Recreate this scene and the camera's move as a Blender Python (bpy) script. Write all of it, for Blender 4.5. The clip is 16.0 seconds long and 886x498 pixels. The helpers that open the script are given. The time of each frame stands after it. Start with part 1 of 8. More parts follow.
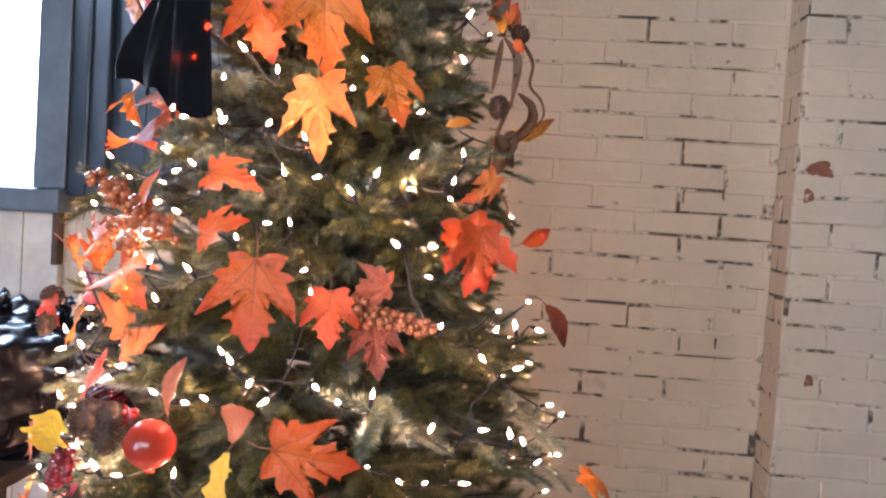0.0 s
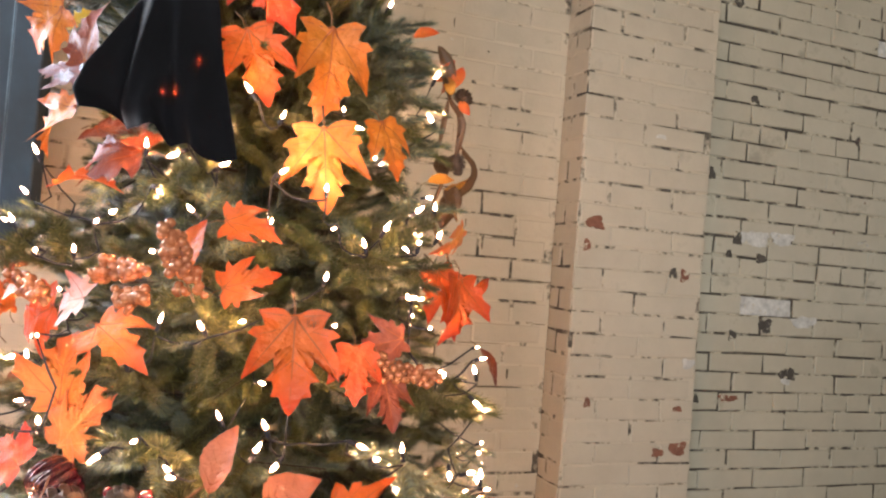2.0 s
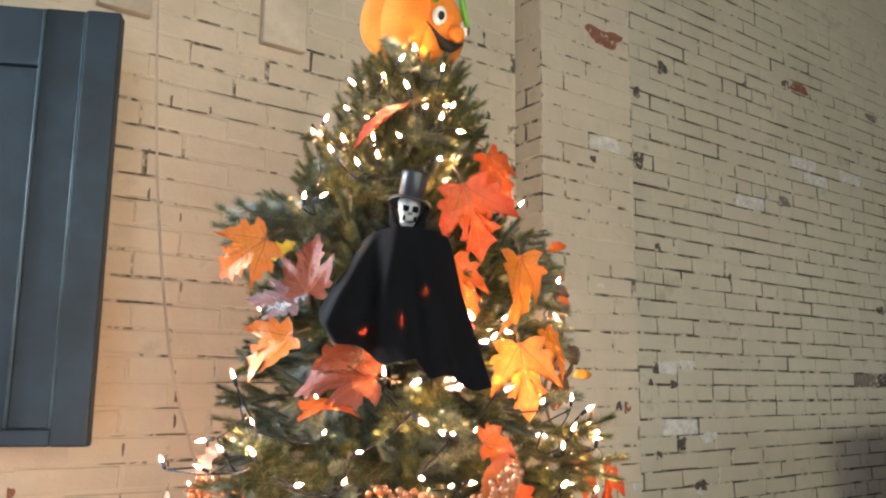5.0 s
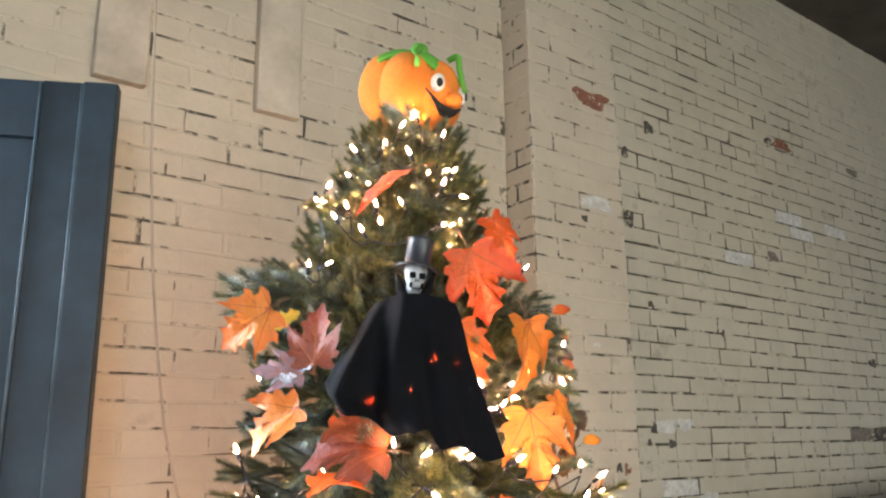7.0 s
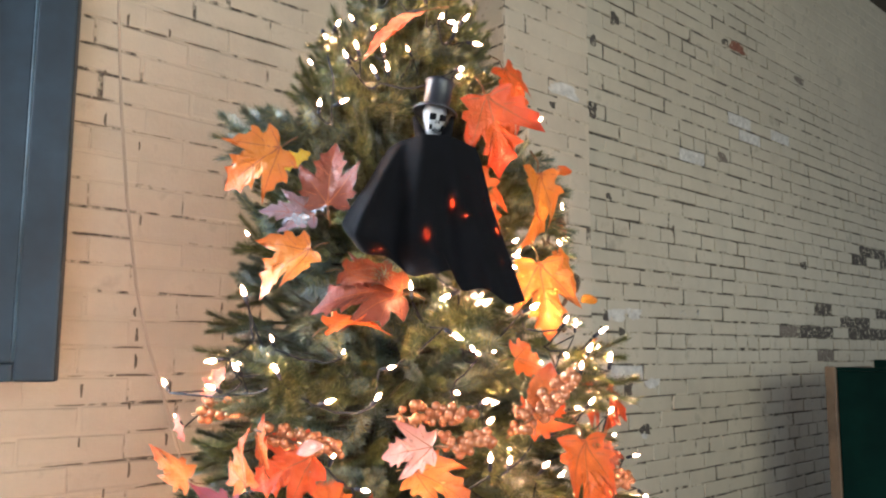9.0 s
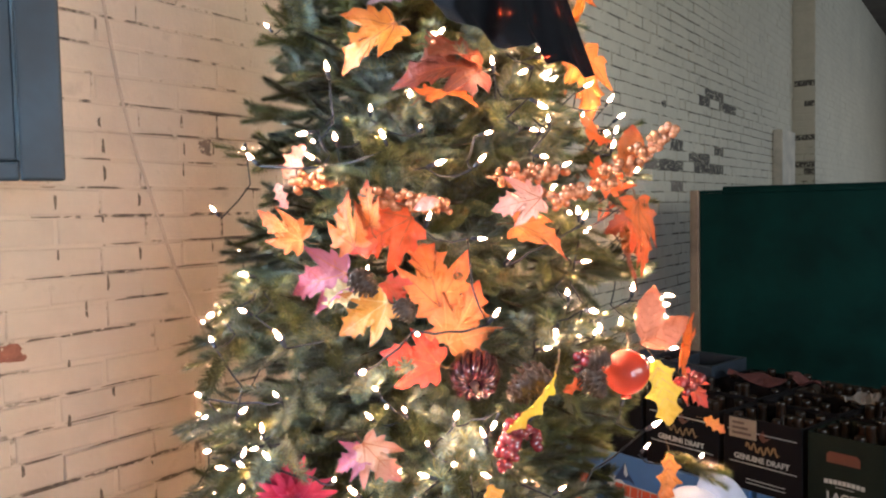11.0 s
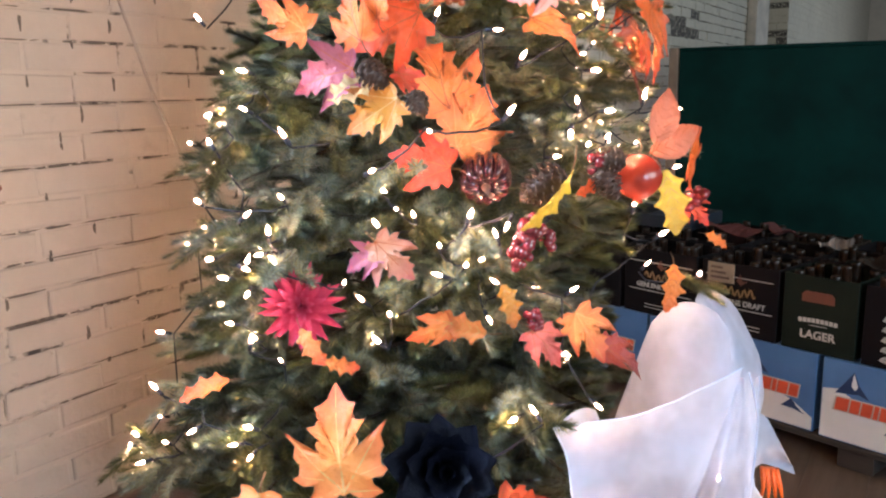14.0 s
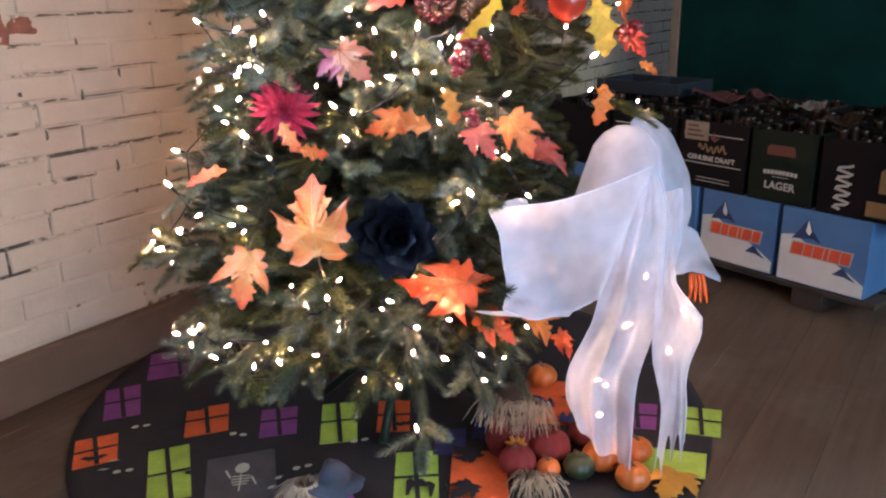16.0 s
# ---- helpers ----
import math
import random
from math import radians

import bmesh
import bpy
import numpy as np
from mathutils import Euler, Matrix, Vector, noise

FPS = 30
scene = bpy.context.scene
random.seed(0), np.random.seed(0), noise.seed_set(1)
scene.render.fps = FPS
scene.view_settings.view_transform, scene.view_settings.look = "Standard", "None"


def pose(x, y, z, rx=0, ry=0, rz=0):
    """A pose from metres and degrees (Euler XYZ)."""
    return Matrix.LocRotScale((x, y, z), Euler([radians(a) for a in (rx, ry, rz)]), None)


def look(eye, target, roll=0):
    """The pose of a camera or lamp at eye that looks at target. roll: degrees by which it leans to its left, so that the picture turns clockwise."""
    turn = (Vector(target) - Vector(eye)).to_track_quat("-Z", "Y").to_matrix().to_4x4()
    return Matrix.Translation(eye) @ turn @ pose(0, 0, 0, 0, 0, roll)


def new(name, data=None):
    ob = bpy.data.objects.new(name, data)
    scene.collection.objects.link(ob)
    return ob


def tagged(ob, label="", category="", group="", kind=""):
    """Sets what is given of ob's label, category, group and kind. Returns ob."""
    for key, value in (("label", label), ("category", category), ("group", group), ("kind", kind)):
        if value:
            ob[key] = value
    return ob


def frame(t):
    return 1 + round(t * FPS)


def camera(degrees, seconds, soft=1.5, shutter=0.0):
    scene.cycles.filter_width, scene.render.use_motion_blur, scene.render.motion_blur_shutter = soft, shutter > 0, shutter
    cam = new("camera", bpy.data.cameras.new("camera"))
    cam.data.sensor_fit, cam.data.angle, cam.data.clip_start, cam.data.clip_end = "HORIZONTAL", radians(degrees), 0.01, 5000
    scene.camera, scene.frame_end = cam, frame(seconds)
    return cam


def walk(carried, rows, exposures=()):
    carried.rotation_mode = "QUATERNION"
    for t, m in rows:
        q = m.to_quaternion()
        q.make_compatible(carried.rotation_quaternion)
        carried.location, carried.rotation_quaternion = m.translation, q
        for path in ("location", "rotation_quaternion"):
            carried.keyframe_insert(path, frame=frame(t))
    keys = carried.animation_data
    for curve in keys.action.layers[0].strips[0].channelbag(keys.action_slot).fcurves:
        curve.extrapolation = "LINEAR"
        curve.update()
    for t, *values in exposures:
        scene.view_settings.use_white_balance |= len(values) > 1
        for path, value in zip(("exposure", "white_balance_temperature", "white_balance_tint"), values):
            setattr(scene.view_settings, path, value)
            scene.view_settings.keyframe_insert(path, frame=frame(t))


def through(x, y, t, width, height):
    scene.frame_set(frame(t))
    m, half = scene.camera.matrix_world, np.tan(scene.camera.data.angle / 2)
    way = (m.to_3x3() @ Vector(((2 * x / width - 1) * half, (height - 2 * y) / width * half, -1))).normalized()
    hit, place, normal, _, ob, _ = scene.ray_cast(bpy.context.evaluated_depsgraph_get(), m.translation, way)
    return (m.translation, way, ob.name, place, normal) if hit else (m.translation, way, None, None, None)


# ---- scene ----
cam = camera(57.7, 16.0, soft=2.2)
PATH = [
    (0, (0.236, 0.145, 1.293), (0.062, 2.135, 1.208), 3.7),
    (0.5, (0.102, 0.158, 1.291), (0.158, 2.157, 1.278), 4.2),
    (1, (0.019, 0.071, 1.286), (0.182, 2.064, 1.319), 4.8),
    (1.5, (-0.093, 0.067, 1.279), (0.358, 2.015, 1.335), 5.5),
    (2, (-0.304, 0.174, 1.289), (0.414, 2.039, 1.343), 4.4),
    (2.5, (-0.448, 0.102, 1.271), (0.377, 1.922, 1.362), 3.6),
    (3, (-0.621, 0.127, 1.29), (0.395, 1.849, 1.354), 2.6),
    (3.5, (-0.819, 0.201, 1.328), (0.389, 1.792, 1.414), 1.4),
    (4, (-0.903, 0.154, 1.353), (0.206, 1.81, 1.521), 2.8),
    (4.5, (-0.927, 0.186, 1.376), (0.185, 1.834, 1.596), 2.6),
    (5, (-0.942, 0.328, 1.417), (0.23, 1.915, 1.743), 0.6),
    (5.2, (-0.959, 0.352, 1.435), (0.222, 1.922, 1.813), 0.4),
    (7.3, (-0.964, 0.357, 1.427), (0.227, 1.893, 1.895), -0.9),
    (7.5, (-0.963, 0.352, 1.421), (0.235, 1.892, 1.861), -1.0),
    (8, (-0.971, 0.384, 1.396), (0.252, 1.918, 1.786), -0.5),
    (8.5, (-0.988, 0.452, 1.365), (0.301, 1.947, 1.688), 0.0),
    (9, (-1.035, 0.484, 1.344), (0.316, 1.938, 1.59), 0.3),
    (9.5, (-1.147, 0.478, 1.299), (0.232, 1.917, 1.469), -0.3),
    (10, (-1.228, 0.526, 1.287), (0.209, 1.917, 1.328), -0.4),
    (10.2, (-1.269, 0.59, 1.272), (0.251, 1.889, 1.293), -0.3),
    (12.3, (-1.374, 0.77, 1.162), (0.307, 1.829, 0.927), -0.2),
    (12.5, (-1.364, 0.782, 1.159), (0.317, 1.833, 0.894), 0.0),
    (13, (-1.366, 0.79, 1.137), (0.316, 1.834, 0.851), -0.0),
    (13.5, (-1.365, 0.794, 1.112), (0.309, 1.834, 0.77), -0.3),
    (14, (-1.366, 0.79, 1.095), (0.298, 1.829, 0.703), -1.0),
    (14.5, (-1.382, 0.767, 1.076), (0.27, 1.807, 0.641), -1.4),
    (15, (-1.419, 0.726, 1.059), (0.227, 1.757, 0.581), -0.9),
    (15.5, (-1.48, 0.619, 0.998), (0.134, 1.677, 0.474), -0.6),
    (16, (-1.531, 0.533, 0.993), (0.034, 1.611, 0.37), -1.1),
]
walk(cam, [(t, look(eye, target, roll)) for t, eye, target, roll in PATH],
     exposures=[(0, -0.13, 5700, 20), (1, -0.04, 6000, 17), (2, 0.04, 6700, 16), (3.5, -0.04, 7000, 14), (5, 0.05, 6700, 9), (7.5, 0.08, 6400, 10), (10, 0.1, 6050, 10), (12.5, 0.21, 5750, 10), (14, 0.10, 5650, 11), (16, -0.16, 5400, 13)])

# ---- light ----
world = bpy.data.worlds.new("sky")
world.use_nodes = True
scene.world = world
sky = world.node_tree.nodes.new("ShaderNodeTexSky")
sky.sky_type, sky.sun_disc = "NISHITA", False
sky.sun_elevation, sky.sun_rotation = radians(38), radians(200)
world.node_tree.links.new(sky.outputs[0], world.node_tree.nodes["Background"].inputs[0])
world.node_tree.nodes["Background"].inputs[1].default_value = 0.10


def area_lamp(name, eye, target, sx, sy, power, colour):
    data = bpy.data.lights.new(name, "AREA")
    data.shape, data.size, data.size_y, data.energy, data.color = "RECTANGLE", sx, sy, power, colour
    ob = new(name, data)
    ob.matrix_world = look(eye, target)
    return ob


# daylight through the window beside the tree, and through the large doorway and window behind the camera
area_lamp("window_daylight", (-1.75, 2.62, 1.95), (-1.3, 0.0, 0.8), 1.05, 1.2, 185, (0.70, 0.85, 1.0))
area_lamp("long_window_daylight", (-0.1, -2.93, 2.2), (1.0, 2.4, 2.0), 3.0, 1.4, 106, (0.96, 0.97, 0.84))
area_lamp("far_window_daylight", (9.5, -2.93, 1.9), (9.5, 2.2, 1.6), 4.9, 1.5, 92, (0.80, 0.90, 1.0))
area_lamp("doorway_daylight", (-2.9, -2.93, 1.4), (-0.6, 2.0, 0.9), 1.2, 2.2, 114, (0.70, 0.84, 1.0))


BULB = 3300.0                      # glow of the small bulbs


# ---- materials ----
def material(name):
    m = bpy.data.materials.new(name)
    m.use_nodes = True
    return m, m.node_tree.nodes, m.node_tree.links, m.node_tree.nodes["Principled BSDF"]


def rgba(c):
    return (c[0], c[1], c[2], 1.0)


def tex_noise(nodes, links, scale, detail=4.0, coord="Object", rough=0.6):
    tc, n = nodes.new("ShaderNodeTexCoord"), nodes.new("ShaderNodeTexNoise")
    n.inputs["Scale"].default_value, n.inputs["Detail"].default_value, n.inputs["Roughness"].default_value = scale, detail, rough
    links.new(tc.outputs[coord], n.inputs["Vector"])
    return n


def world_noise(nodes, links, scale, detail=4.0, rough=0.6):
    g, n = nodes.new("ShaderNodeNewGeometry"), nodes.new("ShaderNodeTexNoise")
    n.inputs["Scale"].default_value, n.inputs["Detail"].default_value, n.inputs["Roughness"].default_value = scale, detail, rough
    links.new(g.outputs["Position"], n.inputs["Vector"])
    return n


def ramp(nodes, links, source, stops):
    r = nodes.new("ShaderNodeValToRGB")
    els = r.color_ramp.elements
    while len(els) < len(stops):
        els.new(0.5)
    for e, (p, c) in zip(els, stops):
        e.position, e.color = p, rgba(c) if hasattr(c, "__len__") else (c, c, c, 1)
    links.new(source, r.inputs[0])
    return r.outputs[0]


def mixed(nodes, links, factor, a, b, blend="MIX"):
    m = nodes.new("ShaderNodeMix")
    m.data_type, m.blend_type = "RGBA", blend
    for sock, v in ((m.inputs[0], factor), (m.inputs[6], a), (m.inputs[7], b)):
        if hasattr(v, "links") or hasattr(v, "is_output"):
            links.new(v, sock)
        elif hasattr(v, "__len__"):
            sock.default_value = rgba(v)
        else:
            sock.default_value = v
    return m.outputs[2]


def bumped(nodes, links, bsdf, height, strength, distance=0.002):
    b = nodes.new("ShaderNodeBump")
    b.inputs["Strength"].default_value, b.inputs["Distance"].default_value = strength, distance
    links.new(height, b.inputs["Height"])
    links.new(b.outputs[0], bsdf.inputs["Normal"])


def plain(name, colour, rough=0.6, metal=0.0, grain=40.0, vary=0.25, bump=0.2, coat=0.0, dist=0.0015):
    """A surface of one paint or stuff, with fine grain and slow stains."""
    m, n, l, b = material(name)
    fine, slow = tex_noise(n, l, grain), tex_noise(n, l, grain / 9, 3.0)
    dark = [c * (1 - vary) for c in colour]
    light = [min(1, c * (1 + vary * 0.5)) for c in colour]
    c1 = ramp(n, l, slow.outputs[0], [(0.3, dark), (0.7, light)])
    c2 = ramp(n, l, fine.outputs[0], [(0.3, 0.8), (0.7, 1.0)])
    l.new(mixed(n, l, 0.6, c1, c2, "MULTIPLY"), b.inputs["Base Color"])
    b.inputs["Roughness"].default_value, b.inputs["Metallic"].default_value = rough, metal
    b.inputs["Coat Weight"].default_value = coat
    bumped(n, l, b, fine.outputs[0], bump, dist)
    return m


def masonry(name, base, chips, grime):
    """Old paint on brick: blotched cream, with chips to bare brick and to whitewash, and dirt."""
    m, n, l, b = material(name)
    slow, mid, fine = world_noise(n, l, 1.3, 3), world_noise(n, l, 9, 5), world_noise(n, l, 70, 6)
    info = n.new("ShaderNodeObjectInfo")
    isle = n.new("ShaderNodeNewGeometry")
    c = ramp(n, l, slow.outputs[0], [(0.3, [v * 0.86 for v in base]), (0.7, base)])
    c = mixed(n, l, 0.38, c, ramp(n, l, mid.outputs[0], [(0.3, 0.72), (0.6, 1.0)]), "MULTIPLY")
    c = mixed(n, l, 0.12, c, ramp(n, l, isle.outputs["Random Per Island"], [(0, 0.6), (1, 1.0)]), "MULTIPLY")
    c = mixed(n, l, 0.10, c, ramp(n, l, info.outputs["Random"], [(0, 0.6), (1, 1.0)]), "MULTIPLY")
    # worn zones carry more chips
    patch, spots = world_noise(n, l, 0.9, 2), world_noise(n, l, 15, 6, 0.7)
    zone = ramp(n, l, patch.outputs[0], [(0.42, 0.0), (0.62, 1.0)])
    spot = n.new("ShaderNodeMath")
    spot.operation = "MULTIPLY_ADD"
    l.new(zone, spot.inputs[0])
    spot.inputs[1].default_value = chips
    l.new(spots.outputs[0], spot.inputs[2])
    bare = ramp(n, l, spot.outputs[0], [(0.735, 0.0), (0.755, 1.0)])
    tone = ramp(n, l, world_noise(n, l, 11, 3).outputs[0], [(0.40, (0.05, 0.042, 0.034)), (0.47, (0.17, 0.07, 0.045)), (0.52, (0.6, 0.58, 0.54)), (0.62, (0.07, 0.06, 0.05))])
    c = mixed(n, l, bare, c, tone)
    dirt = ramp(n, l, mid.outputs[0], [(0.60, 0.0), (0.72, grime)])
    c = mixed(n, l, dirt, c, (0.10, 0.085, 0.065))
    l.new(c, b.inputs["Base Color"])
    b.inputs["Roughness"].default_value = 0.55
    lumps = mixed(n, l, 0.45, world_noise(n, l, 22, 3).outputs[0], fine.outputs[0])
    bumped(n, l, b, lumps, 0.75, 0.005)
    return m


def joints(name, base, level, bare_above, short=4.2):
    """Joints painted over with the bricks, broken open here and there; sound paint higher up and further along."""
    m, n, l, b = material(name)
    slow, fine = world_noise(n, l, short, 4, 0.65), world_noise(n, l, 31, 3, 0.6)
    both = n.new("ShaderNodeMath")
    both.operation = "MULTIPLY_ADD"
    l.new(fine.outputs[0], both.inputs[0])
    both.inputs[1].default_value = 0.55
    l.new(slow.outputs[0], both.inputs[2])
    gap = ramp(n, l, both.outputs[0], [(level, 0.0), (level + 0.035, 0.45), (level + 0.11, 1.0)])
    if bare_above:
        place, split, lift = n.new("ShaderNodeNewGeometry"), n.new("ShaderNodeSeparateXYZ"), n.new("ShaderNodeMath")
        l.new(place.outputs["Position"], split.inputs[0])
        lift.operation = "MULTIPLY"
        l.new(slow.outputs[0], lift.inputs[0])
        lift.inputs[1].default_value = 0.8
        along, high = n.new("ShaderNodeMath"), n.new("ShaderNodeMath")
        along.operation = high.operation = "MULTIPLY_ADD"
        l.new(split.outputs[0], along.inputs[0])
        along.inputs[1].default_value = 0.3
        l.new(lift.outputs[0], along.inputs[2])
        l.new(split.outputs[2], high.inputs[0])
        high.inputs[1].default_value = 0.7
        l.new(along.outputs[0], high.inputs[2])
        scale = n.new("ShaderNodeMath")
        scale.operation = "MULTIPLY"
        l.new(high.outputs[0], scale.inputs[0])
        scale.inputs[1].default_value = 0.25
        sound = ramp(n, l, scale.outputs[0], [((bare_above + 0.40) / 4, 1.0), ((bare_above + 0.72) / 4, 0.10)])
        gap = mixed(n, l, 1.0, gap, sound, "MULTIPLY")
    c = mixed(n, l, gap, [v * 0.90 for v in base], (0.075, 0.062, 0.048))
    l.new(c, b.inputs["Base Color"])
    b.inputs["Roughness"].default_value = 0.85
    bumped(n, l, b, fine.outputs[0], 0.6, 0.004)
    return m


CREAM = (0.60, 0.52, 0.40)
WORN_CREAM = (0.57, 0.51, 0.39)
brick_paint = masonry("painted_brick", CREAM, 0.05, 0.25)
worn_paint = masonry("worn_painted_brick", WORN_CREAM, 0.10, 0.35)
mortar_mat = joints("painted_mortar", CREAM, 0.803, 0, 5.5)
pier_mortar = joints("pier_mortar", CREAM, 0.775, 0, 6.5)
worn_mortar = joints("worn_mortar", WORN_CREAM, 0.685, 3.15, 7.5)

m, n, l, b = material("worn_floor_boards")
tc, mp, wv = n.new("ShaderNodeTexCoord"), n.new("ShaderNodeMapping"), n.new("ShaderNodeTexNoise")
mp.inputs["Scale"].default_value = (3.0, 45.0, 10.0)
l.new(tc.outputs["Object"], mp.inputs[0])
l.new(mp.outputs[0], wv.inputs["Vector"])
wv.inputs["Scale"].default_value, wv.inputs["Detail"].default_value = 1.0, 5
info = n.new("ShaderNodeObjectInfo")
c = ramp(n, l, wv.outputs[0], [(0.3, (0.075, 0.048, 0.031)), (0.7, (0.115, 0.076, 0.050))])
c = mixed(n, l, 0.35, c, ramp(n, l, info.outputs["Random"], [(0, 0.75), (1, 1.0)]), "MULTIPLY")
c = mixed(n, l, ramp(n, l, world_noise(n, l, 3, 5).outputs[0], [(0.5, 0.0), (0.7, 0.55)]), c, (0.16, 0.13, 0.10))
l.new(c, b.inputs["Base Color"])
b.inputs["Roughness"].default_value = 0.62
bumped(n, l, b, wv.outputs[0], 0.4, 0.002)
floor_mat = m

shutter_mat = plain("blue_black_paint", (0.010, 0.023, 0.036), 0.55, grain=60, vary=0.5, bump=0.3)
pale_edge = plain("pale_blue_edge", (0.07, 0.11, 0.14), 0.5, grain=60, vary=0.6, bump=0.3)
frame_mat = plain("window_frame_paint", (0.10, 0.14, 0.18), 0.45, grain=50, vary=0.4)
white_wood = plain("white_painted_boards", (0.66, 0.63, 0.56), 0.5, grain=45, vary=0.25)
stub_mat = plain("cream_painted_wood", (0.55, 0.48, 0.38), 0.55, grain=50, vary=0.3)
rust_mat = plain("rusty_strap", (0.10, 0.06, 0.04), 0.7, grain=90, vary=0.5)
green_mat = plain("dark_green_paint", (0.0022, 0.0205, 0.0165), 0.75, grain=30, vary=0.45, bump=0.3)
green_mat.node_tree.nodes["Principled BSDF"].inputs["Specular IOR Level"].default_value = 0.08
tan_wood = plain("bare_pine_edge", (0.20, 0.14, 0.09), 0.6, grain=60, vary=0.4)
ceiling_mat = plain("dark_ceiling_boards", (0.09, 0.075, 0.06), 0.8, grain=20, vary=0.4)
plaster_mat = plain("grey_cream_plaster", (0.50, 0.45, 0.36), 0.8, grain=30, vary=0.3)
bag_mat = plain("black_plastic_film", (0.006, 0.006, 0.008), 0.2, grain=14, vary=0.3, bump=0.25, dist=0.006)
m, n, l, b = material("window_glass")
b.inputs["Base Color"].default_value, b.inputs["Roughness"].default_value = (1, 1, 1, 1), 0.02
b.inputs["Transmission Weight"].default_value = 1.0
glass_mat = m
m, n, l, b = material("bright_daylight")
b.inputs["Base Color"].default_value = (0, 0, 0, 1)
b.inputs["Emission Color"].default_value, b.inputs["Emission Strength"].default_value = (0.90, 0.95, 1.0, 1), 3.2
daylight_mat = m


# ---- building helpers ----
def mesh_of(name, bm, mats, smooth=False):
    me = bpy.data.meshes.new(name)
    bmesh.ops.recalc_face_normals(bm, faces=bm.faces)
    bm.to_mesh(me)
    bm.free()
    for mt in mats if isinstance(mats, (list, tuple)) else [mats]:
        me.materials.append(mt)
    if smooth:
        me.polygons.foreach_set("use_smooth", [True] * len(me.polygons))
    return me


def part(name, bm, mats, parent, label="", smooth=False, at=None):
    ob = new(name, mesh_of(name, bm, mats, smooth))
    ob.parent = parent
    if at is not None:
        ob.matrix_basis = at
    if label:
        ob["label"] = label
    return ob


def thing(name, label, category, group="", kind="", at=None):
    ob = new(name)
    ob.empty_display_size = 0.1
    if at is not None:
        ob.matrix_basis = at
    return tagged(ob, label, category, group, kind)


def block(bm, lo, hi, bevel=0.0, mat=0, segs=2):
    """An upright box from corner lo to corner hi, with its edges rounded."""
    vs = [bm.verts.new((x, y, z)) for x in (lo[0], hi[0]) for y in (lo[1], hi[1]) for z in (lo[2], hi[2])]
    fs = [bm.faces.new([vs[i] for i in q]) for q in ((0, 1, 3, 2), (4, 6, 7, 5), (0, 4, 5, 1), (2, 3, 7, 6), (0, 2, 6, 4), (1, 5, 7, 3))]
    for f in fs:
        f.material_index = mat
    if bevel:
        es = {e for f in fs for e in f.edges}
        bmesh.ops.bevel(bm, geom=list(es), offset=bevel, segments=segs, affect="EDGES", profile=0.6)
    return bm


def boxed(*args, **kw):
    return block(bmesh.new(), *args, **kw)


def tube(bm, pts, radii, sides=8, mat=0, cap=True):
    """A round rod along pts."""
    rings = []
    pts = [Vector(p) for p in pts]
    for i, p in enumerate(pts):
        d = (pts[min(i + 1, len(pts) - 1)] - pts[max(i - 1, 0)]).normalized()
        u = d.cross(Vector((0, 0, 1)) if abs(d.z) < 0.9 else Vector((1, 0, 0))).normalized()
        v = d.cross(u)
        r = radii[i] if hasattr(radii, "__len__") else radii
        rings.append([bm.verts.new(p + r * (math.cos(2 * math.pi * k / sides) * u + math.sin(2 * math.pi * k / sides) * v)) for k in range(sides)])
    for a, c in zip(rings, rings[1:]):
        for k in range(sides):
            f = bm.faces.new((a[k], a[(k + 1) % sides], c[(k + 1) % sides], c[k]))
            f.material_index, f.smooth = mat, True
    if cap:
        for r in (rings[0], rings[-1]):
            bm.faces.new(r).material_index = mat
    return bm


def lathe(bm, prof, sides=16, mat=0, at=None):
    """A turned body: prof is rows of (radius, height)."""
    rings = []
    at = at or Matrix()
    for r, z in prof:
        if r < 1e-6:
            rings.append([bm.verts.new(at @ Vector((0, 0, z)))])
        else:
            rings.append([bm.verts.new(at @ Vector((r * math.cos(2 * math.pi * k / sides), r * math.sin(2 * math.pi * k / sides), z))) for k in range(sides)])
    for a, c in zip(rings, rings[1:]):
        for k in range(sides):
            q = [a[k % len(a)], a[(k + 1) % len(a)], c[(k + 1) % len(c)], c[k % len(c)]]
            q = list(dict.fromkeys(q))
            if len(q) > 2:
                f = bm.faces.new(q)
                f.material_index, f.smooth = mat, True
    return bm


def facing(p, n, t):
    """A pose at p whose z points along n and whose y lies as near t as it can."""
    n = Vector(n).normalized()
    t = Vector(t)
    t = (t - n * t.dot(n)).normalized()
    r = t.cross(n)
    return Matrix(((r.x, t.x, n.x, p[0]), (r.y, t.y, n.y, p[1]), (r.z, t.z, n.z, p[2]), (0, 0, 0, 1)))


# ---- the room ----
FRONT, PILASTER, FAR = 2.45, 2.31, 2.41          # faces of the back wall, its pier and its far part
PIER_L, PIER_R, FAR_END, END_X, TOP = 0.95, 1.425, 7.33, 16.0, 3.80
RETURN = 2.20                                    # face of the wall beyond the far part
SHUT_L, SHUT_R, SHUT_B, SHUT_T = -1.072, -0.450, 1.277, 2.228
WIN_L, WIN_R, WIN_B, WIN_T = -2.3, -1.185, 1.295, 2.57

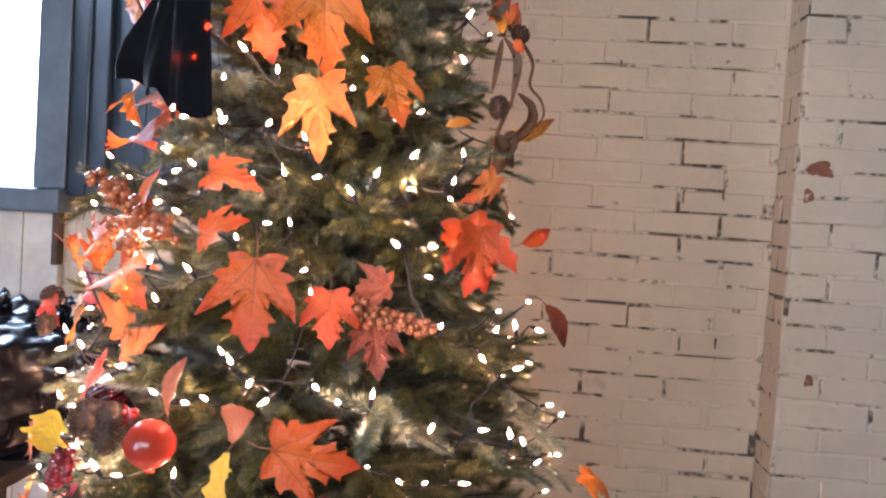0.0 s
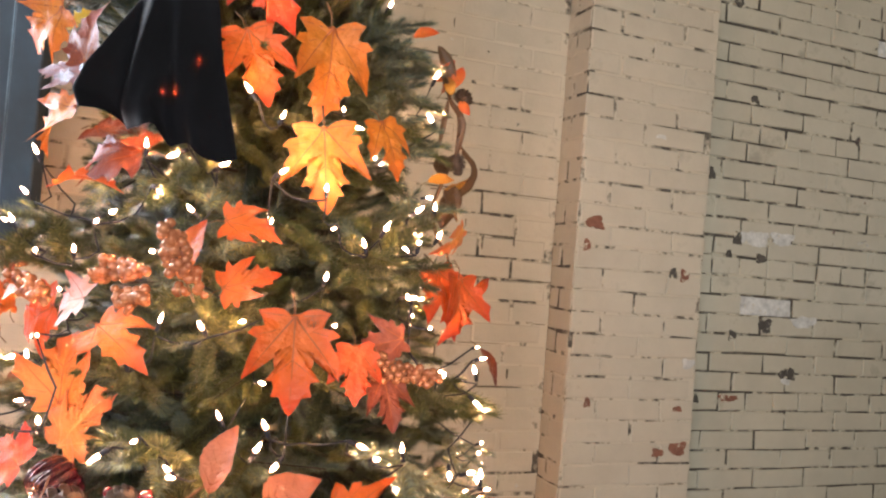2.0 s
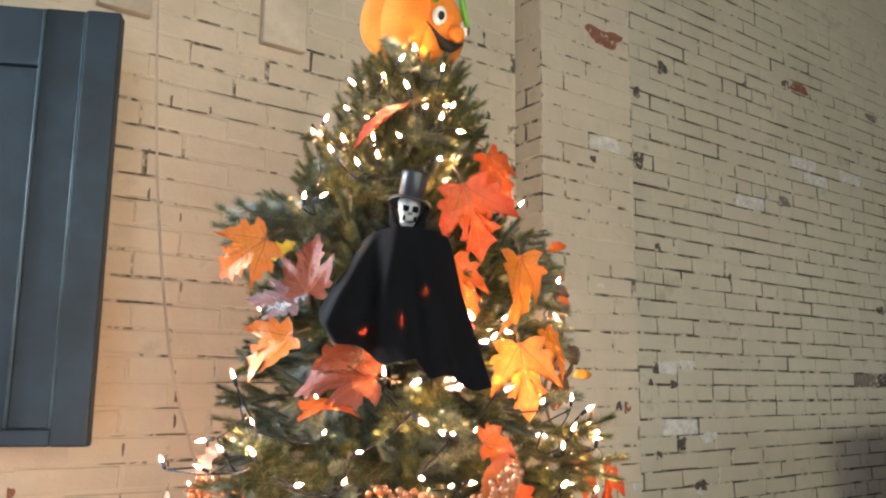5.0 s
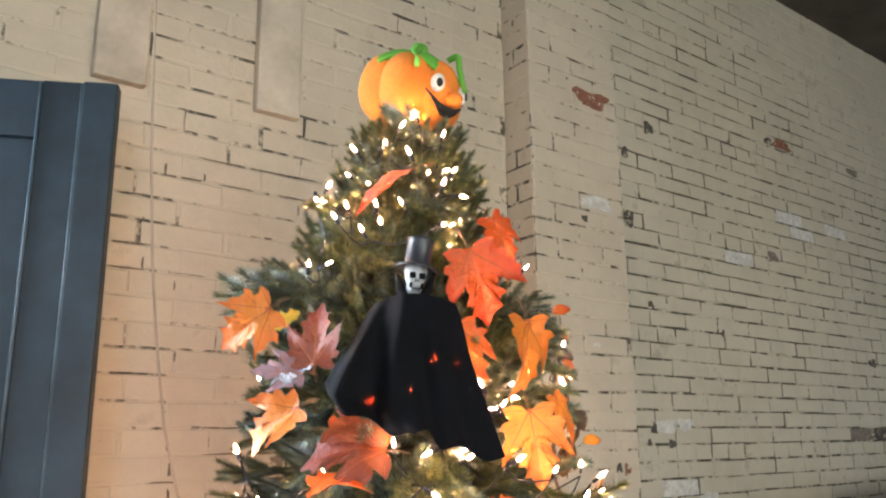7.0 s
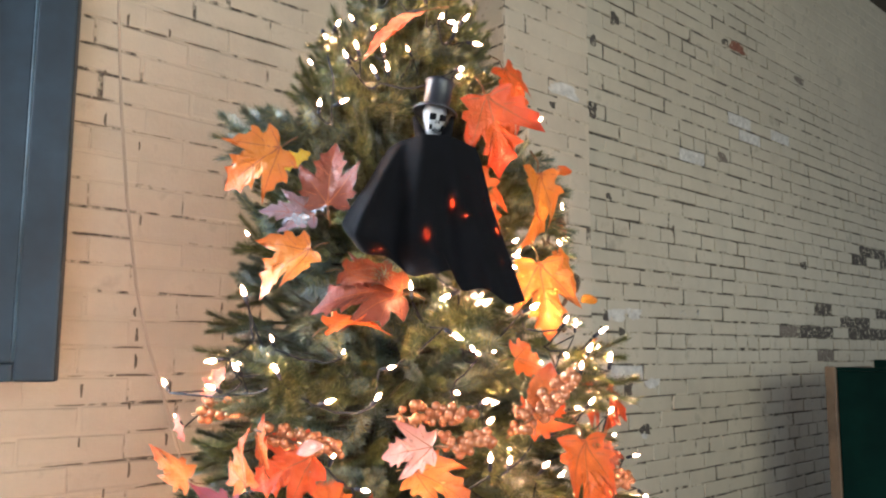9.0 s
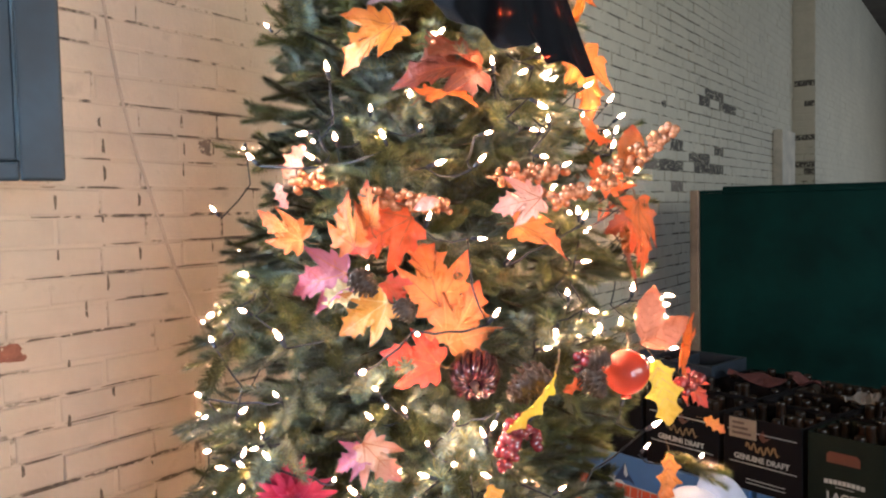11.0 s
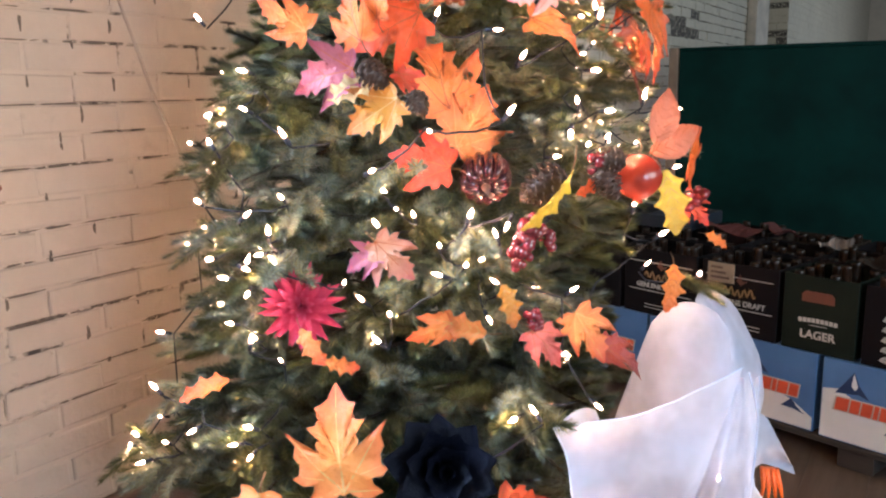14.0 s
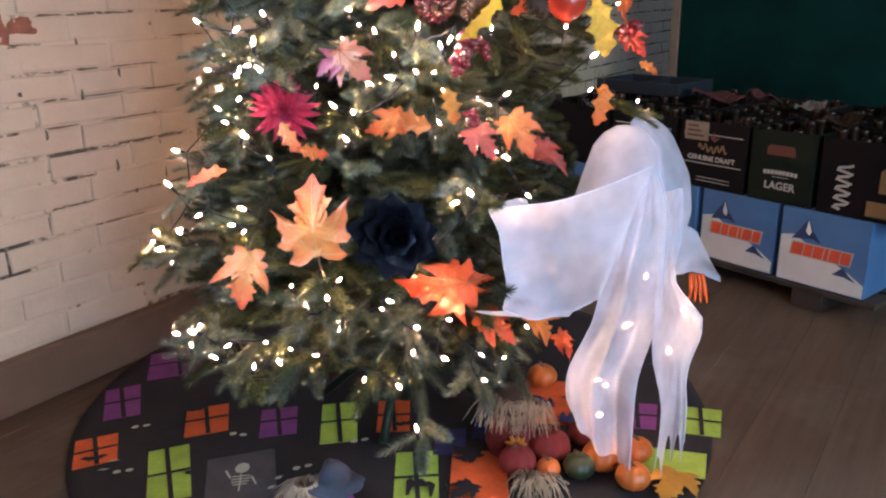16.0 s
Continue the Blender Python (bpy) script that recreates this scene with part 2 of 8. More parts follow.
floor = tagged(new("floor", mesh_of("floor", boxed((-4.5, -3, -0.12), (END_X, 2.75, -0.012)), plain("dark_gap", (0.05, 0.035, 0.024), 0.9))), "worn dark brown wooden floor boards", "floor", kind="structure")
rng = random.Random(4)
plank_meshes = []
for k in range(3):
    bm = boxed((-10.3, -0.0807, -0.02), (10.3, 0.0807, 0.0), bevel=0.0009, segs=1)
    plank_meshes.append(mesh_of("plank", bm, floor_mat))
for k in range(36):
    ob = new("plank", plank_meshes[k % 3])
    ob.parent = floor
    ob.matrix_basis = pose(5.75, -2.92 + 0.162 * k, -rng.random() * 0.0015)

back = tagged(new("wall_north", mesh_of("wall_north", boxed((WIN_R + 0.10, FRONT + 0.0003, 0.0), (PIER_L, 2.75, TOP)), mortar_mat)), "cream-painted old brick wall with cracked joints", "wall", kind="structure")
for name, lo, hi in (("under_window", (-4.5, FRONT + 0.0015, 0), (WIN_R + 0.10, 2.75, WIN_B)), ("over_window", (-4.5, FRONT + 0.0015, WIN_T), (WIN_R + 0.10, 2.75, TOP)),
                     ("beside_window", (-4.5, FRONT + 0.0015, WIN_B), (WIN_L, 2.75, WIN_T)), ("pier", (PIER_L, PILASTER + 0.0015, 0), (PIER_R, 2.75, TOP)),
                     ("far_part", (PIER_R, FAR + 0.0015, 0), (FAR_END, 2.75, TOP)), ("return_part", (FAR_END, RETURN + 0.0015, 0), (END_X, 2.75, TOP))):
    part("masonry_core", boxed(lo, hi), worn_mortar if name in ("far_part", "return_part") else pier_mortar if name == "pier" else mortar_mat, back)
tagged(new("wall_east", mesh_of("wall_east", boxed((END_X, -3, 0), (END_X + 0.25, 2.75, TOP)), brick_paint)), "dim cream-painted end wall", "wall", kind="structure")
tagged(new("wall_west", mesh_of("wall_west", boxed((-4.75, -3, 0), (-4.5, 2.75, TOP)), plaster_mat)), "plain cream plaster wall", "wall", kind="structure")
south = tagged(new("wall_south", mesh_of("wall_south", boxed((-4.5, -3.25, 0), (-3.55, -3, TOP)), plaster_mat)), "plain cream plaster wall with a doorway and two windows", "wall", kind="structure")
for lo, hi in (((-2.25, -3.25, 0), (-1.7, -3, TOP)), ((-3.55, -3.25, 2.55), (-2.25, -3, TOP)), ((-1.7, -3.25, 0), (1.5, -3, 1.45)), ((-1.7, -3.25, 2.95), (1.5, -3, TOP)), ((1.5, -3.25, 0), (7.0, -3, TOP)), ((7.0, -3.25, 0), (12.0, -3, 1.1)), ((7.0, -3.25, 2.7), (12.0, -3, TOP)), ((12.0, -3.25, 0), (END_X, -3, TOP))):
    part("wall_piece", boxed(lo, hi), plaster_mat, south)
ceil_bm = boxed((-4.5, -3, TOP), (END_X, 2.75, TOP + 0.1))
for k in range(5):
    block(ceil_bm, (-4.5 + 1.25 * k, -3, TOP - 0.2), (-4.35 + 1.25 * k, 2.44, TOP + 0.01), 0.01)
tagged(new("ceiling", mesh_of("ceiling", ceil_bm, ceiling_mat)), "dark board ceiling on heavy beams", "ceiling", kind="structure")
tagged(new("ledge", mesh_of("ledge", boxed((-4.5, FRONT - 0.035, 0.0), (PIER_L - 0.002, FRONT - 0.001, 0.14), 0.012), plain("dirty_brown_skirting", (0.15, 0.098, 0.062), 0.8, grain=14, vary=0.45, bump=0.4))), "dark wooden skirting along the foot of the brick wall", "baseboard", kind="structure")

# ---- window and shutter ----
window = tagged(thing("window_1", "bright daylight window in a blue-grey painted wooden frame", "window", kind="structure"))
for nm, lo, hi in (("window_frame", (WIN_R, 2.40, WIN_B), (WIN_R + 0.10, 2.56, WIN_T)), ("window_frame", (WIN_L, 2.46, WIN_B), (WIN_L + 0.07, 2.56, WIN_T)),
                   ("window_frame", (WIN_L + 0.07, 2.46, WIN_T - 0.07), (WIN_R, 2.56, WIN_T)), ("sash_bar", (WIN_L + 0.07, 2.50, 1.96), (WIN_R, 2.54, 2.0))):
    part(nm, boxed(lo, hi, 0.006), frame_mat, window)
part("window_sill", boxed((WIN_L - 0.08, 2.36, WIN_B - 0.07), (WIN_R + 0.106, 2.50, WIN_B - 0.002), 0.008), frame_mat, window, "deep blue-grey sill")
pane = part("pane", boxed((WIN_L + 0.07, 2.518, WIN_B), (WIN_R, 2.522, WIN_T - 0.07)), glass_mat, window)
pane.visible_shadow = False
tagged(new("backdrop", mesh_of("backdrop", boxed((-3.6, 3.3, 0.2), (-0.6, 3.32, 3.6)), daylight_mat)), "overexposed daylight outside the window", "backdrop", kind="structure")
# added out of view: closes the gap above the backdrop against the sky
tagged(new("outside_wall", mesh_of("outside_wall", boxed((-3.6, 2.76, 3.6), (-0.6, 3.32, 3.62)), plaster_mat)), "plain lid added between the wall and the backdrop", "wall", kind="structure")

shutter = thing("shutter", "tall blue-black painted panelled wooden shutter standing ajar from the brick wall", "shutter", at=pose(SHUT_L, 2.41, 0, 0, 0, -26.2) @ pose(-SHUT_L, -2.41, 0))
for z0 in (SHUT_B + 0.16, SHUT_T - 0.16):
    part("hinge", tube(bmesh.new(), [(SHUT_L - 0.006, FRONT - 0.032, z0 - 0.05), (SHUT_L - 0.006, FRONT - 0.032, z0 + 0.05)], 0.007, 10), rust_mat, shutter, "rusty iron hinge")
Y1 = FRONT - 0.052
part("panel", boxed((SHUT_L + 0.02, Y1 + 0.026, SHUT_B + 0.02), (SHUT_R - 0.02, FRONT - 0.012, SHUT_T - 0.02), 0.004), shutter_mat, shutter)
for x0, x1 in ((SHUT_L, SHUT_L + 0.074), (SHUT_R - 0.074, SHUT_R)):
    part("stile", boxed((x0, Y1, SHUT_B), (x1, FRONT - 0.010, SHUT_T), 0.006, segs=3), shutter_mat, shutter)
for x0, x1 in ((SHUT_L + 0.077, SHUT_L + 0.160), (SHUT_R - 0.160, SHUT_R - 0.077)):
    part("inner_stile", boxed((x0, Y1 + 0.007, SHUT_B + 0.036), (x1, FRONT - 0.0105, SHUT_T - 0.001), 0.005, segs=2), shutter_mat, shutter)
part("rail", boxed((SHUT_L + 0.075, Y1 + 0.004, SHUT_B), (SHUT_R - 0.075, FRONT - 0.011, SHUT_B + 0.034), 0.005), shutter_mat, shutter)
part("rail", boxed((SHUT_L + 0.161, Y1 + 0.009, SHUT_T - 0.135), (SHUT_R - 0.161, FRONT - 0.011, SHUT_T - 0.002), 0.005), shutter_mat, shutter)
for x0 in (SHUT_R - 0.0755, SHUT_R - 0.1615, SHUT_L + 0.0755):
    part("bead", tube(bmesh.new(), [(x0, Y1 + 0.004, SHUT_B + 0.037), (x0, Y1 + 0.004, SHUT_T - 0.006)], 0.0032, 8), pale_edge, shutter, "pale edge of the moulding")
for k in range(2):
    x0 = SHUT_L + 0.168 + 0.146 * k
    part("board", boxed((x0, Y1 + 0.019, SHUT_B + 0.037), (x0 + 0.142, Y1 + 0.028, SHUT_T - 0.137), 0.003), shutter_mat, shutter)

wains = thing("wainscot", "white painted upright boards under the window sill", "panelling")
for k in range(10):
    part("board", boxed((-2.255 + 0.115 * k, FRONT - 0.03, 0.141), (-2.143 + 0.115 * k, FRONT - 0.004, WIN_B - 0.072), 0.004), white_wood, wains)
part("strap", boxed((-1.125, FRONT - 0.04, 1.07), (-1.107, FRONT - 0.003, 1.225), 0.003), rust_mat, wains, "rusty iron strap")

for x0, x1, z0 in ((-0.510, -0.373, 2.372), (-0.057, 0.083, 2.388)):
    ob = tagged(new("wooden_stub", mesh_of("wooden_stub", boxed((x0, FRONT - 0.035, z0), (x1, FRONT - 0.001, 3.0), 0.006), stub_mat)), "cream painted board fixed high on the brick wall", "board")

cord_bm = bmesh.new()
cord = [(-0.44, 2.30, 3.79), (-0.428, 2.26, 2.9), (-0.41, 2.24, 2.32), (-0.398, 2.24, 2.1), (-0.381, 2.24, 1.88), (-0.357, 2.24, 1.675), (-0.326, 2.24, 1.48), (-0.289, 2.24, 1.34), (-0.252, 2.24, 1.235), (-0.206, 2.24, 1.10), (-0.151, 2.24, 0.977), (-0.09, 2.23, 0.85)]
tube(cord_bm, cord, 0.0032, 6)
tagged(new("cord", mesh_of("cord", cord_bm, plain("painted_cord", (0.50, 0.42, 0.33), 0.7), True)), "thin cream cord hanging loose before the brick wall", "cord")

post = tagged(new("post", mesh_of("post", boxed((6.45, FAR - 0.09, 0), (7.0, FAR - 0.004, 1.86), 0.01), stub_mat)), "cream painted wooden post against the far brick wall", "post")

# ---- big green bin ----
bin_ = thing("storage_bin", "large dark green painted wooden bin with bare pine edges", "bin", at=pose(2.76, 2.0, 0, 0, 0, -83))
BH = 1.255
part("front_panel", boxed((0.045, -0.02, 0.0), (4.2, 0.02, BH), 0.006), green_mat, bin_)
part("back_panel", boxed((0.06, 0.62, 0.0), (4.2, 0.66, BH + 0.045), 0.006), green_mat, bin_)
part("side_panel", boxed((0.0, 0.021, 0.0), (0.044, 0.66, BH + 0.012), 0.006), tan_wood, bin_, "bare pine side board")
part("corner_post", boxed((-0.004, -0.028, 0.0), (0.043, 0.018, BH + 0.018), 0.008), tan_wood, bin_, "bare pine corner post")
part("rim", boxed((0.045, -0.026, BH + 0.001), (4.2, 0.03, BH + 0.016), 0.004), green_mat, bin_)

# ---- cases and cartons of empty bottles ----
BOX_DIR = -107.6    # run of the case fronts
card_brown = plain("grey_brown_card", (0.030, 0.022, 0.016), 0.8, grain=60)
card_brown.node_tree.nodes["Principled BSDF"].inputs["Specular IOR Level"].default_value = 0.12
black_card = plain("glossy_black_card", (0.006, 0.005, 0.006), 0.75, grain=40, bump=0.1)
black_card.node_tree.nodes["Principled BSDF"].inputs["Specular IOR Level"].default_value = 0.12
green_card = plain("dark_green_card", (0.008, 0.013, 0.009), 0.7, grain=40, bump=0.1)
green_card.node_tree.nodes["Principled BSDF"].inputs["Specular IOR Level"].default_value = 0.12
blue_card = plain("sky_blue_card", (0.08, 0.19, 0.40), 0.5, grain=14, vary=0.3, bump=0.1)
snow_card = plain("snow_white_card", (0.70, 0.70, 0.68), 0.45, grain=10, vary=0.15, bump=0.1)
red_ink = plain("orange_red_ink", (0.66, 0.09, 0.035), 0.45, bump=0.0)
white_ink = plain("white_ink", (0.50, 0.47, 0.42), 0.5, bump=0.0)
gold_ink = plain("dull_gold_ink", (0.22, 0.13, 0.05), 0.5, bump=0.0)
navy_ink = plain("navy_ink", (0.025, 0.05, 0.13), 0.45, bump=0.0)
copper_ink = plain("copper_ink", (0.13, 0.042, 0.025), 0.5, bump=0.0)
m, n, l, b = material("brown_bottle_glass")
b.inputs["Base Color"].default_value, b.inputs["Roughness"].default_value = (0.012, 0.006, 0.003, 1), 0.32
b.inputs["Specular IOR Level"].default_value = 0.25
bottle_mat = m
wood_dark = plain("dark_pallet_wood", (0.035, 0.027, 0.02), 0.75, grain=50, vary=0.4)


def flat(bm, pts, y, mat=0, depth=0.0012):
    """A thin printed shape on a face that looks towards -y."""
    a = [bm.verts.new((x, y, z)) for x, z in pts]
    c = [bm.verts.new((x, y - depth, z)) for x, z in pts]
    bm.faces.new(c).material_index = mat
    for k in range(len(pts)):
        j = (k + 1) % len(pts)
        bm.faces.new((a[k], a[j], c[j], c[k])).material_index = mat
    return bm


def ribbon(bm, pts, width):
    """A printed stroke along pts, one strip on a face that looks towards -y."""
    rows = []
    for k, (x, z) in enumerate(pts):
        (x0, z0), (x1, z1) = pts[max(0, k - 1)], pts[min(len(pts) - 1, k + 1)]
        d = math.hypot(x1 - x0, z1 - z0)
        u, v = -(z1 - z0) / d * width / 2, (x1 - x0) / d * width / 2
        rows.append([bm.verts.new((x + q * u, y, z + q * v)) for q, y in ((-1, 0), (-1, -0.0012), (1, -0.0012), (1, 0))])
    for a, c in zip(rows, rows[1:]):
        for i in range(3):
            bm.faces.new((a[i], a[i + 1], c[i + 1], c[i]))
    return bm


def beer_case(at, w=0.278, d=0.25, h=0.24):
    """A case with a snowy peak on its front; its brand word is drawn as plain slanted blocks."""
    ob = thing("beer_case", "blue and white cardboard beer case with a snowy mountain", "beer case", "beer cases", at=at)
    bm = boxed((-w / 2, 0, 0), (w / 2, d, h), 0.004)
    part("body", bm, blue_card, ob)
    bm = bmesh.new()
    flat(bm, [(-w / 2 + 0.004, 0.004), (w / 2 - 0.004, 0.004), (w / 2 - 0.004, h * 0.18), (w * 0.25, h * 0.34), (-w * 0.1, h * 0.5), (-w * 0.32, h * 0.66), (-w / 2 + 0.004, h * 0.62)], 0, 0)
    part("snow_slope", bm, snow_card, ob, "printed white snow slope")
    bm = bmesh.new()
    flat(bm, [(-w * 0.36, h * 0.60), (-w * 0.27, h * 0.74), (-w * 0.18, h * 0.90), (-w * 0.12, h * 0.74), (-w * 0.02, h * 0.60), (-w * 0.12, h * 0.64), (-w * 0.22, h * 0.62)], -0.0014, 0)
    part("peak", bm, navy_ink, ob, "printed navy mountain peak")
    bm = bmesh.new()
    flat(bm, [(w * 0.14, h * 0.24), (w * 0.25, h * 0.36), (w * 0.31, h * 0.28), (w * 0.40, h * 0.20), (w * 0.27, h * 0.24)], -0.0014, 0)
    part("peak", bm, navy_ink, ob, "printed navy mountain peak")
    bm = bmesh.new()
    flat(bm, [(-w * 0.20, h * 0.73), (-w * 0.18, h * 0.88), (-w * 0.135, h * 0.73), (-w * 0.16, h * 0.68)], -0.0028, 0)
    part("snow_cap", bm, snow_card, ob)
    back_bm = bmesh.new()
    xs = [-0.36, -0.215, -0.105, 0.015, 0.075, 0.205, 0.32]
    for a, c in zip(xs, xs[1:]):
        q = [(w * (a + 0.012), h * 0.40), (w * (c - 0.004), h * 0.40), (w * (c + 0.012), h * 0.56), (w * (a + 0.028), h * 0.56)]
        part("word_block", flat(bmesh.new(), q, -0.0042, 0), red_ink, ob, "slanted orange-red block in place of the brand word")
    flat(back_bm, [(-w * 0.37, h * 0.385), (w * 0.325, h * 0.385), (w * 0.35, h * 0.575), (-w * 0.345, h * 0.575)], -0.0028, 0)
    part("word_ground", back_bm, white_ink, ob)
    return ob


def bottle(at, group="empty bottles"):
    ob = tagged(new("bottle", BOTTLE), "empty brown glass beer bottle standing in a carton", "bottle", group)
    ob.matrix_basis = at
    return ob


bm = bmesh.new()
lathe(bm, [(0, 0), (0.028, 0), (0.030, 0.006), (0.030, 0.125), (0.027, 0.148), (0.016, 0.175), (0.0135, 0.21), (0.0145, 0.216), (0.0145, 0.226), (0.012, 0.228), (0, 0.224)], 14)
BOTTLE = mesh_of("bottle", bm, bottle_mat, True)


def carton(at, w, d, h, card, kind, label, cells):
    """An open carton with card walls, dividers and bottles in some of its cells."""
    ob = thing("bottle_carton", label, "carton", "bottle cartons", at=at)
    t = 0.004
    part("front_panel", boxed((-w / 2, 0, 0), (w / 2, t, h), 0.001, segs=1), card, ob)
    part("back_panel", boxed((-w / 2, d - t, 0), (w / 2, d, h), 0.001, segs=1), card, ob)
    for s in (-1, 1):
        x0 = s * (w / 2 - t / 2)
        part("side_panel", boxed((x0 - t / 2, t, 0), (x0 + t / 2, d - t, h), 0.001, segs=1), card, ob)
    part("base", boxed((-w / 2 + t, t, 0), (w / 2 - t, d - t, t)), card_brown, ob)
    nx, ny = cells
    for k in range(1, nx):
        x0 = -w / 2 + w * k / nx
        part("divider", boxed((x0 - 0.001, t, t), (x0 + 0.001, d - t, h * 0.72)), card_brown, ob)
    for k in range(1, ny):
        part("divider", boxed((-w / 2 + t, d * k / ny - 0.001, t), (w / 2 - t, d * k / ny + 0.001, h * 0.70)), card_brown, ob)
    bm = bmesh.new()
    if kind == "lager":
        flat(bm, [(-w * 0.24, h * 0.66), (w * 0.20, h * 0.66), (w * 0.20, h * 0.76), (w * 0.16, h * 0.80), (-w * 0.20, h * 0.80), (-w * 0.24, h * 0.76)], 0)
        part("badge", bm, copper_ink, ob)
        bm = bmesh.new()
        for k in range(9):
            a = -0.27 + 0.06 * k
            lift = 0.012 - 0.16 * (a + 0.0) ** 2
            flat(bm, [(w * a, h * (0.385 + lift)), (w * (a + 0.048), h * (0.385 + lift)), (w * (a + 0.048), h * (0.44 + lift)), (w * a, h * (0.44 + lift))], 0)
        flat(bm, [(-w * 0.12, h * 0.355), (w * 0.12, h * 0.355), (w * 0.12, h * 0.362), (-w * 0.12, h * 0.362)], 0)
        part("brand_mark", bm, white_ink, ob)
        tx = bpy.data.curves.new("lettering", "FONT")
        tx.body, tx.size, tx.align_x, tx.extrude = "LAGER", h * 0.15, "CENTER", 0.0006
        tx.offset = 0.0008
        tx.materials.append(white_ink)
        word = new("lettering", tx)
        word.parent = ob
        word.matrix_basis = pose(0.0, -0.0012, h * 0.185, 90, 0, 0)
        word["label"] = "white printed word LAGER"
    elif kind == "draft":
        for z0, z1, a0, a1 in ((0.80, 0.812, -0.44, 0.44), (0.36, 0.372, -0.42, 0.44), (0.15, 0.16, -0.2, 0.3), (0.10, 0.11, -0.2, 0.3)):
            flat(bm, [(w * a0, h * z0), (w * a1, h * z0), (w * a1, h * z1), (w * a0, h * z1)], 0)
        part("brand_mark", bm, white_ink, ob)
        tx = bpy.data.curves.new("lettering", "FONT")
        tx.body, tx.size, tx.align_x, tx.extrude = "GENUINE DRAFT", h * 0.105, "CENTER", 0.0006
        tx.offset = 0.0006
        tx.materials.append(white_ink)
        word = new("lettering", tx)
        word.parent = ob
        word.matrix_basis = pose(0.0, -0.0012, h * 0.415, 90, 0, 0)
        word["label"] = "white printed words GENUINE DRAFT"
        bm = bmesh.new()
        ribbon(bm, [(w * (-0.20 + 0.42 * k / 24), h * (0.60 + 0.055 * math.sin(k * 1.3) + 0.02 * math.sin(k * 0.4))) for k in range(25)], 0.006)
        part("script_shape", bm, gold_ink, ob)
        bm = bmesh.new()
        flat(bm, [(-w * 0.03, h * 0.76), (w * 0.02, h * 0.86), (w * 0.05, h * 0.76), (w * 0.12, h * 0.78), (w * 0.03, h * 0.70)], 0)
        part("emblem", bm, copper_ink, ob)
    elif kind == "script":
        part("script_shape", ribbon(bmesh.new(), [(-w * (0.24 + 0.09 * math.sin(k * 1.25)), h * (0.08 + 0.60 * k / 24)) for k in range(25)], 0.008), white_ink, ob, "white flourish in place of the brand word")
        flat(bm, [(w * 0.12, h * 0.38), (w * 0.42, h * 0.38), (w * 0.42, h * 0.66), (w * 0.34, h * 0.74), (w * 0.2, h * 0.74), (w * 0.12, h * 0.66)], 0)
        flat(bm, [(w * 0.02, h * 0.06), (w * 0.42, h * 0.06), (w * 0.42, h * 0.26), (w * 0.02, h * 0.26)], 0)
        part("gold_panel", bm, gold_ink, ob)
    return ob


stand = thing("pallet", "low dark wooden pallet under the beer cases", "pallet", at=pose(1.09, 1.045, 0, 0, 0, BOX_DIR))
for k in range(7):
    part("slat", boxed((-1.10, 0.0 + 0.13 * k, 0.056), (0.33, 0.115 + 0.13 * k, 0.073), 0.003), wood_dark, stand)
for k in range(3):
    part("bearer", boxed((-1.05 + 0.56 * k, 0.005, 0.0), (-0.95 + 0.56 * k, 0.90, 0.0555), 0.003), wood_dark, stand)
BASE = pose(1.09, 1.045, 0.0735, 0, 0, BOX_DIR)
for k in range(5):
    beer_case(BASE @ pose(0.148 - 0.298 * k, 0.01 + 0.006 * (k % 2), 0, 0, 0, (0.8, -0.6, 1.2, 0.3, -0.4)[k]))
    beer_case(BASE @ pose(0.148 - 0.298 * k, 0.275, 0, 0, 0, (0.5, -0.4, 0.3, 0.2, -0.3)[k]))
rng = random.Random(9)
rows = [("plain", black_card, 0.35, "open black carton of empty brown bottles"), ("draft", black_card, 0.30, "black beer carton with white lines and empty bottles"), ("draft", black_card, 0.27, "black beer carton with white lines and empty bottles"),
        ("lager", green_card, 0.225, "dark green lager carton with empty bottles"), ("script", black_card, 0.30, "black and gold beer carton with empty bottles")]
x0 = -1.071
for kind, card, w, label in rows:
    x0 += w / 2
    for r in range(3):
        h = 0.245 if r == 0 else 0.25
        at = BASE @ pose(x0, 0.02 + 0.225 * r, 0.2415, 0, 0, rng.uniform(-1.5, 1.5))
        cells = (4, 3)
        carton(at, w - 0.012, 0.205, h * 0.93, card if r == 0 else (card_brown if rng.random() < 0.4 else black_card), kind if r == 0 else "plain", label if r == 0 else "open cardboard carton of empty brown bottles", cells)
        for i in range(cells[0]):
            for j in range(cells[1]):
                if rng.random() < 0.72:
                    bottle(at @ pose(-w / 2 + 0.006 + (w - 0.012) * (i + 0.5) / cells[0], 0.205 * (j + 0.5) / cells[1], 0.0042 + (0.02 if rng.random() < 0.3 else 0.0)))
    x0 += w / 2 + 0.006

tag_at = BASE @ pose(-0.33, 0.012, 0.405, 0, 0, 2)
price = thing("price_card", "small cream card with printed lines on a black carton", "card", at=tag_at)
part("card", boxed((-0.045, -0.004, 0.0), (0.045, -0.001, 0.062), 0.0006, segs=1), plain("cream_card", (0.26, 0.21, 0.15), 0.7, grain=60), price)
for k in range(3):
    part("printed_bar", flat(bmesh.new(), [(-0.034, 0.012 + 0.016 * k), (0.03 - 0.012 * k, 0.012 + 0.016 * k), (0.03 - 0.012 * k, 0.019 + 0.016 * k), (-0.034, 0.019 + 0.016 * k)], -0.0042), rust_mat, price)

